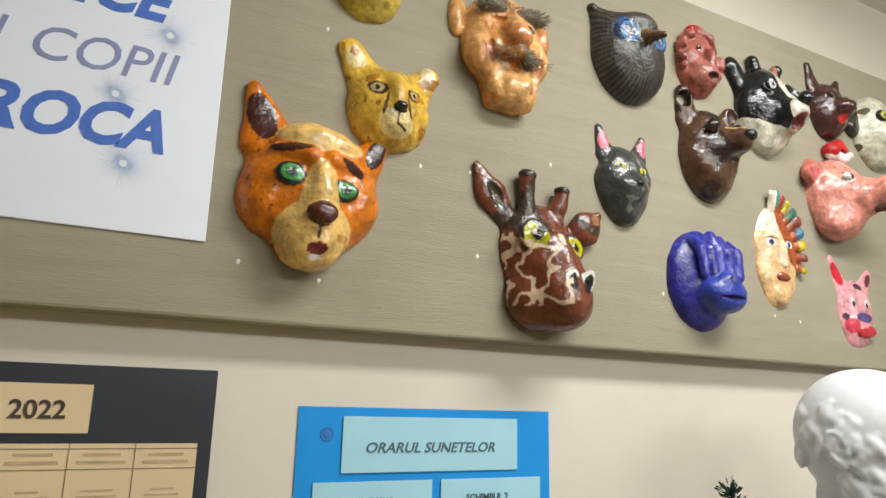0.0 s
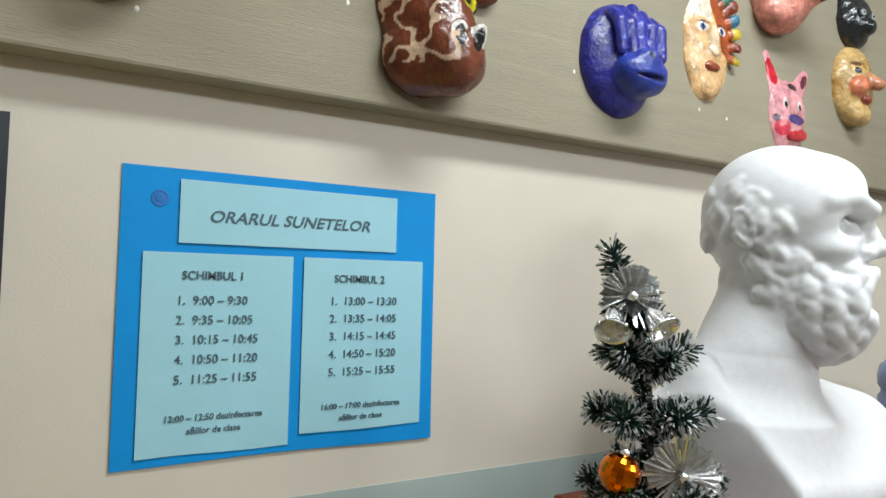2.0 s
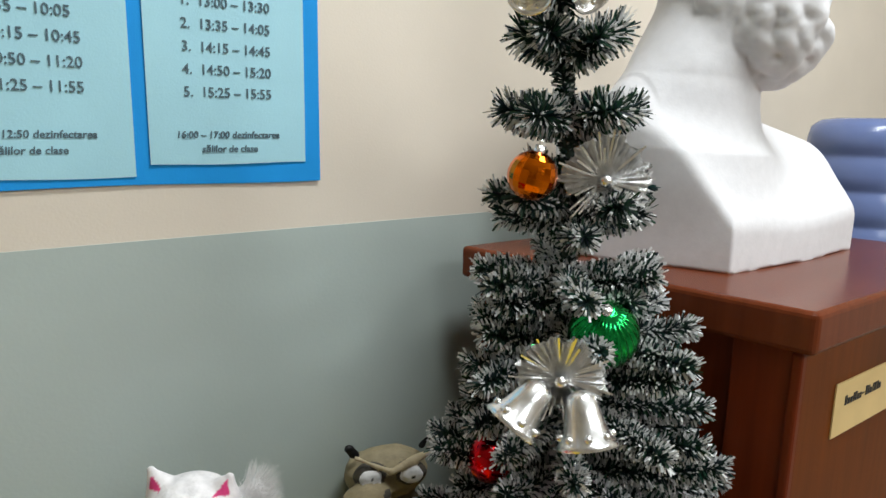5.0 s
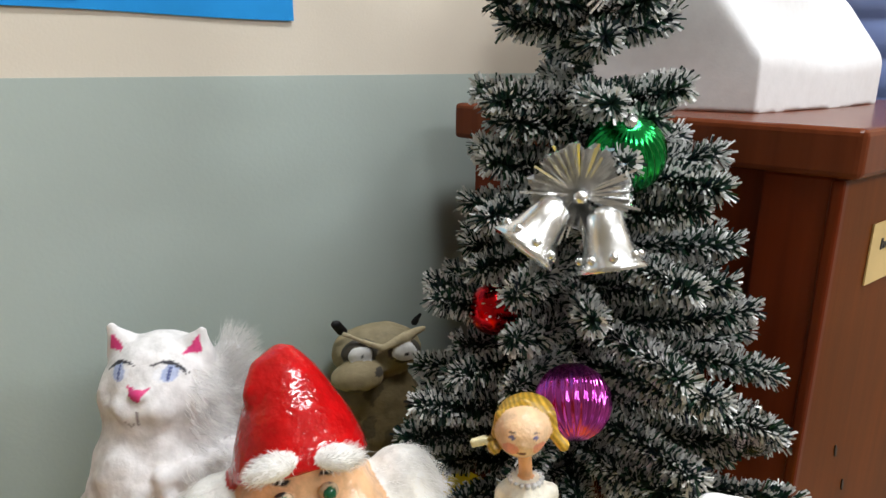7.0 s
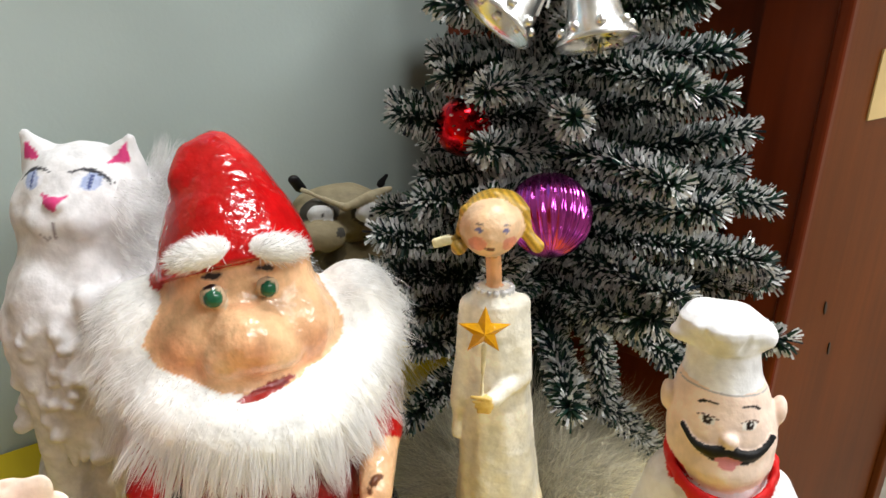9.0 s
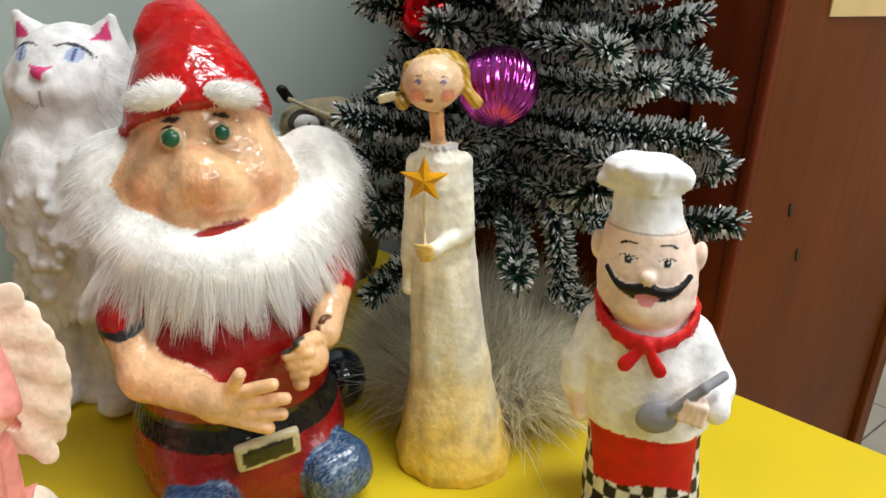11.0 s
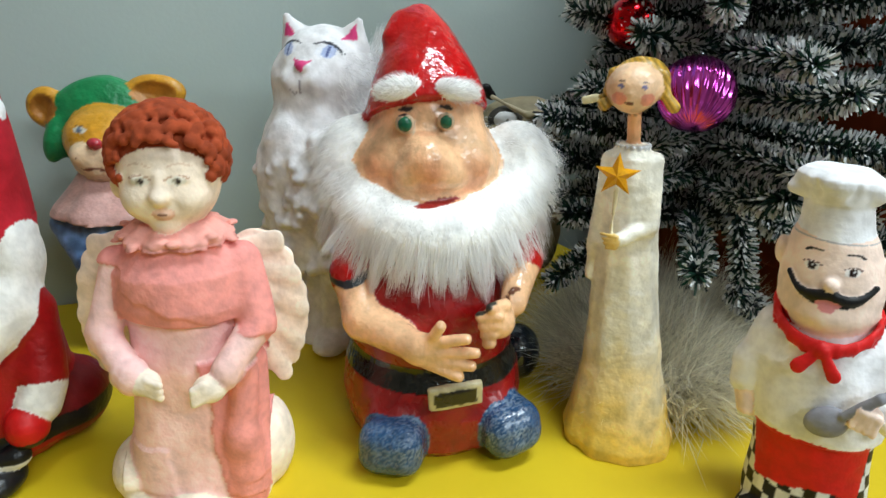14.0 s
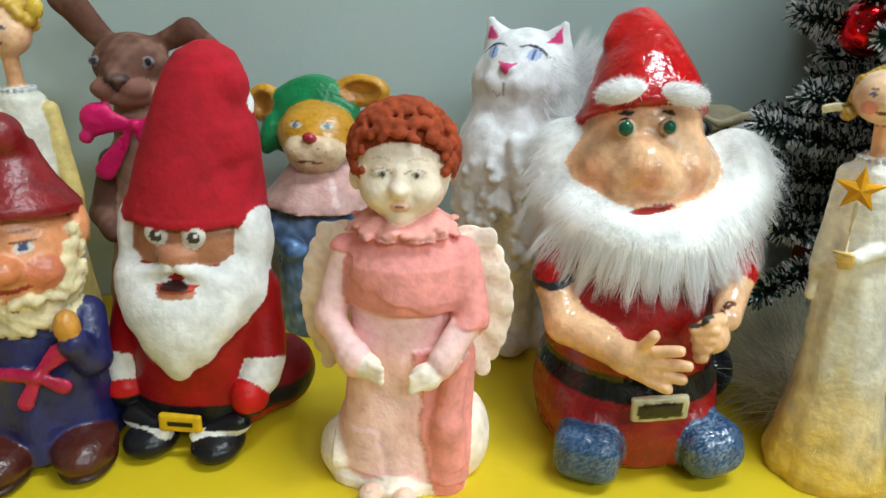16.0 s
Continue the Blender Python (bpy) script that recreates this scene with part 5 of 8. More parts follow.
    star = (vv, np.zeros((0, 4), int), tt, np.tile(np.array([*hue(226, 160, 20), 0.12]), (len(vv), 1)))
    return made, (star,)


made, hair = girl()
model("girl_figure", made, VARNISHED, pose(0.923, 0.596, TABLE, 0, 0, -38) @ Matrix.Diagonal((1, 1, 0.988, 1)), "slim doll in a cream and yellow dress holding a gold star", "figurine", hair)


# chef
def chef():
    white, skin, red = hue(240, 240, 242), hue(246, 220, 204), hue(208, 26, 26)
    L = -0.1
    X = lambda z: L * z
    s = [
        # trousers, coat, head
        turned([(0.0, 0.058), (0.02, 0.059), (0.06, 0.054), (0.11, 0.055)], white, 0.5, k=0.003, squash=(1, 0.8), lean=(L, 0)),
        turned([(0.092, 0.06), (0.1, 0.063), (0.13, 0.066), (0.16, 0.066), (0.185, 0.06), (0.2, 0.05), (0.215, 0.035)], white, 0.5, k=0.005, squash=(1, 0.84), lean=(L, 0), ripple=0.02, folds=5),
        turned([(0.19, 0.03), (0.2, 0.043), (0.215, 0.052), (0.235, 0.0545), (0.25, 0.053), (0.27, 0.048), (0.29, 0.0425), (0.3, 0.038)], skin, 0.45, k=0.006, squash=(1, 0.9), lean=(L, 0)),
        ball((X(0.222), -0.02, 0.216), (0.038, 0.034, 0.022), skin, 0.45, k=0.014),
        # hat: a tall band and a flared, lumpy crown
        turned([(0.291, 0.0385), (0.31, 0.0368), (0.335, 0.036), (0.345, 0.038)], white, 0.55, k=0.002, squash=(1, 0.95), lean=(L, 0)),
        turned([(0.338, 0.038), (0.346, 0.044), (0.356, 0.0475), (0.364, 0.046), (0.37, 0.038)], white, 0.55, k=0.008, squash=(1, 0.95), lean=(L, 0), ripple=0.05, folds=5),
        ball((X(0.35) - 0.044, -0.006, 0.344), (0.012, 0.014, 0.009), white, 0.55, k=0.01),
        ball((X(0.35) + 0.04, -0.012, 0.352), (0.012, 0.014, 0.011), white, 0.55, k=0.01),
        ball((X(0.36) - 0.004, -0.03, 0.361), (0.03, 0.016, 0.01), white, 0.55, k=0.01),
        limb((X(0.345) - 0.02, -0.037, 0.344), (X(0.345) - 0.026, -0.041, 0.36), 0.003, 0.002, white, 0.55, k=0.006, op="-"),
        limb((X(0.345) + 0.014, -0.04, 0.342), (X(0.345) + 0.02, -0.043, 0.36), 0.003, 0.002, white, 0.55, k=0.006, op="-"),
        # ears, nose
        ball((X(0.262) + 0.054, 0.0, 0.264), (0.007, 0.011, 0.015), skin, 0.45, k=0.004),
        ball((X(0.262) - 0.053, 0.002, 0.264), (0.007, 0.011, 0.015), skin, 0.45, k=0.004),
        ball((X(0.25) + 0.001, -0.05, 0.2505), (0.0075, 0.006, 0.006), skin, 0.45, k=0.005),
        # knot and tails of the scarf
        ball((X(0.187), -0.056, 0.1885), (0.008, 0.006, 0.007), red, 0.5, k=0.002),
        limb((X(0.187) - 0.002, -0.056, 0.186), (X(0.17) - 0.02, -0.06, 0.17), 0.004, 0.0075, red, 0.5, k=0.002, squash=(1, 0.4, 1)),
        limb((X(0.187) + 0.002, -0.056, 0.186), (X(0.17) + 0.014, -0.06, 0.168), 0.004, 0.0075, red, 0.5, k=0.002, squash=(1, 0.4, 1)),
        # arms
        limb((X(0.18) - 0.05, -0.002, 0.182), (X(0.14) - 0.066, -0.008, 0.142), 0.022, 0.02, white, 0.5, k=0.014),
        limb((X(0.14) - 0.066, -0.008, 0.142), (X(0.12) - 0.067, -0.012, 0.126), 0.02, 0.019, white, 0.5, k=0.006),
        limb((X(0.12) - 0.066, -0.014, 0.122), (X(0.095) - 0.06, -0.02, 0.098), 0.0145, 0.012, skin, 0.45, k=0.002),
        limb((X(0.18) + 0.05, -0.004, 0.182), (X(0.145) + 0.07, -0.016, 0.146), 0.022, 0.02, white, 0.5, k=0.014),
        limb((X(0.145) + 0.07, -0.016, 0.146), (X(0.135) + 0.067, -0.042, 0.135), 0.018, 0.0155, white, 0.5, k=0.008),
        ball((X(0.14) + 0.047, -0.062, 0.141), (0.0145, 0.01, 0.0115), skin, 0.45, k=0.002),
        # ladle: handle over the hand, bowl against the coat
        limb((X(0.16) + 0.076, -0.05, 0.169), (X(0.16) + 0.056, -0.068, 0.162), 0.0042, 0.0046, hue(136, 136, 142), 0.4, k=0.002),
        limb((X(0.16) + 0.056, -0.068, 0.162), (X(0.14) + 0.026, -0.07, 0.138), 0.0046, 0.0042, hue(130, 130, 136), 0.4, k=0.003),
        ball((X(0.13) + 0.012, -0.064, 0.127), (0.021, 0.009, 0.0145), hue(140, 140, 148), 0.4, k=0.003, rot=(0, -20, 0)),
        # shoes
        ball((-0.032, -0.034, 0.007), (0.03, 0.036, 0.013), BLACK, 0.4, k=0.003),
        ball((0.03, -0.032, 0.007), (0.03, 0.036, 0.013), BLACK, 0.4, k=0.003),
        limb((X(0.04), -0.05, 0.045), (0.0, -0.056, 0.004), 0.0035, 0.005, white, 0.5, k=0.01, op="-"),
    ]
    # rolled scarf, dipping to the knot
    for i in range(20):
        at = lambda q: (X(0.2) + 0.0535 * math.sin(q), -0.004 - 0.05 * math.cos(q), 0.2125 - 0.024 * max(0, math.cos(q)) ** 1.2)
        q0, q1 = 2 * math.pi * i / 20, 2 * math.pi * (i + 1) / 20
        s.append(limb(at(q0), at(q1), 0.0034, 0.0034, red, 0.5, k=0.002, squash=(1, 1, 2.0)))
    for i in range(4):
        s.append(limb((X(0.14) + 0.04 + 0.0055 * i, -0.071, 0.148 - 0.001 * i), (X(0.14) + 0.034 + 0.0062 * i, -0.07, 0.133 - 0.001 * i), 0.0042, 0.0034, skin, 0.45, k=0.001))

    def check(p):
        a = np.arctan2(p[..., 0] - L * p[..., 2], -p[..., 1])
        odd = (np.floor(a / 0.25 + 0.22 * wave(p, 50, 3)) + np.floor(p[..., 2] / 0.0125 + 0.22 * wave(p, 60, 4))) % 2
        return np.where(odd[..., None] > 0.5, np.array(BLACK), np.array(hue(228, 228, 226)))
    s.append(within(lambda p: np.maximum(p[..., 2] - 0.094, 0.013 - p[..., 2] + 2 * np.maximum(0, -p[..., 1] - 0.054)), check, 0.5))
    apron = lambda p: np.maximum(np.maximum(p[..., 2] - 0.096, 0.046 + 0.003 * np.sin(p[..., 0] * 70) - 4.0 * (p[..., 0] - L * 0.05) ** 2 - p[..., 2]), np.maximum(np.abs(p[..., 0] - L * p[..., 2]) - 0.047 - 0.1 * (p[..., 2] - 0.05), p[..., 1] + 0.004))
    s.append(within(apron, red, 0.5))
    F_ = -0.044
    for x in (-0.0205, 0.0185):
        c = X(0.264) + x + 0.001
        s += [spot((c, F_, 0.2645), (0.0075, 0.03, 0.0046), hue(242, 234, 228), 0.4), spot((c, F_, 0.2645), (0.0042, 0.03, 0.0044), hue(44, 30, 28), 0.3), spot((c + 0.0012, F_, 0.266), (0.0011, 0.03, 0.0011), WHITE, 0.3)]
        for j in range(9):
            u = j / 4 - 1
            s.append(spot((c + 0.0082 * u, F_, 0.2698 - 0.0028 * u * u), (0.0016, 0.03, 0.0007), hue(120, 92, 84), 0.4))
            s.append(spot((c + 0.0082 * u, F_, 0.2835 - 0.0022 * u * u - (0.0012 * u if x > 0 else -0.0012 * u)), (0.002, 0.03, 0.0016 - 0.0006 * abs(u)), BLACK, 0.4))
    # heavy moustache, thick in the middle, with short upturned ends
    for sx in (-1, 1):
        for i in range(22):
            u = i / 21
            s.append(ball((X(0.242) + sx * (0.002 + 0.04 * u), -0.0505 + 0.019 * u * u, 0.2415 - 0.0045 * math.sin(u * 2.6) + 0.0125 * u ** 4), (0.0034, 0.003, 0.0052 * (1 - 0.5 * u * u)), BLACK, 0.45, k=0.0012))
    s += [spot((X(0.232), F_, 0.2325), (0.0125, 0.03, 0.0042), hue(212, 132, 136), 0.4), spot((X(0.232), F_, 0.2285), (0.0085, 0.03, 0.0042), hue(222, 142, 144), 0.4)]
    s.append(spot((X(0.296), -0.02, 0.2945), (0.05, 0.05, 0.0008), hue(176, 172, 172), 0.5))
    v, f, col = sculpt(s, 0.0018, 0.0009, 95, 8)
    # slimmer towards the hat
    v[:, 2] = np.interp(v[:, 2], [-0.02, 0.0, 0.046, 0.096, 0.146, 0.198, 0.264, 0.4], [-0.02, 0.0, 0.057, 0.108, 0.157, 0.205, 0.264, 0.4])
    slim = np.interp(v[:, 2], [0.0, 0.1, 0.15, 0.21, 0.27, 0.3, 0.35], [0.93, 0.92, 0.83, 0.77, 0.77, 0.79, 0.69])
    axis = L * v[:, 2]
    v[:, 0], v[:, 1] = axis + (v[:, 0] - axis) * slim, v[:, 1] * slim
    v[:, 2] = np.where(v[:, 2] > 0.264, 0.264 + (v[:, 2] - 0.264) * 0.72, v[:, 2])
    return v, f, col


model("chef_figure", chef(), MATT, pose(1.021, 0.432, TABLE, 0, 0, -53), "plump painted chef figure with black moustache, red scarf and ladle", "figurine")


# pink angel
def angel():
    pink, rose, skin = hue(252, 200, 196), hue(238, 154, 146), hue(246, 226, 204)
    hairc, cream = hue(158, 68, 36), hue(248, 232, 214)
    s = [
        turned([(0.0, 0.088), (0.03, 0.083), (0.06, 0.077), (0.1, 0.071), (0.16, 0.064), (0.2, 0.062), (0.235, 0.05), (0.262, 0.03)], pink, 0.75, k=0.005, squash=(1, 0.8), ripple=0.03, folds=5),
        turned([(0.0, 0.094), (0.01, 0.093), (0.018, 0.08)], cream, 0.8, k=0.004, squash=(1, 0.85), ripple=0.06, folds=7),
        ball((-0.074, -0.004, 0.02), (0.03, 0.05, 0.028), cream, 0.8, k=0.008),
        ball((0.082, 0.006, 0.034), (0.03, 0.05, 0.044), cream, 0.8, k=0.008),
        turned([(0.188, 0.072), (0.2, 0.076), (0.23, 0.07), (0.255, 0.048), (0.265, 0.035)], rose, 0.75, k=0.003, squash=(1, 0.82)),
        ball((0, 0, 0.324), (0.0535, 0.047, 0.057), skin, 0.7, k=0.006),
        ball((0, -0.012, 0.302), (0.042, 0.036, 0.03), skin, 0.7, k=0.014),
        ball((-0.022, -0.03, 0.305), (0.018, 0.016, 0.016), skin, 0.7, k=0.014),
        ball((0.022, -0.03, 0.305), (0.018, 0.016, 0.016), skin, 0.7, k=0.014),
        ball((0.0, -0.05, 0.312), (0.0105, 0.012, 0.009), skin, 0.7, k=0.005),
        limb((0.0, -0.044, 0.332), (0.0, -0.049, 0.316), 0.006, 0.007, skin, 0.7, k=0.006),
        ball((-0.02, -0.0385, 0.328), (0.011, 0.007, 0.007), skin, 0.7, k=0.002),
        ball((0.019, -0.0385, 0.328), (0.011, 0.007, 0.007), skin, 0.7, k=0.002),
        limb((-0.013, -0.053, 0.306), (-0.02, -0.05, 0.292), 0.0022, 0.0022, skin, 0.7, k=0.005, op="-"),
        limb((0.013, -0.053, 0.306), (0.02, -0.05, 0.292), 0.0022, 0.0022, skin, 0.7, k=0.005, op="-"),
        ball((0.0, -0.032, 0.28), (0.016, 0.014, 0.012), skin, 0.7, k=0.008),
        ball((-0.054, 0.0, 0.312), (0.008, 0.01, 0.015), skin, 0.7, k=0.004),
        limb((-0.064, -0.004, 0.228), (-0.083, -0.026, 0.172), 0.02, 0.0175, pink, 0.75, k=0.008),
        limb((-0.083, -0.026, 0.172), (-0.05, -0.062, 0.147), 0.017, 0.0145, pink, 0.75, k=0.006),
        limb((-0.054, -0.06, 0.148), (-0.048, -0.064, 0.146), 0.0165, 0.018, pink, 0.75, k=0.002),
        ball((-0.034, -0.07, 0.142), (0.017, 0.013, 0.012), cream, 0.75, k=0.003),
        limb((0.064, -0.004, 0.228), (0.08, -0.026, 0.178), 0.022, 0.02, rose, 0.75, k=0.008),
        limb((0.08, -0.028, 0.176), (0.05, -0.07, 0.148), 0.0165, 0.0155, hue(242, 198, 190), 0.75, k=0.005),
        ball((0.034, -0.078, 0.138), (0.018, 0.014, 0.013), cream, 0.75, k=0.003),
        # shawl tail
        limb((0.064, -0.045, 0.14), (0.056, -0.05, 0.07), 0.014, 0.018, rose, 0.75, k=0.01),
        limb((0.056, -0.05, 0.075), (0.058, -0.045, 0.01), 0.018, 0.024, rose, 0.75, k=0.01),
        limb((0.07, -0.02, 0.14), (0.066, -0.03, 0.02), 0.014, 0.02, rose, 0.75, k=0.008),
        ball((-0.03, -0.085, 0.008), (0.014, 0.016, 0.01), hue(240, 204, 180), 0.7, k=0.003),
        ball((0.012, -0.088, 0.006), (0.014, 0.016, 0.01), hue(240, 204, 180), 0.7, k=0.003),
    ]
    for i in range(3):
        s.append(limb((-0.03 + 0.001 * i, -0.078, 0.148 - 0.006 * i), (-0.016, -0.082, 0.145 - 0.006 * i), 0.0045, 0.004, cream, 0.75, k=0.001))
        s.append(limb((0.03 + 0.001 * i, -0.088, 0.146 - 0.006 * i), (0.019, -0.09, 0.142 - 0.006 * i), 0.0045, 0.004, cream, 0.75, k=0.001))
    # frill
    s.append(turned([(0.252, 0.046), (0.256, 0.058), (0.2605, 0.0595), (0.265, 0.052), (0.274, 0.04)], hue(240, 168, 156), 0.75, k=0.002, squash=(1, 0.88), ripple=0.07, folds=11))
    for k in range(26):
        q = 2 * math.pi * k / 26
        r = 0.056 + 0.005 * math.sin(k * 2.3)
        s.append(ball((r * math.cos(q), 0.88 * r * math.sin(q), 0.26 + 0.004 * math.sin(k * 1.7)), (0.0062, 0.0062, 0.0032), hue(240, 168, 156), 0.75, k=0.003))
    # curls
    s.append(ball((0.0, 0.014, 0.343), (0.0605, 0.0525, 0.0565), hairc, 0.85, k=0.002))
    rng = random.Random(3)
    for k in range(950):
        a, e = rng.uniform(0, 2 * math.pi), rng.uniform(-0.5, 1.57)
        x, y, z = 0.06 * math.cos(e) * math.cos(a), 0.056 * math.cos(e) * math.sin(a), 0.342 + 0.056 * math.sin(e)
        if y < -0.014 and z < (0.364 if abs(x) < 0.041 else 0.322):
            continue
        q = rng.uniform(0.75, 1.2)
        s.append(ball((x, y + 0.006, z), rng.uniform(0.0034, 0.0058), tuple(q * h for h in hairc), 0.85, k=0.003))
    # wings with feathers
    for sx in (-1, 1):
        s.append(ball((sx * 0.082, 0.042, 0.172), (0.05, 0.006, 0.078), hue(244, 222, 204), 0.8, k=0.004, rot=(0, sx * -10, 0)))
        for i in range(9):
            u = i / 8
            s.append(limb((sx * 0.05, 0.036, 0.225 - 0.05 * u), (sx * (0.09 + 0.034 * math.sin(0.3 + u * 2.5)), 0.04 + 0.004 * (i % 2), 0.236 - 0.142 * u), 0.012, 0.0105, cream if sx > 0 else hue(244, 222, 204), 0.8, k=0.004, squash=(1, 0.3, 1)))
    for x in (-0.019, 0.017):
        s += [spot((x, -0.045, 0.328), (0.0095, 0.02, 0.0045), hue(236, 226, 208), 0.5), spot((x, -0.045, 0.328), (0.0042, 0.02, 0.0042), hue(176, 164, 140), 0.4), spot((x + 0.001, -0.045, 0.328), (0.0024, 0.02, 0.0024), hue(60, 48, 44), 0.4)]
        for j in range(7):
            u = j / 3 - 1
            s.append(spot((x + 0.0105 * u, -0.045, 0.3335 - 0.003 * u * u), (0.0022, 0.02, 0.0009), hue(196, 160, 132), 0.6))
            s.append(spot((x * 1.1 + 0.012 * u, -0.045, 0.3445 - 0.003 * u * u), (0.003, 0.02, 0.0008), hue(222, 192, 164), 0.6))
    s.append(ball((0.001, -0.047, 0.294), (0.009, 0.006, 0.0055), hue(232, 190, 164), 0.6, k=0.003))
    s.append(spot((0.001, -0.05, 0.294), (0.0052, 0.02, 0.0016), hue(120, 66, 50), 0.6))
    v, f, col = sculpt(s, 0.0021, 0.0011, 52, 12)
    # cape and side panel: separate clay sheets with ragged edges, standing proud of the dress
    front = v[:, 1] < 0.028
    panel = v[:, 0] - 0.026 - 0.009 * wave(v, 75, 5) - 0.16 * (0.1 - v[:, 2])
    panel = np.clip(panel / 0.003, 0, 1) * ((v[:, 2] < 0.15) & (v[:, 2] > 0.014 + 0.004 * wave(v, 90, 2)) & (v[:, 0] < 0.085)) * ((v[:, 1] < 0.035) & ((v[:, 1] > -0.066) | (v[:, 2] < 0.115)))
    cape = v[:, 2] - 0.198 + 0.3 * v[:, 0] - 0.005 * wave(v, 95, 6)
    cape = np.clip(cape / 0.003, 0, 1) * ((v[:, 2] < 0.256) & front & ((v[:, 0] > -0.05) | (v[:, 2] > 0.236)))
    hem = np.clip((v[:, 0] + 0.02 + 0.01 * wave(v, 70, 7)) / -0.003, 0, 1) * ((v[:, 2] < 0.06 + 0.008 * wave(v, 80, 4)) & (v[:, 2] > 0.018) & (v[:, 1] < 0.02) & (v[:, 0] > -0.08))
    col[(panel > 0.5) | (cape > 0.5)] = [*rose, 0.75]
    blush = np.clip(0.5 + 0.8 * wave(v, 34, 8), 0, 1)[:, None] * (np.abs(col[:, :1] - pink[0]) < 0.02)
    col[:, :3] = col[:, :3] * (1 - 0.5 * blush) + np.array(hue(253, 218, 214)) * 0.5 * blush
    proud = 0.0045 * panel + 0.0035 * cape + 0.0025 * hem
    folds = 0.0012 * wave(v * np.array([1, 1, 0.35]), 95, 9) * np.clip((0.25 - v[:, 2]) / 0.02, 0, 1) * (v[:, 2] > 0.03)
    away = v[:, :2] * np.array([1, 1.3])
    v[:, :2] += away / (np.linalg.norm(away, axis=1)[:, None] + 1e-6) * (proud + folds)[:, None]
    # small head on a tall, narrow body
    up = np.clip((v[:, 2] - 0.25) / 0.03, 0, 1)
    v[:, :2] *= (0.87 - 0.01 * up)[:, None]
    v[:, 2] = np.where(v[:, 2] < 0.262, v[:, 2] * 1.1, 0.288 + (v[:, 2] - 0.262) * 0.86)
    return v, f, col


model("angel_figure", angel(), MATT, pose(0.486, 0.685, TABLE, 0, 0, -14) @ Matrix.Scale(0.92, 4), "matt clay angel in a pink dress with cream wings", "figurine")


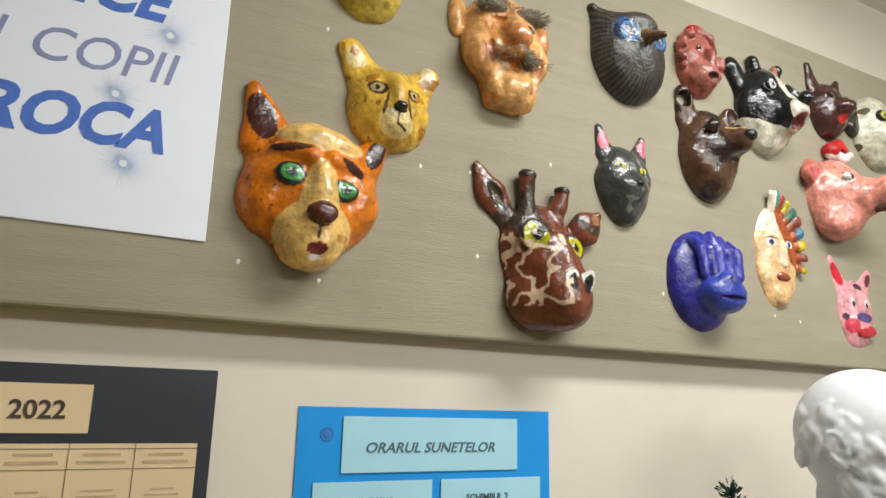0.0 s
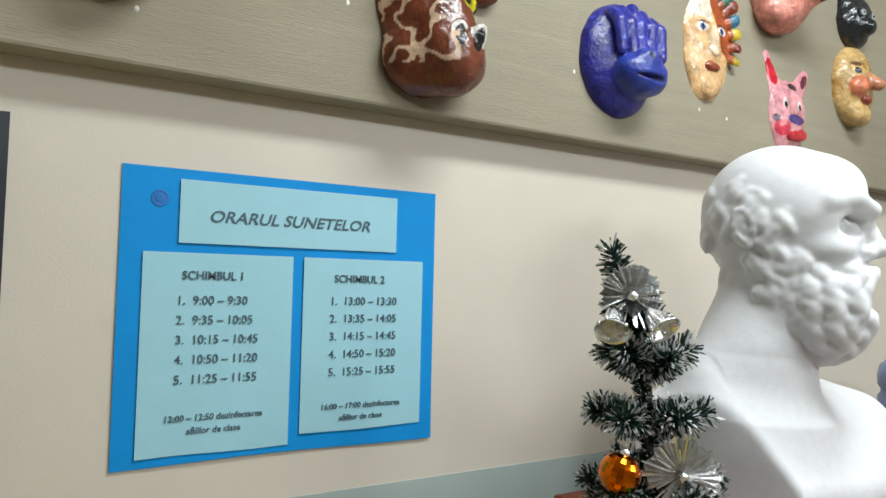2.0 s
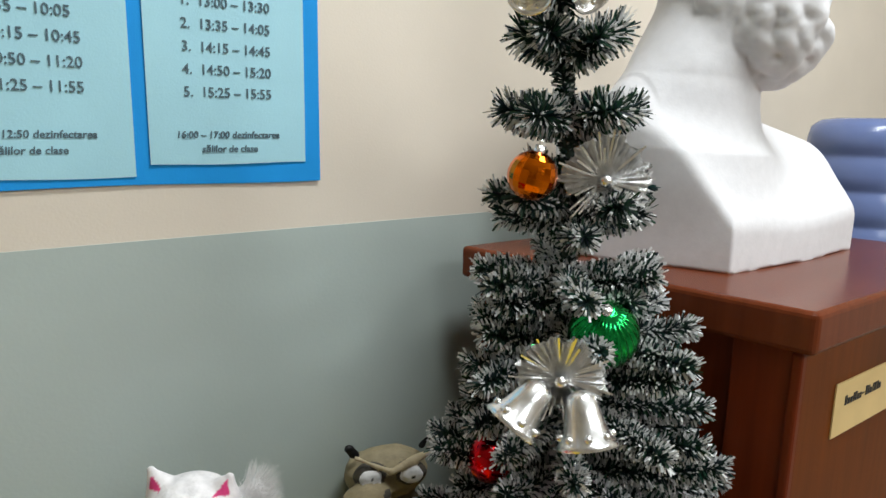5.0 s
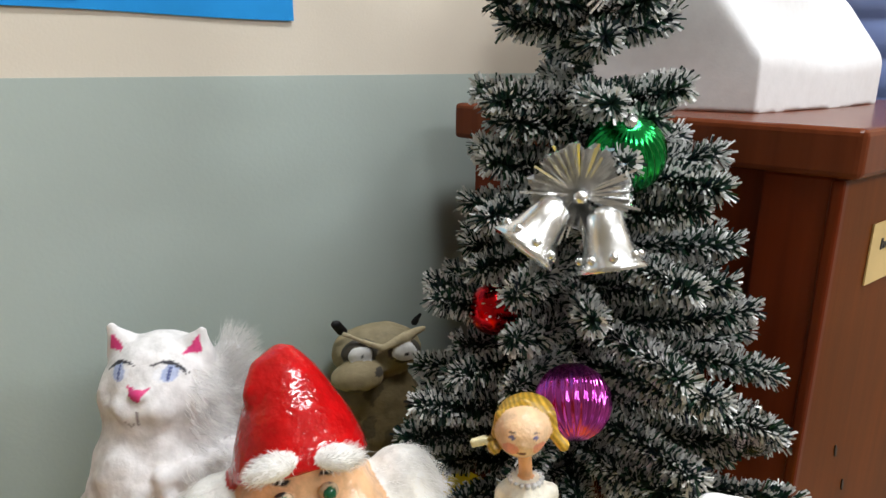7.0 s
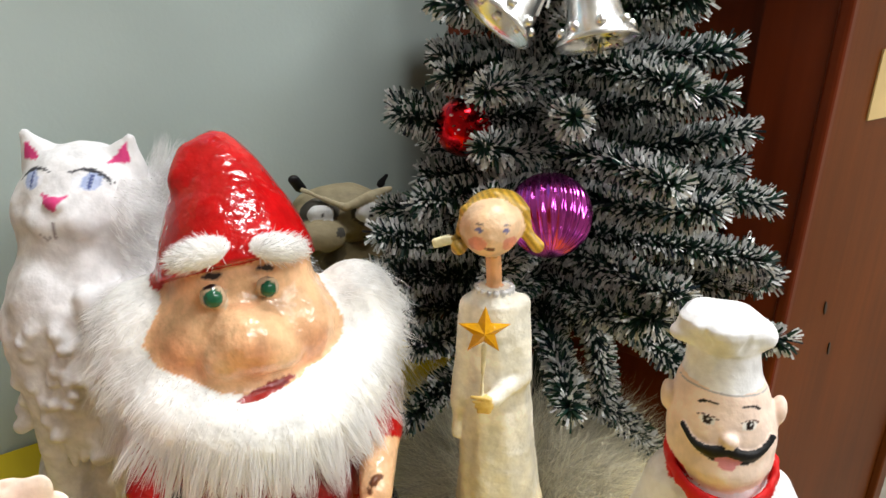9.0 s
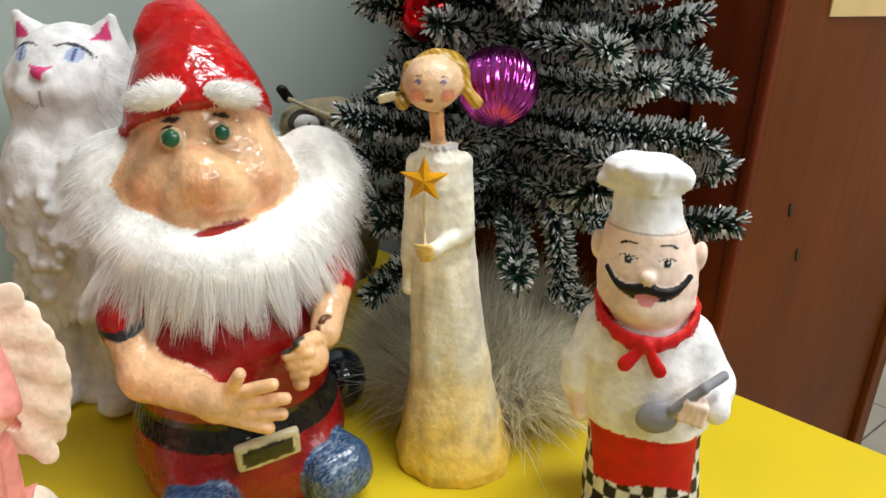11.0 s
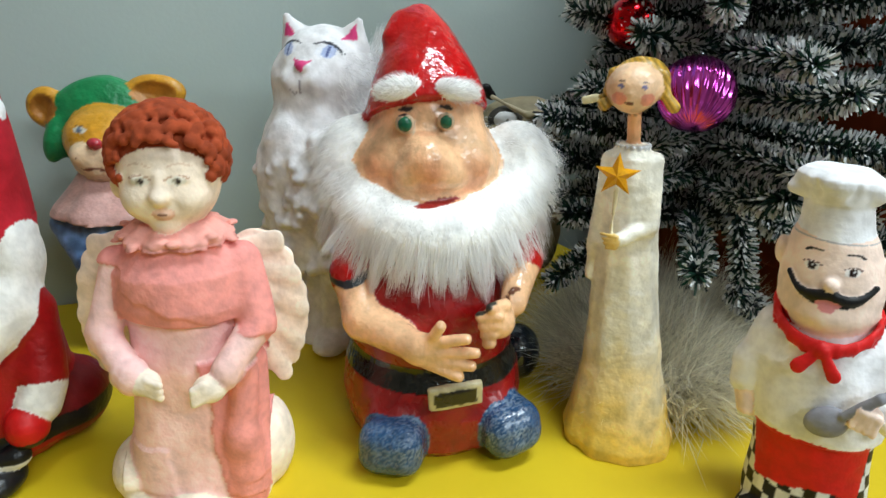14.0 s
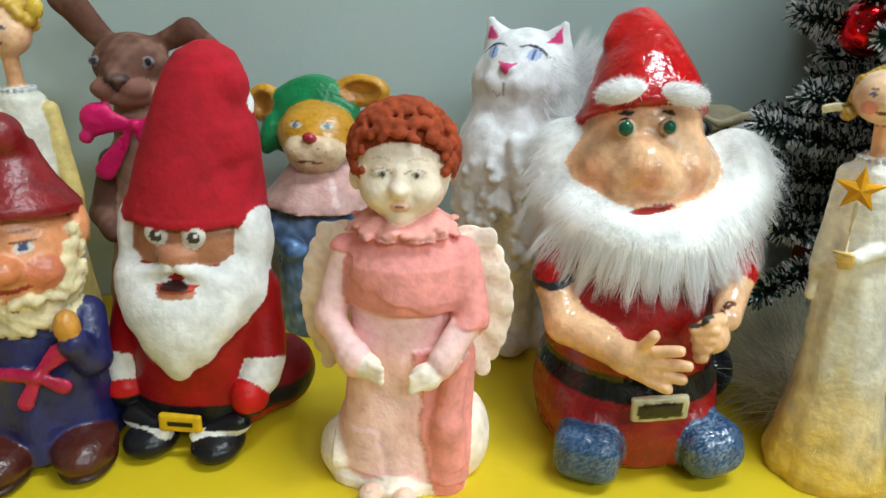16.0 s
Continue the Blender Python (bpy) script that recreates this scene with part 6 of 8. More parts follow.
# gnome in a red cloth hat
def cloth_gnome():
    red, skin, white = hue(150, 14, 18), hue(168, 112, 80), hue(228, 226, 222)
    cloth = hue(176, 28, 42)
    s = [
        turned([(0.012, 0.066), (0.03, 0.084), (0.045, 0.088), (0.07, 0.084), (0.12, 0.08), (0.16, 0.074), (0.2, 0.06)], red, 0.4, k=0.004, squash=(1, 0.85)),
        ball((0.0, 0.01, 0.215), (0.066, 0.058, 0.056), skin, 0.35, k=0.006),
        ball((0.0, -0.046, 0.214), (0.02, 0.014, 0.011), hue(180, 122, 92), 0.3, k=0.008),
        turned([(0.0, 0.069), (0.012, 0.07), (0.05, 0.0625), (0.09, 0.0535), (0.12, 0.0455), (0.143, 0.0375), (0.158, 0.028), (0.168, 0.01)], cloth, 0.9, k=0.0, c=(-0.002, 0.012, 0.242), lean=(0.13, 0.05), squash=(1, 0.9)),
        ball((0.052, 0.006, 0.372), (0.011, 0.014, 0.017), cloth, 0.9, k=0.012),
        ball((0.055, 0.018, 0.352), (0.009, 0.011, 0.012), WHITE, 0.9, k=0.002),
        ball((0.05, 0.002, 0.315), (0.016, 0.02, 0.03), cloth, 0.9, k=0.02),
        limb((0.072, -0.006, 0.348), (0.03, -0.045, 0.34), 0.004, 0.002, cloth, 0.9, k=0.014, op="-"),
        limb((0.072, -0.015, 0.3), (0.03, -0.05, 0.285), 0.003, 0.002, cloth, 0.9, k=0.014, op="-"),
        turned([(0.0, 0.071), (0.007, 0.0715), (0.011, 0.069)], cloth, 0.9, k=0.002, c=(-0.001, 0.012, 0.2405), squash=(1, 0.9)),
        limb((-0.066, -0.008, 0.165), (-0.074, -0.03, 0.1), 0.022, 0.022, red, 0.4, k=0.008),
        limb((-0.075, -0.033, 0.092), (-0.076, -0.038, 0.078), 0.0215, 0.0215, white, 0.6, k=0.002),
        ball((-0.072, -0.048, 0.056), (0.019, 0.02, 0.021), hue(188, 22, 22), 0.4, k=0.003),
        limb((0.066, -0.008, 0.165), (0.075, -0.03, 0.105), 0.022, 0.022, red, 0.4, k=0.008),
        limb((0.076, -0.034, 0.097), (0.073, -0.042, 0.082), 0.021, 0.021, white, 0.6, k=0.002),
        ball((0.066, -0.058, 0.066), (0.019, 0.02, 0.021), hue(188, 22, 22), 0.4, k=0.003),
        ball((0.07, 0.02, 0.05), (0.04, 0.05, 0.04), hue(110, 12, 18), 0.4, k=0.01),
        ball((-0.038, -0.072, 0.016), (0.027, 0.031, 0.017), hue(26, 26, 28), 0.3, k=0.002),
        ball((0.034, -0.072, 0.016), (0.027, 0.031, 0.017), hue(26, 26, 28), 0.3, k=0.002),
        limb((-0.056, -0.066, 0.037), (-0.02, -0.078, 0.028), 0.0125, 0.009, white, 0.6, k=0.002),
        limb((0.016, -0.078, 0.028), (0.055, -0.066, 0.038), 0.009, 0.0125, white, 0.6, k=0.002),
        slab((0.002, -0.083, 0.045), (0.0225, 0.004, 0.0105), hue(220, 176, 30), 0.35, k=0.0, round=0.003),
    ]
    # beard
    for p, r in (((-0.062, 0.0, 0.215), (0.018, 0.03, 0.04)), ((0.062, 0.0, 0.215), (0.018, 0.03, 0.04)), ((-0.052, -0.024, 0.175), (0.026, 0.026, 0.034)), ((0.052, -0.024, 0.175), (0.026, 0.026, 0.034)), ((0.0, -0.045, 0.16), (0.05, 0.024, 0.032)), ((-0.036, -0.044, 0.162), (0.03, 0.02, 0.03)), ((0.036, -0.044, 0.162), (0.03, 0.02, 0.03)), ((0.0, -0.056, 0.146), (0.054, 0.022, 0.03)), ((0.0, -0.064, 0.126), (0.037, 0.017, 0.026)), ((0.0, -0.068, 0.109), (0.014, 0.012, 0.02))):
        s.append(ball(p, r, white, 0.75, k=0.012))
    s += [limb((-0.005, -0.057, 0.203), (-0.046, -0.042, 0.186), 0.005, 0.009, white, 0.75, k=0.009), limb((0.009, -0.057, 0.203), (0.048, -0.042, 0.186), 0.005, 0.009, white, 0.75, k=0.009)]
    s.append(ball((0.002, -0.068, 0.189), (0.015, 0.011, 0.0028), hue(46, 18, 16), 0.5, k=0.001, op="-"))
    s.append(ball((0.002, -0.0615, 0.1845), (0.017, 0.008, 0.003), hue(190, 66, 48), 0.3, k=0.002))
    s.append(ball((0.002, -0.0605, 0.179), (0.018, 0.007, 0.003), hue(190, 132, 104), 0.4, k=0.002))
    # googly eyes; the pale dot on each pupil is a painted-in glint
    for x in (-0.019, 0.019):
        s += [ball((x, -0.045, 0.234), (0.0118, 0.006, 0.0118), hue(206, 202, 196), 0.08, k=0.0005), spot((x + 0.002, -0.05, 0.2335), (0.0062, 0.02, 0.0062), hue(64, 60, 58), 0.08), spot((x + 0.004, -0.05, 0.2358), (0.0018, 0.02, 0.0018), hue(225, 225, 225), 0.08)]
    s.append(within(lambda p: np.maximum(np.abs(p[..., 2] - 0.046) - 0.0105, np.where(np.hypot(p[..., 0], p[..., 1]) > 0.062, np.where((np.abs(p[..., 0] - 0.002) < 0.0235) & (p[..., 1] < -0.0795), 1.0, -1.0), 1.0) * 0.01), BLACK, 0.35))
    s.append(within(lambda p: np.maximum(np.maximum(np.abs(p[..., 0] - 0.002) - 0.013, np.abs(p[..., 2] - 0.045) - 0.0028), p[..., 1] + 0.083), BLACK, 0.4))
    return sculpt(s, 0.0019, 0.0009, 80, 15)


model("gnome_figure", cloth_gnome(), MATT, pose(0.287, 0.80, TABLE, 0, 0, -17), "white-bearded gnome in a tall red cloth hat and red coat", "figurine")


# white cat
def cat():
    w, pk = hue(236, 234, 236), hue(222, 70, 130)
    s = [
        ball((0.0, 0.0, 0.365), (0.06, 0.052, 0.046), w, 0.75, k=0.006),
        ball((0.0, -0.028, 0.352), (0.04, 0.032, 0.032), w, 0.75, k=0.016),
        ball((-0.014, -0.05, 0.347), (0.02, 0.015, 0.015), w, 0.75, k=0.008),
        ball((0.014, -0.05, 0.347), (0.02, 0.015, 0.015), w, 0.75, k=0.008),
        ball((0, -0.046, 0.333), (0.016, 0.012, 0.011), w, 0.75, k=0.008),
        ball((-0.036, -0.018, 0.345), (0.028, 0.03, 0.028), w, 0.75, k=0.012),
        ball((0.036, -0.018, 0.345), (0.028, 0.03, 0.028), w, 0.75, k=0.012),
        limb((-0.04, 0.0, 0.395), (-0.05, -0.004, 0.416), 0.024, 0.006, w, 0.75, k=0.006, squash=(1, 0.6, 1)),
        limb((0.04, 0.0, 0.395), (0.05, -0.004, 0.416), 0.024, 0.006, w, 0.75, k=0.006, squash=(1, 0.6, 1)),
        turned([(0.0, 0.088), (0.012, 0.086), (0.05, 0.07), (0.1, 0.06), (0.16, 0.06), (0.22, 0.07), (0.29, 0.066), (0.34, 0.05)], w, 0.75, k=0.01, c=(0.004, 0.015, 0), squash=(0.94, 0.95)),
        ball((-0.008, -0.022, 0.262), (0.068, 0.056, 0.07), w, 0.75, k=0.02),
        ball((0.0, -0.008, 0.312), (0.058, 0.05, 0.045), w, 0.75, k=0.02),
        limb((-0.035, -0.055, 0.2), (-0.035, -0.05, 0.02), 0.026, 0.018, w, 0.75, k=0.008),
        limb((0.035, -0.055, 0.2), (0.035, -0.05, 0.02), 0.026, 0.018, w, 0.75, k=0.008),
        ball((-0.036, -0.068, 0.014), (0.024, 0.034, 0.016), w, 0.75, k=0.006),
        ball((0.036, -0.068, 0.014), (0.024, 0.034, 0.016), w, 0.75, k=0.006),
        ball((-0.045, -0.05, 0.23), (0.028, 0.03, 0.05), w, 0.75, k=0.012),
        ball((-0.02, -0.066, 0.255), (0.03, 0.02, 0.05), w, 0.75, k=0.012),
        ball((-0.06, 0.01, 0.05), (0.035, 0.06, 0.05), w, 0.75, k=0.01),
        limb((0.05, 0.03, 0.3), (0.06, 0.04, 0.372), 0.028, 0.016, w, 0.75, k=0.012),
    ]
    rng0 = random.Random(8)
    for k in range(170):
        a, z = rng0.uniform(-3.1, 0.1), rng0.uniform(0.13, 0.285)
        r = 0.07
        s.append(limb((r * math.cos(a) * 0.95 + 0.01, r * math.sin(a) - 0.0, z), (r * math.cos(a) * 1.06 + 0.01, r * math.sin(a) * 1.12, z - 0.03), 0.012, 0.004, w, 0.75, k=0.004))
    for x in (-0.027, 0.027):
        s += [spot((x, -0.045, 0.385), (0.0145, 0.03, 0.0078), hue(240, 240, 246), 0.5), spot((x + 0.001, -0.045, 0.3845), (0.0078, 0.03, 0.0078), hue(172, 186, 222), 0.5), spot((x + 0.003, -0.045, 0.383), (0.0042, 0.03, 0.005), hue(186, 198, 230), 0.5), spot((x + 0.001, -0.045, 0.385), (0.0016, 0.03, 0.0068), hue(70, 84, 140), 0.5)]
        for j in range(25):
            u = j / 12 - 1
            o = u if x > 0 else -u
            s.append(spot((x + 0.0165 * u, -0.045, 0.3925 - 0.0056 * u * u - 0.0055 * o), (0.0019, 0.03, 0.0006 + 0.0008 * (1 - u * u)), hue(44, 44, 54), 0.5))
    for q in (-1, 1):
        s.append(within(lambda p, q=q: np.maximum(np.maximum(np.abs(p[..., 0] - q * (0.04 + 0.33 * (p[..., 2] - 0.39))) - (0.4145 - p[..., 2]) * 0.54, 0.3965 - p[..., 2]), p[..., 1] + 0.003), pk, 0.6))
    s.append(ball((0, -0.059, 0.368), (0.0105, 0.006, 0.007), w, 0.5, k=0.004))
    s.append(within(lambda p: np.maximum(np.maximum(np.abs(p[..., 0]) - 0.9 * (p[..., 2] - 0.3595), p[..., 2] - 0.374), p[..., 1] + 0.04), hue(222, 70, 130), 0.5))
    for j in range(9):
        u = j / 8
        s.append(spot((-0.013 * u, -0.055, 0.345 - 0.01 * math.sin(u * 3.0)), (0.0016, 0.02, 0.0011), hue(176, 170, 174), 0.6))
    for k in range(70):
        a, z = rng0.uniform(-3.0, -0.3), rng0.uniform(0.13, 0.27)
        s.append(limb((0.072 * math.cos(a) + 0.006, 0.07 * math.sin(a), z), (0.086 * math.cos(a) + 0.006 + rng0.uniform(-0.014, 0.014), 0.086 * math.sin(a), z - 0.016), 0.014, 0.008, w, 0.75, k=0.004))
    s.append(spot((0, -0.06, 0.345), (0.0012, 0.02, 0.009), hue(150, 140, 146), 0.6))
    made = sculpt(s, 0.0026, 0.0018, 110, 17)
    rng = np.random.RandomState(9)
    roots, nrm = shell(made, rng, 1900, lambda p: (p[:, 0] > 0.05) & (p[:, 1] > 0.015) & (p[:, 2] > 0.29))
    tuft = strands(roots, nrm * 0.5 + np.array([0.35, 0, 0.5]), 0.034, 0.0006, (0.99, 0.985, 0.98), rng, -0.05, 0.3, 0.9, nrm, 60)
    roots, nrm = shell(made, rng, 2600, lambda p: (p[:, 0] > 0.044) & (p[:, 2] > 0.24) & (p[:, 2] < 0.385) & (p[:, 1] < 0.05))
    ruff = strands(roots, nrm * 0.35 + np.array([0.3, 0, -0.35]), 0.016, 0.0006, (0.99, 0.985, 0.98), rng, 0.0, 0.18, 0.9, nrm, 120)
    return made, (tuft, ruff)


made, hair = cat()
model("cat_figure", made, MATT, pose(0.683, 0.958, TABLE, 0, 0, -42) @ Matrix.Diagonal((1, 1, 1.015, 1)), "white papier-mache cat with pink ears and blue painted eyes", "figurine", hair)


# mouse in a green hat
def mouse():
    ochre, green, muz = hue(206, 148, 40), hue(20, 128, 74), hue(226, 196, 160)
    blue = hue(92, 128, 176)
    s = [
        ball((0, 0, 0.29), (0.05, 0.044, 0.046), ochre, 0.3, k=0.006),
        ball((0.004, -0.026, 0.272), (0.038, 0.032, 0.03), muz, 0.3, k=0.01),
        ball((-0.012, -0.044, 0.28), (0.017, 0.014, 0.015), muz, 0.3, k=0.005),
        ball((0.018, -0.044, 0.28), (0.017, 0.014, 0.015), muz, 0.3, k=0.005),
        ball((0.004, -0.053, 0.298), (0.0085, 0.007, 0.007), hue(176, 50, 60), 0.25, k=0.002),
        ball((-0.074, 0.02, 0.326), (0.024, 0.011, 0.028), ochre, 0.35, k=0.004),
        ball((-0.076, 0.008, 0.327), (0.015, 0.009, 0.018), hue(160, 104, 36), 0.4, k=0.003, op="-"),
        ball((0.052, 0.022, 0.35), (0.036, 0.012, 0.023), ochre, 0.35, k=0.004),
        ball((0.053, 0.01, 0.35), (0.025, 0.009, 0.0145), hue(176, 116, 34), 0.4, k=0.003, op="-"),
        ball((-0.014, 0.02, 0.306), (0.066, 0.022, 0.06), green, 0.35, k=0.002, rot=(0, -30, 0)),
        ball((-0.012, 0.034, 0.318), (0.05, 0.034, 0.05), green, 0.35, k=0.006),
        ball((-0.066, 0.008, 0.284), (0.013, 0.014, 0.03), green, 0.35, k=0.01, rot=(0, 14, 0)),
        turned([(0.195, 0.074), (0.205, 0.07), (0.23, 0.05), (0.25, 0.036)], hue(204, 160, 152), 0.35, k=0.002, ripple=0.04, folds=7),
        turned([(0.0, 0.062), (0.05, 0.06), (0.12, 0.058), (0.18, 0.06), (0.21, 0.05)], blue, 0.3, k=0.006),
        ball((0.062, -0.022, 0.178), (0.023, 0.02, 0.018), hue(186, 22, 40), 0.15, k=0.002),
        limb((0.05, 0.01, 0.186), (0.09, 0.0, 0.168), 0.012, 0.01, hue(130, 138, 150), 0.3, k=0.004),
        limb((-0.055, -0.02, 0.18), (-0.02, -0.06, 0.14), 0.02, 0.016, hue(150, 160, 180), 0.3, k=0.006),
        limb((0.055, -0.02, 0.18), (0.025, -0.06, 0.14), 0.02, 0.016, hue(96, 122, 186), 0.3, k=0.006),
    ]
    for x in (-0.02, 0.02):
        s += [spot((x + 0.002, -0.04, 0.31), (0.0085, 0.02, 0.0042), hue(206, 204, 190), 0.3), spot((x + 0.002, -0.04, 0.31), (0.0035, 0.02, 0.0036), hue(104, 122, 140), 0.3), spot((x + 0.002, -0.04, 0.3145), (0.0085, 0.02, 0.001), hue(130, 84, 30), 0.3)]
    s.append(limb((0.004, -0.062, 0.294), (0.004, -0.062, 0.272), 0.0012, 0.0012, hue(120, 64, 44), 0.4, k=0.004, op="-"))
    for x in (-0.012, 0.02):
        for k in range(5):
            s.append(spot((x + 0.005 * math.cos(k * 2.4), -0.056, 0.281 + 0.005 * math.sin(k * 2.4)), (0.0009, 0.01, 0.0009), hue(130, 84, 60), 0.4))
    s.append(spot((0.003, -0.055, 0.265), (0.02, 0.02, 0.0018), hue(110, 50, 40), 0.4))
    s.append(spot((0.004, -0.057, 0.2615), (0.0055, 0.02, 0.0035), hue(244, 226, 200), 0.4))

    def coat(p):
        n = wave(p, 160, 21)[..., None]
        return np.clip(np.array(blue) * (1 + 0.9 * n) + 0.12 * np.maximum(n, 0), 0.01, 0.9)
    s.append(within(lambda p: np.maximum(p[..., 2] - 0.192, -p[..., 2] - 1), coat, 0.3))
    return sculpt(s, 0.0026, 0.0009, 90, 22)


model("mouse_figure", mouse(), VARNISHED, pose(0.42, 1.02, TABLE, 0, 0, -18) @ Matrix.Diagonal((1.06, 1.06, 0.945, 1)), "varnished mouse figure with ochre ears, green hat, blue coat", "figurine")


# brown hare with a pink bow
def hare():
    br, lt, bow = hue(98, 62, 48), hue(158, 122, 104), hue(206, 28, 96)
    s = [
        ball((0, 0, 0.375), (0.044, 0.042, 0.04), br, 0.7, k=0.006),
        ball((0.0, -0.03, 0.362), (0.024, 0.024, 0.022), br, 0.7, k=0.014),
        ball((0.002, -0.028, 0.344), (0.034, 0.026, 0.02), hue(152, 108, 94), 0.7, k=0.01),
        ball((-0.016, -0.044, 0.35), (0.018, 0.014, 0.013), hue(132, 88, 74), 0.7, k=0.006),
        ball((0.016, -0.044, 0.35), (0.018, 0.014, 0.013), hue(132, 88, 74), 0.7, k=0.006),
        ball((0.0, -0.052, 0.363), (0.013, 0.008, 0.006), hue(50, 30, 28), 0.5, k=0.006),
        limb((0.0, -0.056, 0.362), (0.0, -0.056, 0.352), 0.007, 0.0025, hue(50, 30, 28), 0.5, k=0.003),
        limb((-0.03, 0.008, 0.4), (-0.072, 0.012, 0.455), 0.014, 0.021, br, 0.7, k=0.006, squash=(1, 0.6, 1)),
        limb((-0.072, 0.012, 0.455), (-0.085, 0.012, 0.50), 0.021, 0.007, br, 0.7, k=0.006, squash=(1, 0.6, 1)),
        limb((0.028, 0.008, 0.398), (0.07, 0.004, 0.418), 0.011, 0.015, br, 0.7, k=0.006, squash=(1, 0.6, 1)),
        limb((0.07, 0.004, 0.418), (0.105, 0.0, 0.398), 0.015, 0.007, br, 0.7, k=0.006, squash=(1, 0.6, 1)),
        limb((0, 0.0, 0.33), (0.0, 0.0, 0.25), 0.026, 0.034, lt, 0.75, k=0.01),
        turned([(0.0, 0.06), (0.06, 0.064), (0.14, 0.05), (0.2, 0.04), (0.27, 0.034)], lt, 0.75, k=0.01),
        limb((-0.035, -0.01, 0.25), (-0.05, -0.03, 0.18), 0.016, 0.014, br, 0.7, k=0.006),
        limb((-0.05, -0.03, 0.18), (-0.03, -0.05, 0.16), 0.014, 0.012, br, 0.7, k=0.006),
        # ribbon bow: knot, two pinched loops, two creased tails
        ball((0.012, -0.046, 0.304), (0.008, 0.009, 0.011), bow, 0.3, k=0.002),
        limb((0.008, -0.048, 0.305), (-0.03, -0.05, 0.312), 0.007, 0.021, bow, 0.3, k=0.003, squash=(1, 0.4, 1)),
        limb((-0.02, -0.05, 0.325), (-0.046, -0.05, 0.29), 0.008, 0.009, hue(220, 44, 112), 0.3, k=0.004, squash=(1, 0.6, 1)),
        limb((0.016, -0.048, 0.305), (0.054, -0.044, 0.31), 0.007, 0.022, bow, 0.3, k=0.003, squash=(1, 0.4, 1)),
        limb((0.006, -0.048, 0.3), (-0.03, -0.05, 0.246), 0.006, 0.014, hue(200, 24, 90), 0.3, k=0.002, squash=(1, 0.25, 1)),
        limb((0.014, -0.048, 0.3), (0.028, -0.048, 0.238), 0.006, 0.013, hue(200, 24, 90), 0.3, k=0.002, squash=(1, 0.25, 1)),
        limb((-0.036, -0.06, 0.32), (0.0, -0.058, 0.306), 0.002, 0.002, bow, 0.3, k=0.006, op="-"),
        limb((-0.034, -0.06, 0.302), (0.0, -0.058, 0.303), 0.002, 0.002, bow, 0.3, k=0.006, op="-"),
        limb((-0.024, -0.058, 0.242), (0.004, -0.056, 0.294), 0.002, 0.002, bow, 0.3, k=0.005, op="-"),
    ]
    for x in (-0.031, 0.031):
        s += [ball((x, -0.031, 0.382), (0.0075, 0.004, 0.0068), hue(136, 130, 134), 0.2, k=0.001), spot((x, -0.034, 0.382), (0.004, 0.01, 0.0045), hue(50, 46, 54), 0.2)]
    v, f, col = sculpt(s, 0.0028, 0.0016, 90, 25)
    # dry-brushed lighter fur
    fur = (col[:, 2] < col[:, 0]) & (col[:, 0] < 0.45)
    fur &= ~((col[:, 0] > 0.3) & (col[:, 1] < 0.06))
    worn = np.clip(wave(v, 150, 4) + 0.6 * wave(v, 45, 8) - 0.1, 0, 1)[:, None] * 0.4
    col[fur, :3] = (col[:, :3] * (1 - worn) + np.array(hue(176, 140, 122)) * worn)[fur]
    return v, f, col


model("hare_figure", hare(), MATT, pose(0.194, 1.04, TABLE, 0, 0, -8) @ Matrix.Diagonal((1.03, 1.03, 0.965, 1)), "brown hare figure with a bright pink ribbon bow", "figurine")


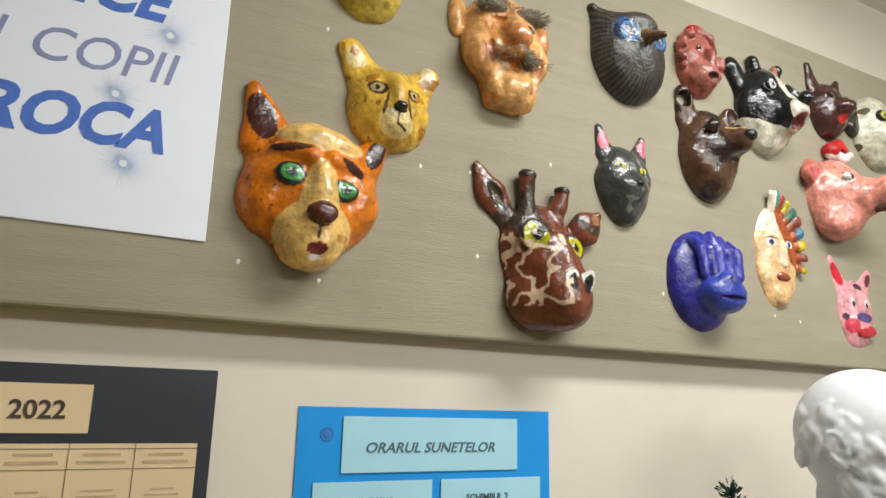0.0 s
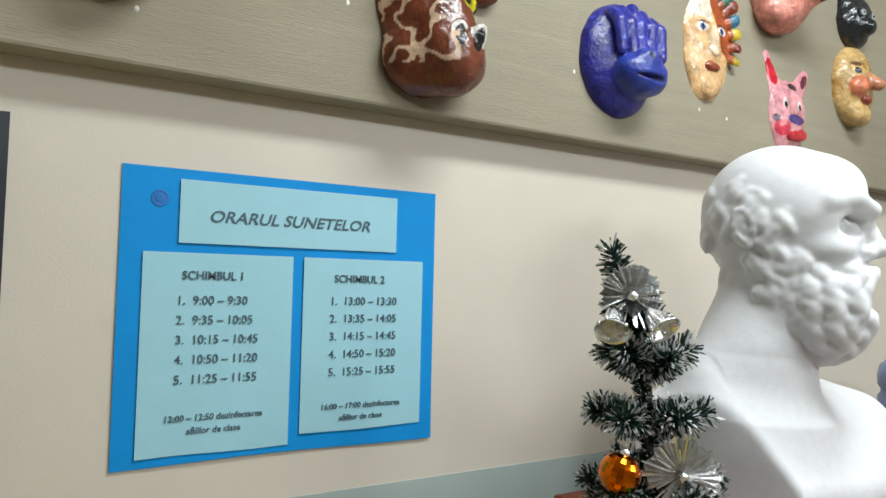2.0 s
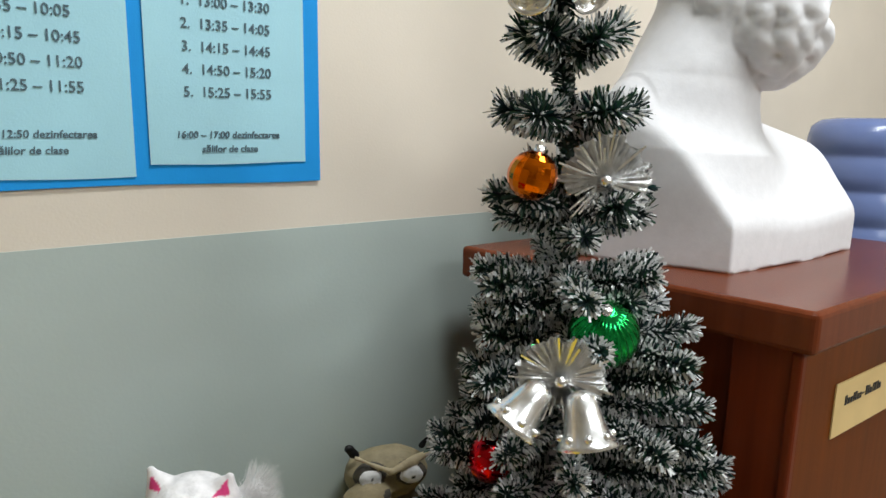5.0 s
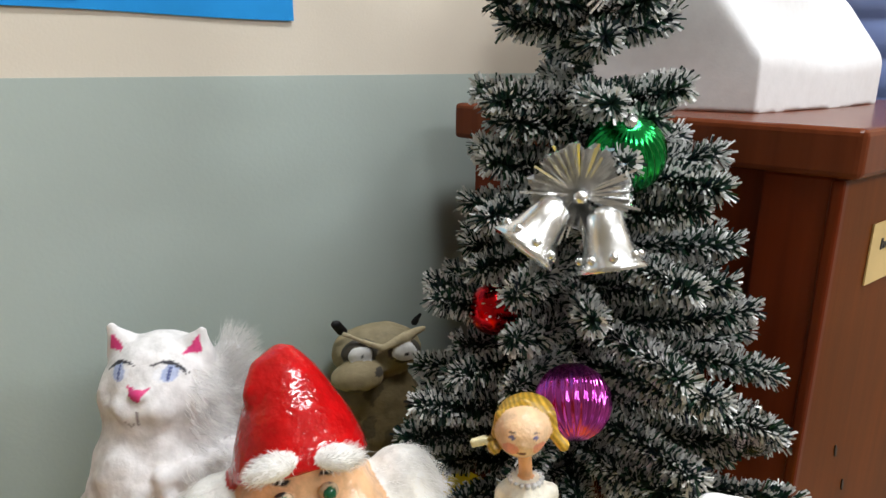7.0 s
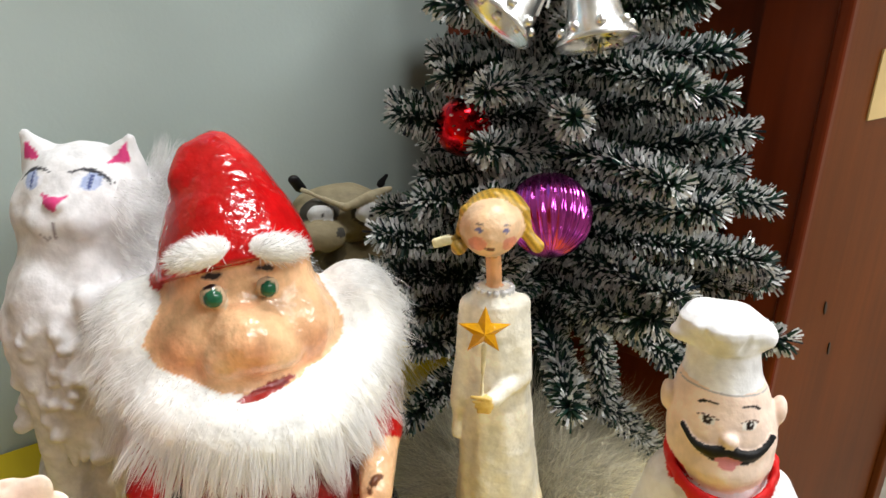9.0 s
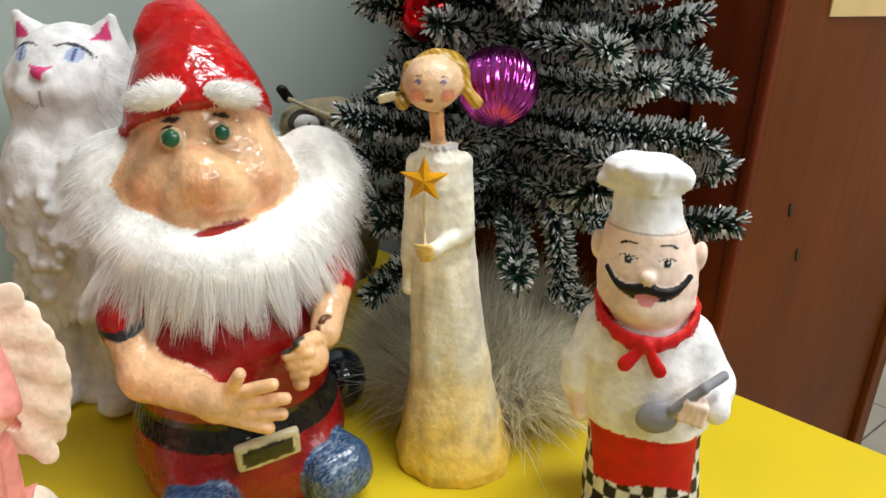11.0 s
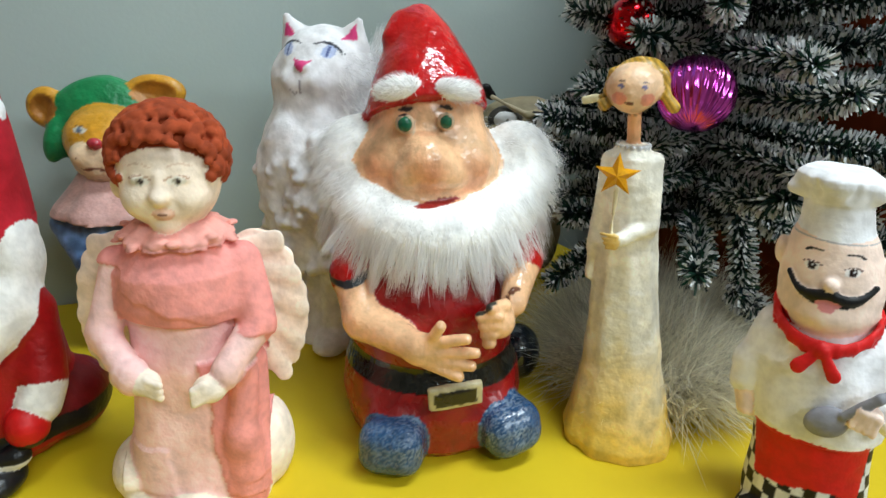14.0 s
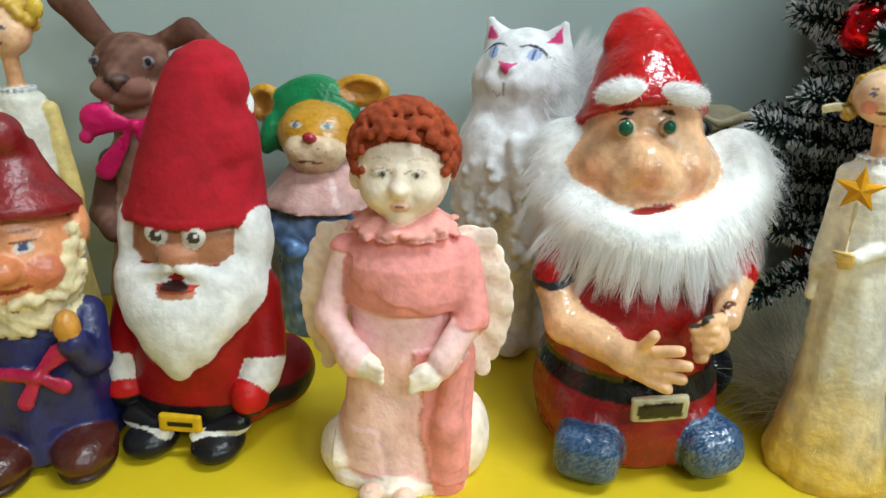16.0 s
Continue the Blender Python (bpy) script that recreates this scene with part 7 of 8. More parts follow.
# lady in white, further along the table
def lady():
    cream, gold = hue(226, 222, 206), hue(206, 166, 70)
    s = [
        turned([(0.0, 0.062), (0.03, 0.055), (0.12, 0.044), (0.22, 0.037), (0.31, 0.034), (0.34, 0.026), (0.35, 0.012)], cream, 0.5, k=0.004, squash=(1, 0.85)),
        limb((0, 0, 0.345), (0, -0.002, 0.39), 0.0085, 0.0078, hue(224, 168, 124), 0.4, k=0.003),
        ball((0, -0.003, 0.408), (0.026, 0.024, 0.027), hue(236, 188, 146), 0.35, k=0.003),
        limb((0.03, 0, 0.325), (0.042, -0.004, 0.23), 0.01, 0.011, hue(220, 196, 120), 0.5, k=0.003),
        limb((0.042, -0.004, 0.23), (0.046, -0.01, 0.18), 0.01, 0.009, hue(214, 180, 90), 0.5, k=0.003),
        limb((-0.03, 0, 0.325), (-0.042, -0.004, 0.23), 0.01, 0.011, hue(220, 196, 120), 0.5, k=0.003),
        ball((0.036, -0.004, 0.432), (0.008, 0.006, 0.012), hue(226, 190, 70), 0.25, k=0.002),
    ]
    rng = random.Random(2)
    for k in range(70):
        a, e = rng.uniform(0, 6.28), rng.uniform(-0.1, 1.5)
        p = (0.028 * math.cos(e) * math.cos(a), 0.025 * math.cos(e) * math.sin(a), 0.415 + 0.026 * math.sin(e))
        if p[1] < -0.008 and p[2] < 0.425:
            continue
        s.append(ball(p, 0.0065, gold, 0.4, k=0.002))
    for x in (-0.011, 0.009):
        s.append(spot((x, -0.025, 0.412), (0.004, 0.01, 0.0022), hue(70, 56, 60), 0.4))
    s.append(spot((-0.001, -0.027, 0.397), (0.008, 0.012, 0.0024), hue(140, 50, 44), 0.4))
    s.append(within(lambda p: p[..., 2] - 0.14 - 0.03 * wave(p, 60, 3), hue(218, 198, 120), 0.45))
    for k in range(16):
        a = 2 * math.pi * k / 16
        s.append(ball((0.0175 * math.cos(a), 0.0155 * math.sin(a), 0.348), 0.003, hue(205, 205, 205), 0.15, k=0.0005))
    return sculpt(s, 0.0024, 0.0007, 110, 28)


model("lady_figure", lady(), VARNISHED, pose(0.098, 0.93, TABLE, 0, 0, -8), "slim doll in a white gown with curly gold hair", "figurine")


# elf in a dark blue coat
def elf():
    hat, skin, coat, beard = hue(132, 24, 28), hue(218, 146, 100), hue(32, 36, 88), hue(222, 206, 164)
    boot, sash = hue(76, 32, 24), hue(178, 22, 66)
    s = [
        turned([(0.012, 0.07), (0.05, 0.068), (0.1, 0.06), (0.14, 0.052), (0.17, 0.04)], coat, 0.35, k=0.006, squash=(1, 0.85), ripple=0.04, folds=7),
        ball((0, 0, 0.225), (0.053, 0.048, 0.054), skin, 0.32, k=0.006),
        ball((0, -0.012, 0.2), (0.046, 0.038, 0.036), skin, 0.32, k=0.012),
        ball((0, -0.052, 0.218), (0.017, 0.016, 0.013), hue(210, 130, 86), 0.3, k=0.006),
        ball((-0.028, -0.036, 0.21), (0.018, 0.014, 0.016), hue(212, 122, 88), 0.3, k=0.01),
        ball((0.028, -0.036, 0.21), (0.018, 0.014, 0.016), hue(212, 122, 88), 0.3, k=0.01),
        turned([(0.0, 0.058), (0.008, 0.058), (0.03, 0.04), (0.05, 0.027), (0.066, 0.02)], hat, 0.35, k=0.003, c=(0, 0.006, 0.258), rot=(-8, 4, 0)),
        ball((0.004, 0.0, 0.33), (0.019, 0.019, 0.02), hat, 0.35, k=0.01),
        ball((0.055, 0.004, 0.242), (0.009, 0.012, 0.018), skin, 0.35, k=0.004),
        ball((-0.055, 0.004, 0.242), (0.009, 0.012, 0.018), skin, 0.35, k=0.004),
        limb((0.05, -0.006, 0.15), (0.056, -0.034, 0.115), 0.018, 0.018, coat, 0.35, k=0.006),
        limb((0.056, -0.036, 0.115), (0.048, -0.05, 0.14), 0.016, 0.014, coat, 0.35, k=0.006),
        ball((0.044, -0.05, 0.158), (0.012, 0.012, 0.017), hue(196, 138, 56), 0.35, k=0.003),
        limb((-0.05, -0.006, 0.15), (-0.056, -0.034, 0.11), 0.018, 0.018, coat, 0.35, k=0.006),
        ball((0.04, -0.05, 0.024), (0.03, 0.042, 0.022), boot, 0.3, k=0.004),
        ball((-0.036, -0.056, 0.024), (0.03, 0.042, 0.022), boot, 0.3, k=0.004),
        ball((0.04, -0.05, 0.009), (0.028, 0.04, 0.009), hue(46, 20, 22), 0.4, k=0.002),
        ball((-0.036, -0.056, 0.009), (0.028, 0.04, 0.009), hue(46, 20, 22), 0.4, k=0.002),
        limb((-0.054, -0.036, 0.112), (0.012, -0.058, 0.112), 0.006, 0.006, sash, 0.35, k=0.002),
        limb((0.012, -0.058, 0.112), (0.034, -0.052, 0.132), 0.004, 0.01, sash, 0.35, k=0.002, squash=(1, 0.5, 1)),
        limb((0.012, -0.058, 0.112), (0.0, -0.062, 0.086), 0.004, 0.008, sash, 0.35, k=0.002, squash=(1, 0.5, 1)),
        limb((0.012, -0.058, 0.112), (0.034, -0.06, 0.1), 0.004, 0.008, sash, 0.35, k=0.002, squash=(1, 0.5, 1)),
    ]
    rng = random.Random(12)
    for k in range(420):
        a = rng.uniform(-3.1, 0.0)
        z = rng.uniform(0.15, 0.245)
        r = 0.05 if z > 0.18 else 0.044
        x, y = r * math.cos(a) * 1.06, r * math.sin(a)
        if z > 0.188 and abs(x) < 0.04 + 0.18 * (z - 0.188):
            continue
        s.append(ball((x, y, z), rng.uniform(0.0036, 0.006), beard, 0.7, k=0.002))
    for x in (-0.019, 0.019):
        s += [spot((x, -0.045, 0.236), (0.0095, 0.02, 0.0042), hue(206, 196, 186), 0.4), spot((x, -0.045, 0.2365), (0.0045, 0.02, 0.0038), hue(60, 70, 110), 0.4), spot((x, -0.045, 0.2415), (0.0105, 0.02, 0.0011), hue(90, 54, 40), 0.4), spot((x, -0.045, 0.2505), (0.011, 0.02, 0.0014), hue(176, 110, 70), 0.4)]
    for j in range(11):
        u = j / 5 - 1
        s.append(spot((0.02 * u, -0.05, 0.1965 + 0.0045 * u * u), (0.0028, 0.02, 0.0028 - 0.0012 * abs(u)), hue(150, 40, 36), 0.4))
    return sculpt(s, 0.0023, 0.0008, 90, 31)


model("elf_figure", elf(), VARNISHED, pose(0.129, 0.775, TABLE, 0, 0, 2), "varnished elf with red hat, curly cream beard and dark blue coat", "figurine")


# owl-like creature behind the tree
def creature():
    g, d = hue(150, 138, 110), hue(78, 74, 68)
    s = [
        turned([(0.0, 0.06), (0.05, 0.07), (0.12, 0.072), (0.19, 0.06), (0.23, 0.045)], hue(112, 98, 70), 0.6, k=0.01),
        ball((0, 0, 0.272), (0.064, 0.058, 0.05), g, 0.6, k=0.012),
        ball((-0.036, -0.066, 0.252), (0.036, 0.036, 0.028), hue(156, 142, 112), 0.6, k=0.01),
        ball((-0.028, -0.044, 0.287), (0.026, 0.02, 0.024), d, 0.6, k=0.004),
        ball((0.03, -0.044, 0.283), (0.026, 0.02, 0.024), d, 0.6, k=0.004),
        limb((-0.05, -0.052, 0.326), (0.0, -0.07, 0.298), 0.005, 0.0045, hue(190, 176, 146), 0.6, k=0.003),
        limb((0.06, -0.045, 0.318), (0.0, -0.07, 0.298), 0.007, 0.006, hue(176, 162, 132), 0.6, k=0.003),
        limb((-0.05, -0.03, 0.325), (-0.058, -0.036, 0.34), 0.009, 0.008, BLACK, 0.5, k=0.003),
        limb((0.055, -0.01, 0.32), (0.062, -0.014, 0.335), 0.008, 0.006, BLACK, 0.5, k=0.003),
    ]
    for x, z in ((-0.031, 0.288), (0.031, 0.283)):
        s += [ball((x, -0.063, z), (0.0175, 0.007, 0.0155), hue(226, 226, 226), 0.4, k=0.001), spot((x + 0.001, -0.067, z), (0.005, 0.004, 0.0055), BLACK, 0.4)]
    s.append(spot((-0.005, -0.085, 0.262), (0.01, 0.02, 0.008), d, 0.5))
    s.append(within(lambda p: 0.02 - wave(p, 70, 5) * 0.1 + np.where(p[..., 2] < 0.24, 0.0, 1.0), hue(84, 74, 54), 0.6))
    return sculpt(s, 0.003, 0.0028, 95, 35)


model("owl_figure", creature(), MATT, pose(1.045, 1.088, TABLE, 0, 0, -20) @ Matrix.Diagonal((1.15, 0.7, 0.925, 1)), "grey-brown owl figure with staring white eyes", "figurine")

# ---- painted masks on the panel ----
FRONT = 1.0965


def hang(name, shapes, x, z, label, seed, roll=0.0, res=0.0027, hair=(), lump=0.004, size=1.0, deep=1.0):
    made = sculpt(shapes, res, lump, 62, seed, flat_back=True)
    return model(name, made, MASK_PAINT, pose(x, FRONT, z, 0, roll, 0) @ Matrix.Diagonal((size, size * deep, size, 1)), label, "mask", hair, "masks on the panel"), made


def mottle(col, other, scale, seed, level=0.35, where=None):
    def test(p):
        d = level - wave(p, scale, seed)
        return np.maximum(d, where(p)) if where else d
    return within(test, other, 0.25)


def mask_eye(x, y, z, r, iris, rim=BLACK, tall=0.8):
    """A shallow painted eye: dark rim, coloured iris, pupil and a catchlight."""
    paint = [ball((x, y, z), (r * 1.2, r * 0.4, r * 1.2 * tall), rim, 0.3, k=0.004)]
    for dx, dz, q, c in ((0, 0, 0.96, iris), (0, 0, 0.6, tuple(0.6 * v for v in iris)), (0, 0, 0.42, BLACK), (-0.18, 0.2, 0.15, hue(230, 230, 225))):
        paint.append(spot((x + dx * r, y, z + dz * r), (q * r, r * 1.4, q * r * tall), c, 0.12))
    return paint


G = 0.22
# leopard
orange, tan_ = hue(216, 116, 22), hue(232, 186, 110)
s = [ball((0, 0, -0.01), (0.112, 0.062, 0.115), orange, G, k=0.02), ball((-0.07, 0, -0.03), (0.055, 0.045, 0.06), orange, G, k=0.02), ball((0.07, 0, -0.02), (0.05, 0.045, 0.06), orange, G, k=0.02),
     ball((0.0, -0.034, -0.09), (0.058, 0.046, 0.06), tan_, G, k=0.03), ball((0, -0.055, -0.03), (0.026, 0.03, 0.06), tan_, G, k=0.02), ball((0.0, -0.02, 0.07), (0.07, 0.045, 0.03), tan_, G, k=0.025),
     limb((-0.08, 0, 0.065), (-0.112, -0.01, 0.15), 0.05, 0.014, orange, G, k=0.015, squash=(1, 0.5, 1)), limb((0.08, 0, 0.045), (0.12, -0.01, 0.11), 0.042, 0.016, orange, G, k=0.015, squash=(1, 0.6, 1)),
     ball((0, -0.087, -0.062), (0.027, 0.014, 0.018), hue(78, 32, 20), 0.2, k=0.004), limb((-0.075, -0.04, 0.045), (-0.02, -0.062, 0.036), 0.008, 0.012, orange, G, k=0.012), limb((0.075, -0.04, 0.032), (0.02, -0.062, 0.034), 0.008, 0.012, orange, G, k=0.012)]
s += mask_eye(-0.049, -0.058, 0.0, 0.0195, hue(70, 150, 84), tall=0.8) + mask_eye(0.043, -0.058, -0.012, 0.0185, hue(70, 150, 84), tall=0.8)
s += [spot((-0.054, -0.06, 0.045), (0.034, 0.05, 0.0085), hue(66, 28, 16), 0.2, rot=(0, -8, 0)), spot((0.054, -0.06, 0.031), (0.026, 0.05, 0.009), hue(66, 28, 16), 0.2, rot=(0, 22, 0)),
      spot((0.0, -0.09, -0.088), (0.003, 0.03, 0.018), hue(90, 50, 26), 0.3), ball((0.0, -0.086, -0.122), (0.022, 0.016, 0.012), hue(110, 30, 30), 0.25, k=0.004, op="-"), spot((0.0, -0.083, -0.134), (0.021, 0.02, 0.007), hue(236, 226, 214), 0.3),
      spot((-0.098, -0.02, 0.1), (0.024, 0.03, 0.042), hue(70, 30, 22), 0.25, rot=(0, -20, 0)), spot((0.104, -0.02, 0.078), (0.017, 0.03, 0.032), hue(60, 28, 22), 0.25, rot=(0, 25, 0))]
s.append(mottle(orange, hue(96, 40, 10), 430, 3, 0.78, lambda p: np.where((np.abs(p[..., 0]) > 0.066) & (p[..., 2] < 0.06), -1.0, 1.0)))
s.append(mottle(tan_, hue(190, 140, 66), 70, 9, 0.12, lambda p: np.where((p[..., 2] < -0.088) & (p[..., 2] > -0.108) & (np.abs(p[..., 0]) < 0.06), -1.0, 1.0)))
hang("leopard_mask", s, 0.394, 2.418, "glossy orange leopard mask with green eyes", 51, 2, 0.003, size=1.07)
# cheetah cub
y_ = hue(216, 170, 66)
s = [ball((0, 0, -0.015), (0.08, 0.046, 0.082), y_, G, k=0.02), ball((0, -0.026, -0.045), (0.034, 0.026, 0.03), hue(224, 196, 132), G, k=0.022), ball((0.0, -0.035, 0.0), (0.022, 0.024, 0.045), y_, G, k=0.016),
     limb((-0.05, 0, 0.04), (-0.074, -0.006, 0.082), 0.038, 0.024, y_, G, k=0.016, squash=(1, 0.5, 1)), limb((0.05, 0, 0.035), (0.078, -0.006, 0.068), 0.034, 0.019, y_, G, k=0.016, squash=(1, 0.5, 1)), ball((0.0, -0.062, -0.026), (0.013, 0.009, 0.01), BLACK, 0.2, k=0.003)]
for x in (-0.036, 0.036):
    s += [spot((x, -0.045, 0.008), (0.018, 0.03, 0.013), hue(70, 50, 26), 0.25, rot=(0, 14 if x < 0 else -14, 0)), spot((x, -0.045, 0.008), (0.011, 0.03, 0.009), hue(190, 170, 120), 0.2), spot((x, -0.045, 0.009), (0.0045, 0.03, 0.0055), BLACK, 0.2), spot((x * 0.62, -0.05, -0.022), (0.003, 0.03, 0.022), hue(90, 62, 30), 0.3, rot=(0, 12 if x < 0 else -12, 0))]
    s.append(spot((x * 2.0, -0.02, 0.066), (0.016, 0.03, 0.02), hue(226, 200, 140), 0.3))
s += [spot((0.0, -0.06, -0.048), (0.0025, 0.03, 0.012), BLACK, 0.3), spot((0.008, -0.055, -0.06), (0.012, 0.03, 0.0025), BLACK, 0.3, rot=(0, 30, 0)), mottle(y_, hue(170, 112, 30), 130, 5, 0.5, lambda p: np.where(np.abs(p[..., 0]) > 0.03, -1.0, 1.0))]
hang("cheetah_mask", s, 0.537, 2.618, "glossy yellow cheetah cub mask", 52, size=1.1)
hang("yellow_mask", [ball((0, 0, 0), (0.075, 0.05, 0.085), hue(196, 168, 70), G, k=0.02), ball((0, -0.03, -0.02), (0.03, 0.03, 0.04), hue(206, 180, 84), G, k=0.02), mottle(y_, hue(150, 130, 50), 90, 6, 0.3)], 0.478, 2.862, "mottled olive-yellow mask near the panel's top edge", 53)
# old man
sk = hue(230, 168, 104)
s = [ball((0, 0, 0.02), (0.102, 0.07, 0.12), sk, G, k=0.02), slab((0.012, -0.012, -0.09), (0.056, 0.036, 0.05), sk, G, k=0.03, round=0.02), ball((0.0, -0.05, 0.02), (0.03, 0.045, 0.045), sk, G, k=0.02), ball((0, -0.085, 0.0), (0.032, 0.028, 0.026), hue(214, 138, 84), G, k=0.014), ball((-0.06, -0.04, -0.03), (0.045, 0.035, 0.045), sk, G, k=0.025), ball((0.06, -0.04, -0.03), (0.045, 0.035, 0.045), sk, G, k=0.025),
     ball((0.01, -0.042, -0.1), (0.055, 0.034, 0.034), hue(232, 176, 112), G, k=0.025), ball((-0.112, -0.004, 0.06), (0.022, 0.02, 0.05), sk, G, k=0.01), ball((0.112, -0.004, 0.06), (0.02, 0.02, 0.045), sk, G, k=0.01),
     ball((-0.045, -0.055, 0.075), (0.04, 0.02, 0.014), hue(120, 112, 96), 0.8, k=0.006), ball((0.05, -0.055, 0.075), (0.04, 0.02, 0.014), hue(120, 112, 96), 0.8, k=0.006),
     limb((-0.005, -0.09, -0.035), (-0.05, -0.065, -0.045), 0.014, 0.01, hue(132, 128, 116), 0.85, k=0.006), limb((0.005, -0.09, -0.035), (0.055, -0.065, -0.05), 0.014, 0.01, hue(132, 128, 116), 0.85, k=0.006), ball((0.01, -0.085, -0.062), (0.03, 0.012, 0.008), hue(110, 50, 34), 0.3, k=0.003, op="-")]
for x in (-0.045, 0.045):
    s.append(ball((x, -0.066, 0.046), (0.022, 0.014, 0.008), hue(40, 24, 16), 0.4, k=0.006, op="-"))
for x0, z0, x1, z1 in ((-0.085, 0.02, -0.07, -0.07), (-0.066, 0.0, -0.05, -0.085), (0.07, 0.0, 0.06, -0.08), (-0.035, -0.05, -0.03, -0.12), (0.05, -0.05, 0.045, -0.11), (-0.03, 0.1, 0.04, 0.104)):
    s.append(limb((x0, -0.072, z0), (x1, -0.068, z1), 0.006, 0.005, hue(190, 110, 58), 0.3, k=0.014, op="-"))
s.append(mottle(sk, hue(214, 140, 78), 40, 8, 0.3))
rng = np.random.RandomState(14)
ob, made = hang("old_man_mask", s, 0.794, 2.797, "glossy orange old man mask with grey hair moustache and eyebrows", 54, size=0.98)
grey = lambda p: ((np.abs(p[:, 2] - 0.08) < 0.02) & (p[:, 1] < -0.045)) | ((np.abs(p[:, 2] + 0.042) < 0.016) & (p[:, 1] < -0.07))
roots, nrm = shell(made, rng, 900, grey)
d = nrm * 0.5
d[:, 0] += np.sign(roots[:, 0]) * 1.0
d[:, 2] += np.where(roots[:, 2] > 0, 0.6, -0.3)
bpy.data.objects.remove(ob)
hang("old_man_mask", s, 0.794, 2.797, "glossy orange old man mask with grey hair moustache and eyebrows", 54, size=0.98, hair=(strands(roots, d, 0.02, 0.0014, hue(146, 138, 122), rng, 0.1, 0.3),))
# black bird
bk = hue(38, 34, 30)
s = [ball((0, 0, -0.01), (0.105, 0.075, 0.115), bk, 0.4, k=0.02), limb((-0.06, 0, 0.05), (-0.1, -0.005, 0.09), 0.045, 0.014, bk, 0.4, k=0.03), limb((0.06, 0, 0.05), (0.09, -0.005, 0.08), 0.04, 0.014, bk, 0.4, k=0.03), limb((0.0, -0.06, 0.02), (0.0, -0.125, -0.005), 0.018, 0.006, hue(140, 100, 50), 0.3, k=0.006), ball((0, -0.05, 0.055), (0.05, 0.03, 0.03), bk, 0.4, k=0.02)]
for x in (-0.042, 0.042):
    s.append(ball((x, -0.056, 0.022), (0.034, 0.014, 0.034), hue(30, 96, 168), 0.15, k=0.003))
    for q, c in ((0.029, hue(14, 40, 84)), (0.025, hue(60, 140, 210)), (0.017, hue(24, 70, 130)), (0.009, BLACK)):
        s.append(spot((x, -0.06, 0.022), (q, 0.04, q), c, 0.1))
s.append(within(lambda p: 0.55 - np.abs(np.sin(28 * np.arctan2(p[..., 0], p[..., 2]))) + np.where(p[..., 2] > 0.06, 0.2, 0.25), hue(74, 66, 54), 0.4))
hang("bird_mask", s, 1.163, 2.895, "dark feathered bird mask with bright blue eyes", 55, lump=0.0022, size=1.05)
# monkey
m_ = hue(162, 84, 72)
s = [ball((0, 0, 0), (0.07, 0.05, 0.095), m_, 0.35, k=0.015), ball((0, -0.03, -0.035), (0.045, 0.036, 0.04), hue(176, 104, 92), 0.3, k=0.015), ball((0, -0.05, 0.0), (0.014, 0.02, 0.03), m_, 0.3, k=0.01), ball((0.01, -0.062, -0.05), (0.026, 0.012, 0.009), hue(80, 28, 26), 0.4, k=0.004, op="-"), ball((0.0, -0.01, 0.1), (0.03, 0.02, 0.018), hue(190, 24, 28), 0.3, k=0.006)]
gg = random.Random(6)
for k in range(60):
    a = gg.uniform(-0.3, 3.44)
    s.append(ball((0.066 * math.cos(a), -0.01 - 0.02 * gg.random(), 0.088 * math.sin(a)), gg.uniform(0.008, 0.014), m_, 0.4, k=0.004))
for x in (-0.026, 0.026):
    s += mask_eye(x, -0.045, 0.028, 0.0095, hue(120, 70, 50))
hang("monkey_mask", s, 1.402, 2.93, "red-brown curly monkey mask with a red bow", 56)
# grey cat
gr = hue(64, 66, 64)
s = [ball((0, 0, -0.02), (0.07, 0.045, 0.085), gr, G, k=0.015), ball((0, -0.032, -0.035), (0.034, 0.026, 0.028), gr, G, k=0.014), limb((-0.045, 0, 0.045), (-0.058, -0.004, 0.098), 0.026, 0.008, gr, G, k=0.01, squash=(1, 0.6, 1)), limb((0.045, 0, 0.045), (0.058, -0.004, 0.09), 0.026, 0.008, gr, G, k=0.01, squash=(1, 0.6, 1)), ball((0, -0.056, -0.028), (0.01, 0.007, 0.007), BLACK, 0.2, k=0.003)]
for x in (-0.03, 0.03):
    s += [spot((x, -0.04, 0.008), (0.018, 0.03, 0.011), BLACK, 0.2, rot=(0, -15 if x > 0 else 15, 0)), spot((x, -0.04, 0.008), (0.014, 0.03, 0.008), hue(186, 178, 60), 0.15, rot=(0, -15 if x > 0 else 15, 0)), spot((x, -0.04, 0.008), (0.003, 0.03, 0.007), BLACK, 0.1), spot((x * 1.75, -0.015, 0.07), (0.013, 0.03, 0.022), hue(220, 110, 130), 0.3)]
s.append(mottle(gr, hue(110, 112, 108), 90, 7, 0.5))
hang("cat_mask", s, 1.134, 2.574, "glossy grey cat mask with pink ears and yellow eyes", 57, size=1.13)
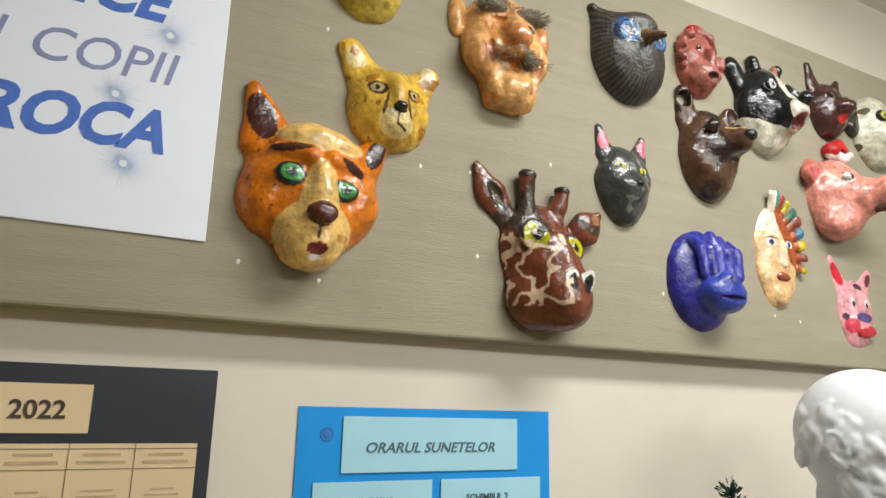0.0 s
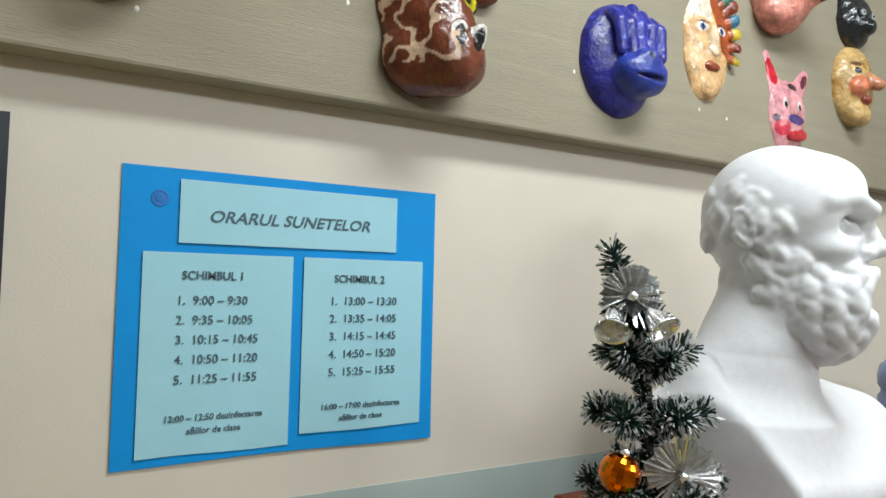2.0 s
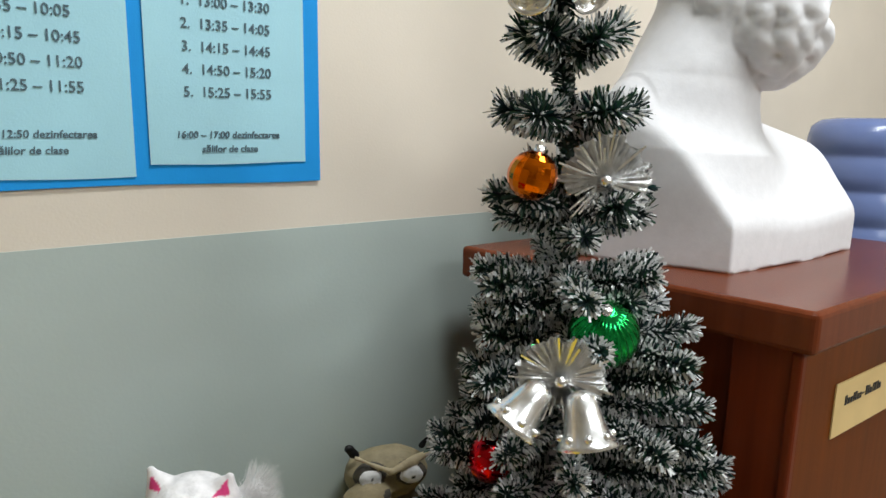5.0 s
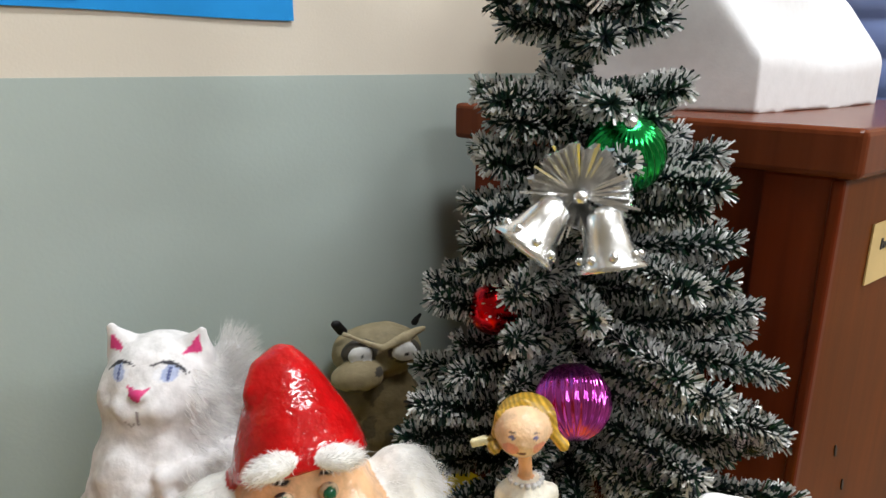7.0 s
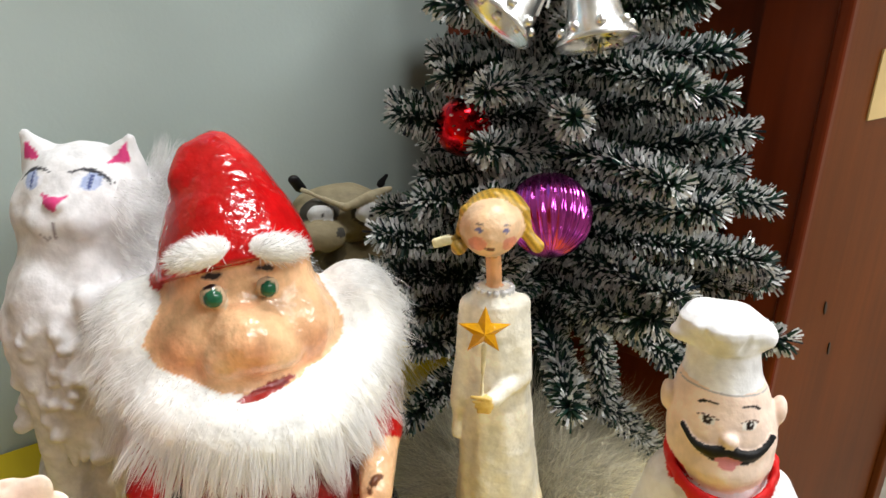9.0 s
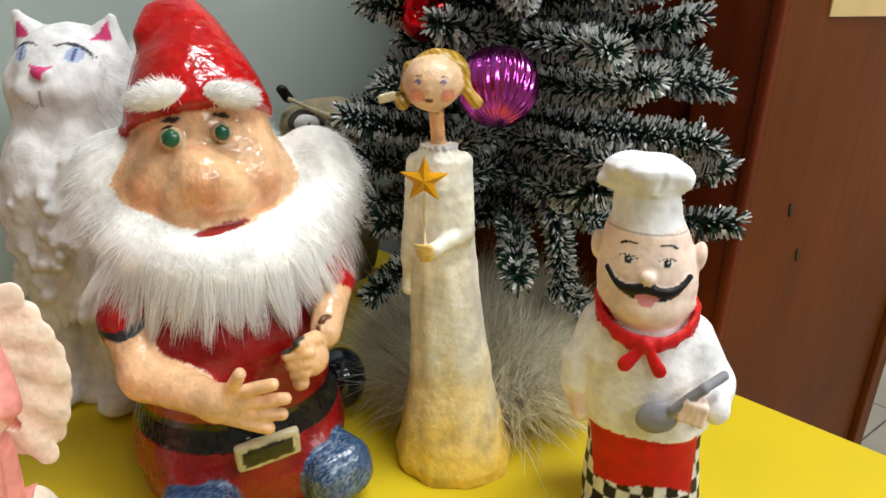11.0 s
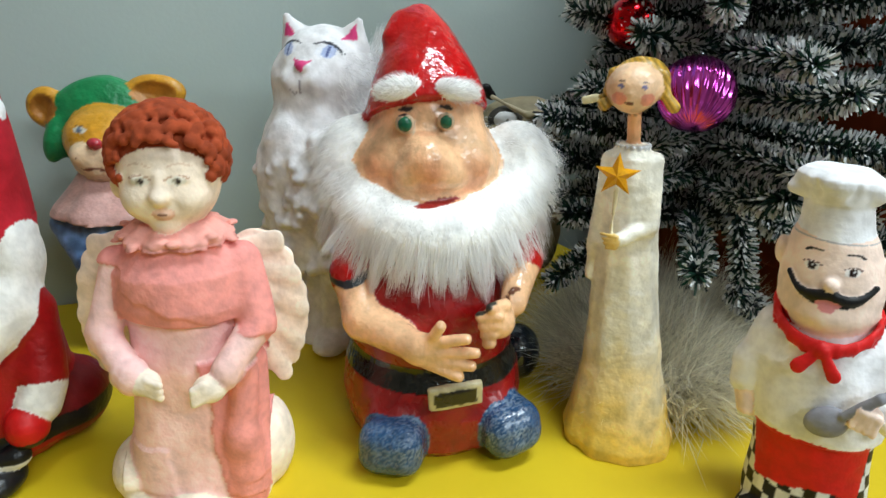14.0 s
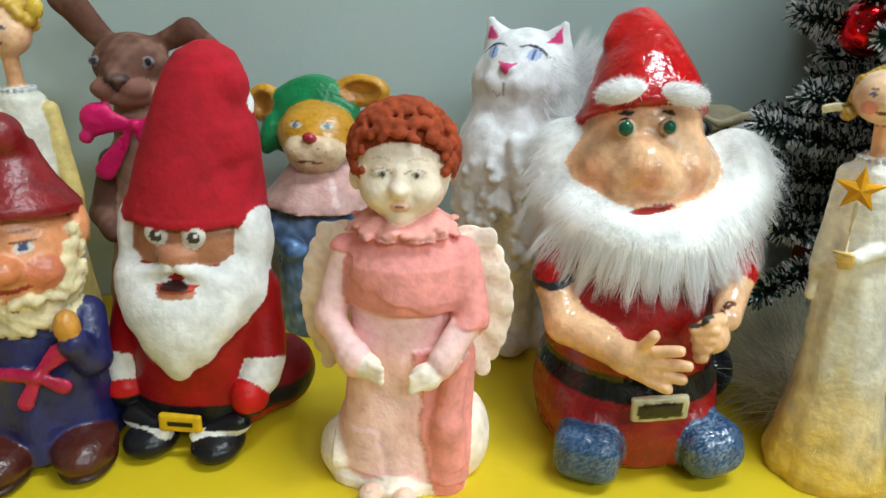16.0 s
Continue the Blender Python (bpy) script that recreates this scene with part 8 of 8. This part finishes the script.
# bear with a long snout
br = hue(84, 56, 40)
s = [ball((0, 0, -0.02), (0.095, 0.07, 0.125), br, G, k=0.02), limb((0.01, -0.04, -0.01), (0.025, -0.095, -0.005), 0.05, 0.03, br, G, k=0.025), ball((0.027, -0.122, 0.004), (0.018, 0.014, 0.014), BLACK, 0.12, k=0.004), limb((0.02, -0.06, 0.02), (0.026, -0.1, 0.014), 0.022, 0.014, hue(190, 150, 96), 0.3, k=0.01), limb((-0.06, 0, 0.07), (-0.075, -0.01, 0.135), 0.04, 0.026, br, G, k=0.012, squash=(1, 0.6, 1)), limb((0.06, 0, 0.06), (0.085, -0.02, 0.105), 0.036, 0.024, br, G, k=0.012, squash=(1, 0.6, 1)),
     ball((-0.076, -0.016, 0.12), (0.02, 0.014, 0.026), hue(50, 30, 24), 0.3, k=0.006, op="-"), ball((0.086, -0.03, 0.1), (0.018, 0.014, 0.022), hue(60, 36, 28), 0.3, k=0.006, op="-"), ball((0.025, -0.1, -0.045), (0.03, 0.035, 0.01), hue(70, 34, 28), 0.3, k=0.01, op="-")]
for x in (-0.04, 0.05):
    s.append(ball((x, -0.068, 0.035), (0.02, 0.015, 0.02), BLACK, 0.06, k=0.003))
s.append(mottle(br, hue(50, 32, 24), 50, 8, 0.2))
hang("bear_mask", s, 1.42, 2.70, "dark brown glossy bear mask with a long snout", 58)
# black and white badger dog
wh = hue(214, 206, 188)
s = [ball((0, 0, -0.01), (0.11, 0.075, 0.13), wh, G, k=0.02), limb((0.01, -0.04, -0.03), (0.02, -0.08, -0.04), 0.06, 0.046, wh, G, k=0.03), ball((0.022, -0.122, -0.012), (0.024, 0.02, 0.02), BLACK, 0.12, k=0.006), ball((0.022, -0.115, -0.075), (0.03, 0.035, 0.024), hue(110, 34, 26), 0.3, k=0.01, op="-"),
     limb((-0.08, 0, 0.05), (-0.115, -0.01, 0.095), 0.04, 0.028, BLACK, G, k=0.012, squash=(1, 0.6, 1)), limb((0.085, 0, 0.05), (0.115, -0.01, 0.08), 0.035, 0.024, BLACK, G, k=0.012, squash=(1, 0.6, 1)), limb((-0.03, -0.01, 0.1), (-0.038, -0.015, 0.13), 0.022, 0.018, hue(176, 122, 98), G, k=0.006), limb((0.05, -0.01, 0.1), (0.062, -0.015, 0.125), 0.02, 0.016, hue(176, 122, 98), G, k=0.006)]
s += [within(lambda p: np.maximum(np.where(p[..., 2] > -0.07 - 0.3 * (p[..., 0] + 0.05), -1.0, 1.0), np.where((p[..., 0] < 0.0) | (p[..., 0] > 0.05), -1.0, 1.0)) + np.where(p[..., 1] < -0.105, 3.0, 0.0), BLACK, 0.15)]
s += mask_eye(-0.045, -0.075, 0.035, 0.018, hue(210, 210, 214)) + mask_eye(0.06, -0.07, 0.035, 0.016, hue(150, 150, 154))
hang("badger_mask", s, 1.655, 2.868, "black and white glossy badger mask with an open mouth", 59)
# dark brown bat-like mask
bt = hue(72, 38, 34)
s = [ball((0, 0, -0.02), (0.075, 0.06, 0.09), bt, G, k=0.02), ball((0.005, -0.055, -0.025), (0.035, 0.035, 0.026), bt, G, k=0.015), limb((-0.045, 0, 0.05), (-0.065, -0.005, 0.115), 0.032, 0.01, bt, G, k=0.01, squash=(1, 0.6, 1)), limb((0.05, 0, 0.04), (0.07, -0.005, 0.09), 0.03, 0.01, bt, G, k=0.01, squash=(1, 0.6, 1)), spot((0.0, -0.07, -0.06), (0.024, 0.05, 0.012), hue(190, 40, 34), 0.2)]
s += mask_eye(-0.03, -0.052, 0.012, 0.011, hue(90, 60, 40)) + mask_eye(0.035, -0.052, 0.012, 0.011, hue(90, 60, 40))
hang("dark_mask", s, 1.945, 2.945, "dark brown bat-like mask with red lips", 60)
# pale spotted dog
pd = hue(204, 200, 178)
s = [ball((0, 0, 0), (0.1, 0.07, 0.12), pd, G, k=0.02), limb((0, -0.04, -0.03), (0.03, -0.08, -0.035), 0.05, 0.036, pd, G, k=0.025), ball((0.034, -0.114, -0.02), (0.02, 0.016, 0.016), BLACK, 0.15, k=0.004), limb((-0.08, 0, 0.07), (-0.11, -0.01, 0.0), 0.028, 0.03, hue(48, 46, 40), G, k=0.008, squash=(1, 0.6, 1)), limb((0.08, 0, 0.07), (0.115, -0.01, 0.0), 0.028, 0.03, hue(48, 46, 40), G, k=0.008, squash=(1, 0.6, 1))]
s += mask_eye(-0.04, -0.066, 0.03, 0.017, hue(190, 190, 60)) + mask_eye(0.05, -0.066, 0.03, 0.017, hue(190, 190, 60)) + [mottle(pd, hue(96, 84, 62), 45, 11, 0.45)]
hang("spotted_dog_mask", s, 2.17, 2.905, "pale spotted dog mask with dark ears and yellow eyes", 61)
# pig with a red cap
pg = hue(222, 142, 126)
s = [ball((0, 0, 0.0), (0.115, 0.08, 0.115), pg, G, k=0.02), limb((0.02, -0.05, -0.01), (0.045, -0.115, -0.012), 0.072, 0.044, pg, G, k=0.03), limb((0.045, -0.12, -0.012), (0.05, -0.14, -0.01), 0.042, 0.046, pg, G, k=0.012), ball((-0.02, -0.03, -0.085), (0.075, 0.05, 0.05), pg, G, k=0.03), limb((-0.085, 0.0, 0.07), (-0.125, -0.03, 0.04), 0.034, 0.022, hue(206, 112, 100), G, k=0.01), limb((0.09, 0.0, 0.075), (0.12, -0.03, 0.05), 0.03, 0.02, pg, G, k=0.01),
     ball((-0.115, -0.045, 0.05), (0.022, 0.016, 0.03), hue(190, 84, 80), 0.25, k=0.008, op="-"), ball((0.032, -0.184, 0.004), (0.009, 0.012, 0.014), hue(140, 60, 60), 0.3, k=0.003, op="-"), ball((0.072, -0.184, 0.004), (0.009, 0.012, 0.014), hue(140, 60, 60), 0.3, k=0.003, op="-"), ball((0.045, -0.13, -0.054), (0.03, 0.04, 0.01), hue(120, 40, 40), 0.3, k=0.006, op="-"),
     limb((-0.01, -0.02, 0.125), (0.045, -0.03, 0.12), 0.014, 0.014, hue(232, 226, 222), 0.8, k=0.004), limb((-0.005, -0.02, 0.14), (0.03, -0.025, 0.165), 0.024, 0.012, hue(190, 20, 24), 0.5, k=0.006), limb((0.03, -0.025, 0.165), (0.055, -0.035, 0.14), 0.012, 0.008, hue(190, 20, 24), 0.5, k=0.006), ball((0.058, -0.038, 0.13), 0.012, hue(232, 226, 222), 0.8, k=0.002)]
for x in (-0.035, 0.075):
    s += [ball((x, -0.082, 0.036), (0.024, 0.012, 0.013), hue(232, 226, 220), 0.2, k=0.003), spot((x + 0.004, -0.09, 0.037), (0.009, 0.012, 0.0095), hue(40, 60, 50), 0.15), spot((x + 0.002, -0.08, 0.05), (0.028, 0.03, 0.0022), hue(90, 40, 40), 0.3)]
hang("pig_mask", s, 1.93, 2.655, "large pink pig mask wearing a small red and white cap", 62)
# blue gorilla
bl = hue(34, 34, 130)
s = [ball((0, 0, -0.01), (0.1, 0.06, 0.115), bl, 0.35, k=0.02), ball((0.02, -0.06, -0.045), (0.066, 0.05, 0.045), hue(36, 60, 160), 0.35, k=0.015), ball((0.02, -0.085, -0.02), (0.03, 0.026, 0.02), hue(36, 60, 160), 0.35, k=0.01)]
for i in range(5):
    x = -0.04 + 0.027 * i
    s += [limb((x, -0.036, 0.088 - 0.008 * abs(i - 2)), (x + 0.002, -0.062, 0.05), 0.014, 0.0155, hue(46, 52, 150), 0.22, k=0.003), limb((x + 0.002, -0.062, 0.05), (x + 0.004, -0.066, -0.002), 0.0155, 0.014, hue(46, 52, 150), 0.22, k=0.003)]
s += [ball((0.01, -0.115, -0.015), (0.007, 0.01, 0.007), hue(16, 18, 80), 0.4, k=0.003, op="-"), ball((0.035, -0.115, -0.015), (0.007, 0.01, 0.007), hue(16, 18, 80), 0.4, k=0.003, op="-"), ball((0.02, -0.11, -0.058), (0.055, 0.02, 0.0045), hue(18, 26, 100), 0.4, k=0.004, op="-"), mottle(bl, hue(58, 76, 190), 120, 13, 0.72)]
hang("gorilla_mask", s, 1.37, 2.362, "deep blue gorilla mask with a furrowed brow", 63, lump=0.0024, size=1.07, deep=0.8)
# two-coloured human face with feathers
fc = hue(230, 184, 132)
s = [ball((0, 0, -0.015), (0.078, 0.05, 0.13), fc, 0.18, k=0.015), limb((0.004, -0.042, 0.02), (0.006, -0.056, -0.03), 0.009, 0.014, hue(240, 212, 176), 0.18, k=0.012), ball((0.002, -0.05, -0.068), (0.024, 0.014, 0.009), hue(160, 74, 46), 0.2, k=0.006), ball((0, -0.03, -0.11), (0.03, 0.026, 0.026), fc, 0.2, k=0.02)]
cols = [hue(110, 30, 26), hue(60, 140, 130), hue(150, 60, 40), hue(196, 176, 40), hue(50, 110, 90), hue(130, 50, 30), hue(40, 110, 140), hue(196, 170, 40), hue(140, 60, 40), hue(180, 160, 40)]
for i, c in enumerate(cols):
    a = radians(100 - 13 * i)
    x0, z0 = 0.062 * math.cos(a), -0.0 + 0.112 * math.sin(a)
    s.append(limb((x0, -0.02, z0), (x0 + 0.03 * math.cos(a), -0.045, z0 + 0.034 * math.sin(a)), 0.011, 0.012, c, 0.25, k=0.002))
s += [within(lambda p: np.maximum(np.where((p[..., 0] > 0.006 - 0.35 * (p[..., 2] - 0.05)) & (p[..., 2] > -0.012 - 0.5 * (p[..., 0])), -1.0, 1.0), np.hypot(p[..., 0] / 0.078, (p[..., 2] + 0.015) / 0.13) - 0.99), hue(168, 78, 36), 0.2), within(lambda p: np.where((p[..., 0] < 0.0) & (p[..., 2] > 0.03 - 0.3 * p[..., 0]), -1.0, 1.0), hue(236, 220, 200), 0.2)]
for x in (-0.03, 0.034):
    s += [spot((x, -0.045, 0.018), (0.017, 0.03, 0.0095), hue(228, 224, 216), 0.15), spot((x, -0.045, 0.018), (0.008, 0.03, 0.0085), hue(50, 80, 130), 0.15), spot((x, -0.045, 0.018), (0.0035, 0.03, 0.004), BLACK, 0.1), spot((x, -0.045, 0.03), (0.019, 0.03, 0.002), hue(70, 40, 30), 0.3)]
hang("face_mask", s, 1.662, 2.462, "half white, half brown face mask with coloured feather crest", 64, size=1.06, deep=0.42)
# giraffe
gf = hue(112, 56, 36)
s = [ball((0, 0, 0.0), (0.085, 0.06, 0.1), gf, G, k=0.02), limb((0.01, -0.04, -0.02), (0.03, -0.062, -0.09), 0.062, 0.06, gf, G, k=0.03), ball((-0.005, -0.02, -0.09), (0.07, 0.05, 0.06), gf, G, k=0.025), limb((-0.055, 0, 0.05), (-0.105, -0.01, 0.105), 0.022, 0.032, gf, G, k=0.012, squash=(1, 0.5, 1)), limb((-0.105, -0.01, 0.105), (-0.138, -0.012, 0.158), 0.032, 0.006, gf, G, k=0.01, squash=(1, 0.5, 1)), ball((-0.1, -0.026, 0.1), (0.014, 0.012, 0.04), hue(62, 52, 34), 0.2, k=0.006, rot=(0, -36, 0), op="-"), limb((0.07, 0, 0.03), (0.115, -0.02, 0.065), 0.02, 0.034, gf, G, k=0.012, squash=(1, 0.5, 1)), limb((0.115, -0.02, 0.065), (0.145, -0.022, 0.095), 0.034, 0.008, gf, G, k=0.01, squash=(1, 0.5, 1)),
     limb((-0.03, -0.02, 0.08), (-0.034, -0.03, 0.145), 0.019, 0.015, gf, G, k=0.008), limb((0.035, -0.02, 0.075), (0.05, -0.03, 0.125), 0.019, 0.015, gf, G, k=0.008), ball((-0.034, -0.03, 0.152), (0.018, 0.018, 0.01), hue(40, 26, 22), 0.3, k=0.004), ball((0.05, -0.03, 0.132), (0.018, 0.018, 0.01), hue(40, 26, 22), 0.3, k=0.004),
     ball((0.135, -0.04, 0.085), (0.014, 0.012, 0.02), hue(170, 120, 84), 0.25, k=0.006, op="-")]
s += mask_eye(-0.036, -0.064, 0.024, 0.028, hue(176, 176, 30), tall=1.0) + mask_eye(0.05, -0.066, 0.008, 0.023, hue(176, 168, 20), tall=1.0)
for x in (0.045, 0.082):
    s += [ball((x - 0.026, -0.104, -0.066), (0.018, 0.01, 0.028), hue(226, 220, 212), 0.2, k=0.003, rot=(20, 12, 10)), spot((x - 0.026, -0.112, -0.066), (0.011, 0.02, 0.02), BLACK, 0.2, rot=(20, 12, 10))]
s += [within(lambda p: np.maximum(np.abs(wave(p, 74, 17)) - 0.15, np.maximum(np.where((p[..., 2] < 0.03) & (p[..., 2] > -0.11) & (p[..., 0] < 0.02), -1.0, 1.0), p[..., 1] + 0.01)), hue(216, 184, 158), 0.2), mottle(gf, hue(60, 44, 32), 40, 18, 0.2, lambda p: np.where(p[..., 2] > 0.03, -1.0, 1.0))]
hang("giraffe_mask", s, 0.888, 2.356, "glossy brown giraffe mask with yellow eyes and white nostrils", 65, size=1.09, deep=0.8)
# little pink pig
pk = hue(234, 160, 168)
s = [ball((0, 0, -0.02), (0.068, 0.042, 0.08), pk, 0.18, k=0.015), ball((0, -0.03, -0.04), (0.04, 0.03, 0.03), pk, 0.18, k=0.015), limb((-0.04, 0, 0.045), (-0.075, -0.005, 0.1), 0.028, 0.012, pk, 0.18, k=0.01, squash=(1, 0.55, 1)), limb((0.04, 0, 0.045), (0.068, -0.005, 0.08), 0.026, 0.012, pk, 0.18, k=0.01, squash=(1, 0.55, 1)), ball((0.005, -0.056, -0.03), (0.028, 0.009, 0.013), hue(88, 66, 130), 0.18, k=0.004), ball((0.015, -0.044, -0.06), (0.036, 0.014, 0.016), hue(206, 44, 56), 0.18, k=0.004)]
s += [spot((-0.058, -0.015, 0.07), (0.016, 0.03, 0.03), hue(206, 26, 50), 0.2, rot=(0, -30, 0)), spot((0.058, -0.015, 0.065), (0.01, 0.03, 0.018), hue(110, 40, 60), 0.2, rot=(0, 30, 0)), spot((-0.035, -0.04, -0.05), (0.022, 0.04, 0.018), hue(222, 70, 90), 0.2), spot((-0.05, -0.04, -0.03), (0.01, 0.04, 0.008), hue(70, 34, 60), 0.2), spot((0.01, -0.03, 0.045), (0.018, 0.04, 0.008), hue(70, 40, 60), 0.2)]
for x in (-0.022, 0.03):
    s += [spot((x, -0.04, 0.005), (0.009, 0.03, 0.012), hue(230, 220, 220), 0.2), spot((x + 0.001, -0.04, 0.001), (0.006, 0.03, 0.0075), BLACK, 0.15)]
hang("piglet_mask", s, 1.985, 2.345, "small pink piglet mask with red ears and snout", 66, size=1.2, deep=0.38)
# black cat, and a long-nosed face
s = [ball((0, 0, 0), (0.07, 0.055, 0.08), hue(34, 38, 42), 0.15, k=0.015), ball((0, -0.045, -0.025), (0.032, 0.026, 0.024), hue(34, 38, 42), 0.15, k=0.012), limb((-0.04, 0, 0.05), (-0.05, -0.004, 0.085), 0.026, 0.012, hue(34, 38, 42), 0.15, k=0.01), limb((0.04, 0, 0.05), (0.05, -0.004, 0.085), 0.026, 0.012, hue(34, 38, 42), 0.15, k=0.01), spot((0.045, -0.02, 0.07), (0.014, 0.03, 0.02), hue(200, 80, 90), 0.2), spot((-0.045, -0.02, 0.07), (0.014, 0.03, 0.02), hue(200, 80, 90), 0.2)]
s += mask_eye(-0.028, -0.05, 0.012, 0.012, hue(190, 200, 206)) + mask_eye(0.03, -0.05, 0.012, 0.012, hue(190, 200, 206))
hang("black_cat_mask", s, 2.29, 2.635, "glossy black cat mask with pale eyes", 67)
be = hue(214, 176, 116)
s = [ball((0, 0, 0), (0.088, 0.055, 0.115), be, 0.25, k=0.02), limb((0.005, -0.05, 0.01), (0.012, -0.08, -0.012), 0.018, 0.014, hue(212, 140, 104), 0.25, k=0.014), ball((0.0, -0.05, -0.05), (0.024, 0.014, 0.01), hue(150, 66, 50), 0.25, k=0.005), ball((-0.035, -0.045, -0.015), (0.03, 0.022, 0.026), hue(222, 130, 92), 0.25, k=0.015), ball((0, -0.03, -0.09), (0.04, 0.03, 0.03), be, 0.25, k=0.02)]
for x in (-0.034, 0.036):
    s += mask_eye(x, -0.046, 0.028, 0.011, hue(70, 80, 90)) + [spot((x, -0.045, 0.05), (0.022, 0.03, 0.007), hue(110, 76, 40), 0.4)]
s.append(mottle(be, hue(190, 146, 84), 60, 19, 0.35))
hang("long_nosed_mask", s, 2.28, 2.45, "beige face mask with a large pink nose and red cheeks", 68)

# ---- floor tiles ----
tile_mesh = None
for i in range(17):
    for j in range(11):
        if tile_mesh is None:
            t0 = part("tile", box((-0.222, -0.222, -0.008), (0.222, 0.222, 0.0), 0.002, 1), FLOOR, floor)
            tile_mesh = t0.data
        else:
            t0 = new("tile", tile_mesh)
            t0.parent = floor
        t0.location = (-3.15 + 0.45 * i, -3.55 + 0.45 * j, 0)
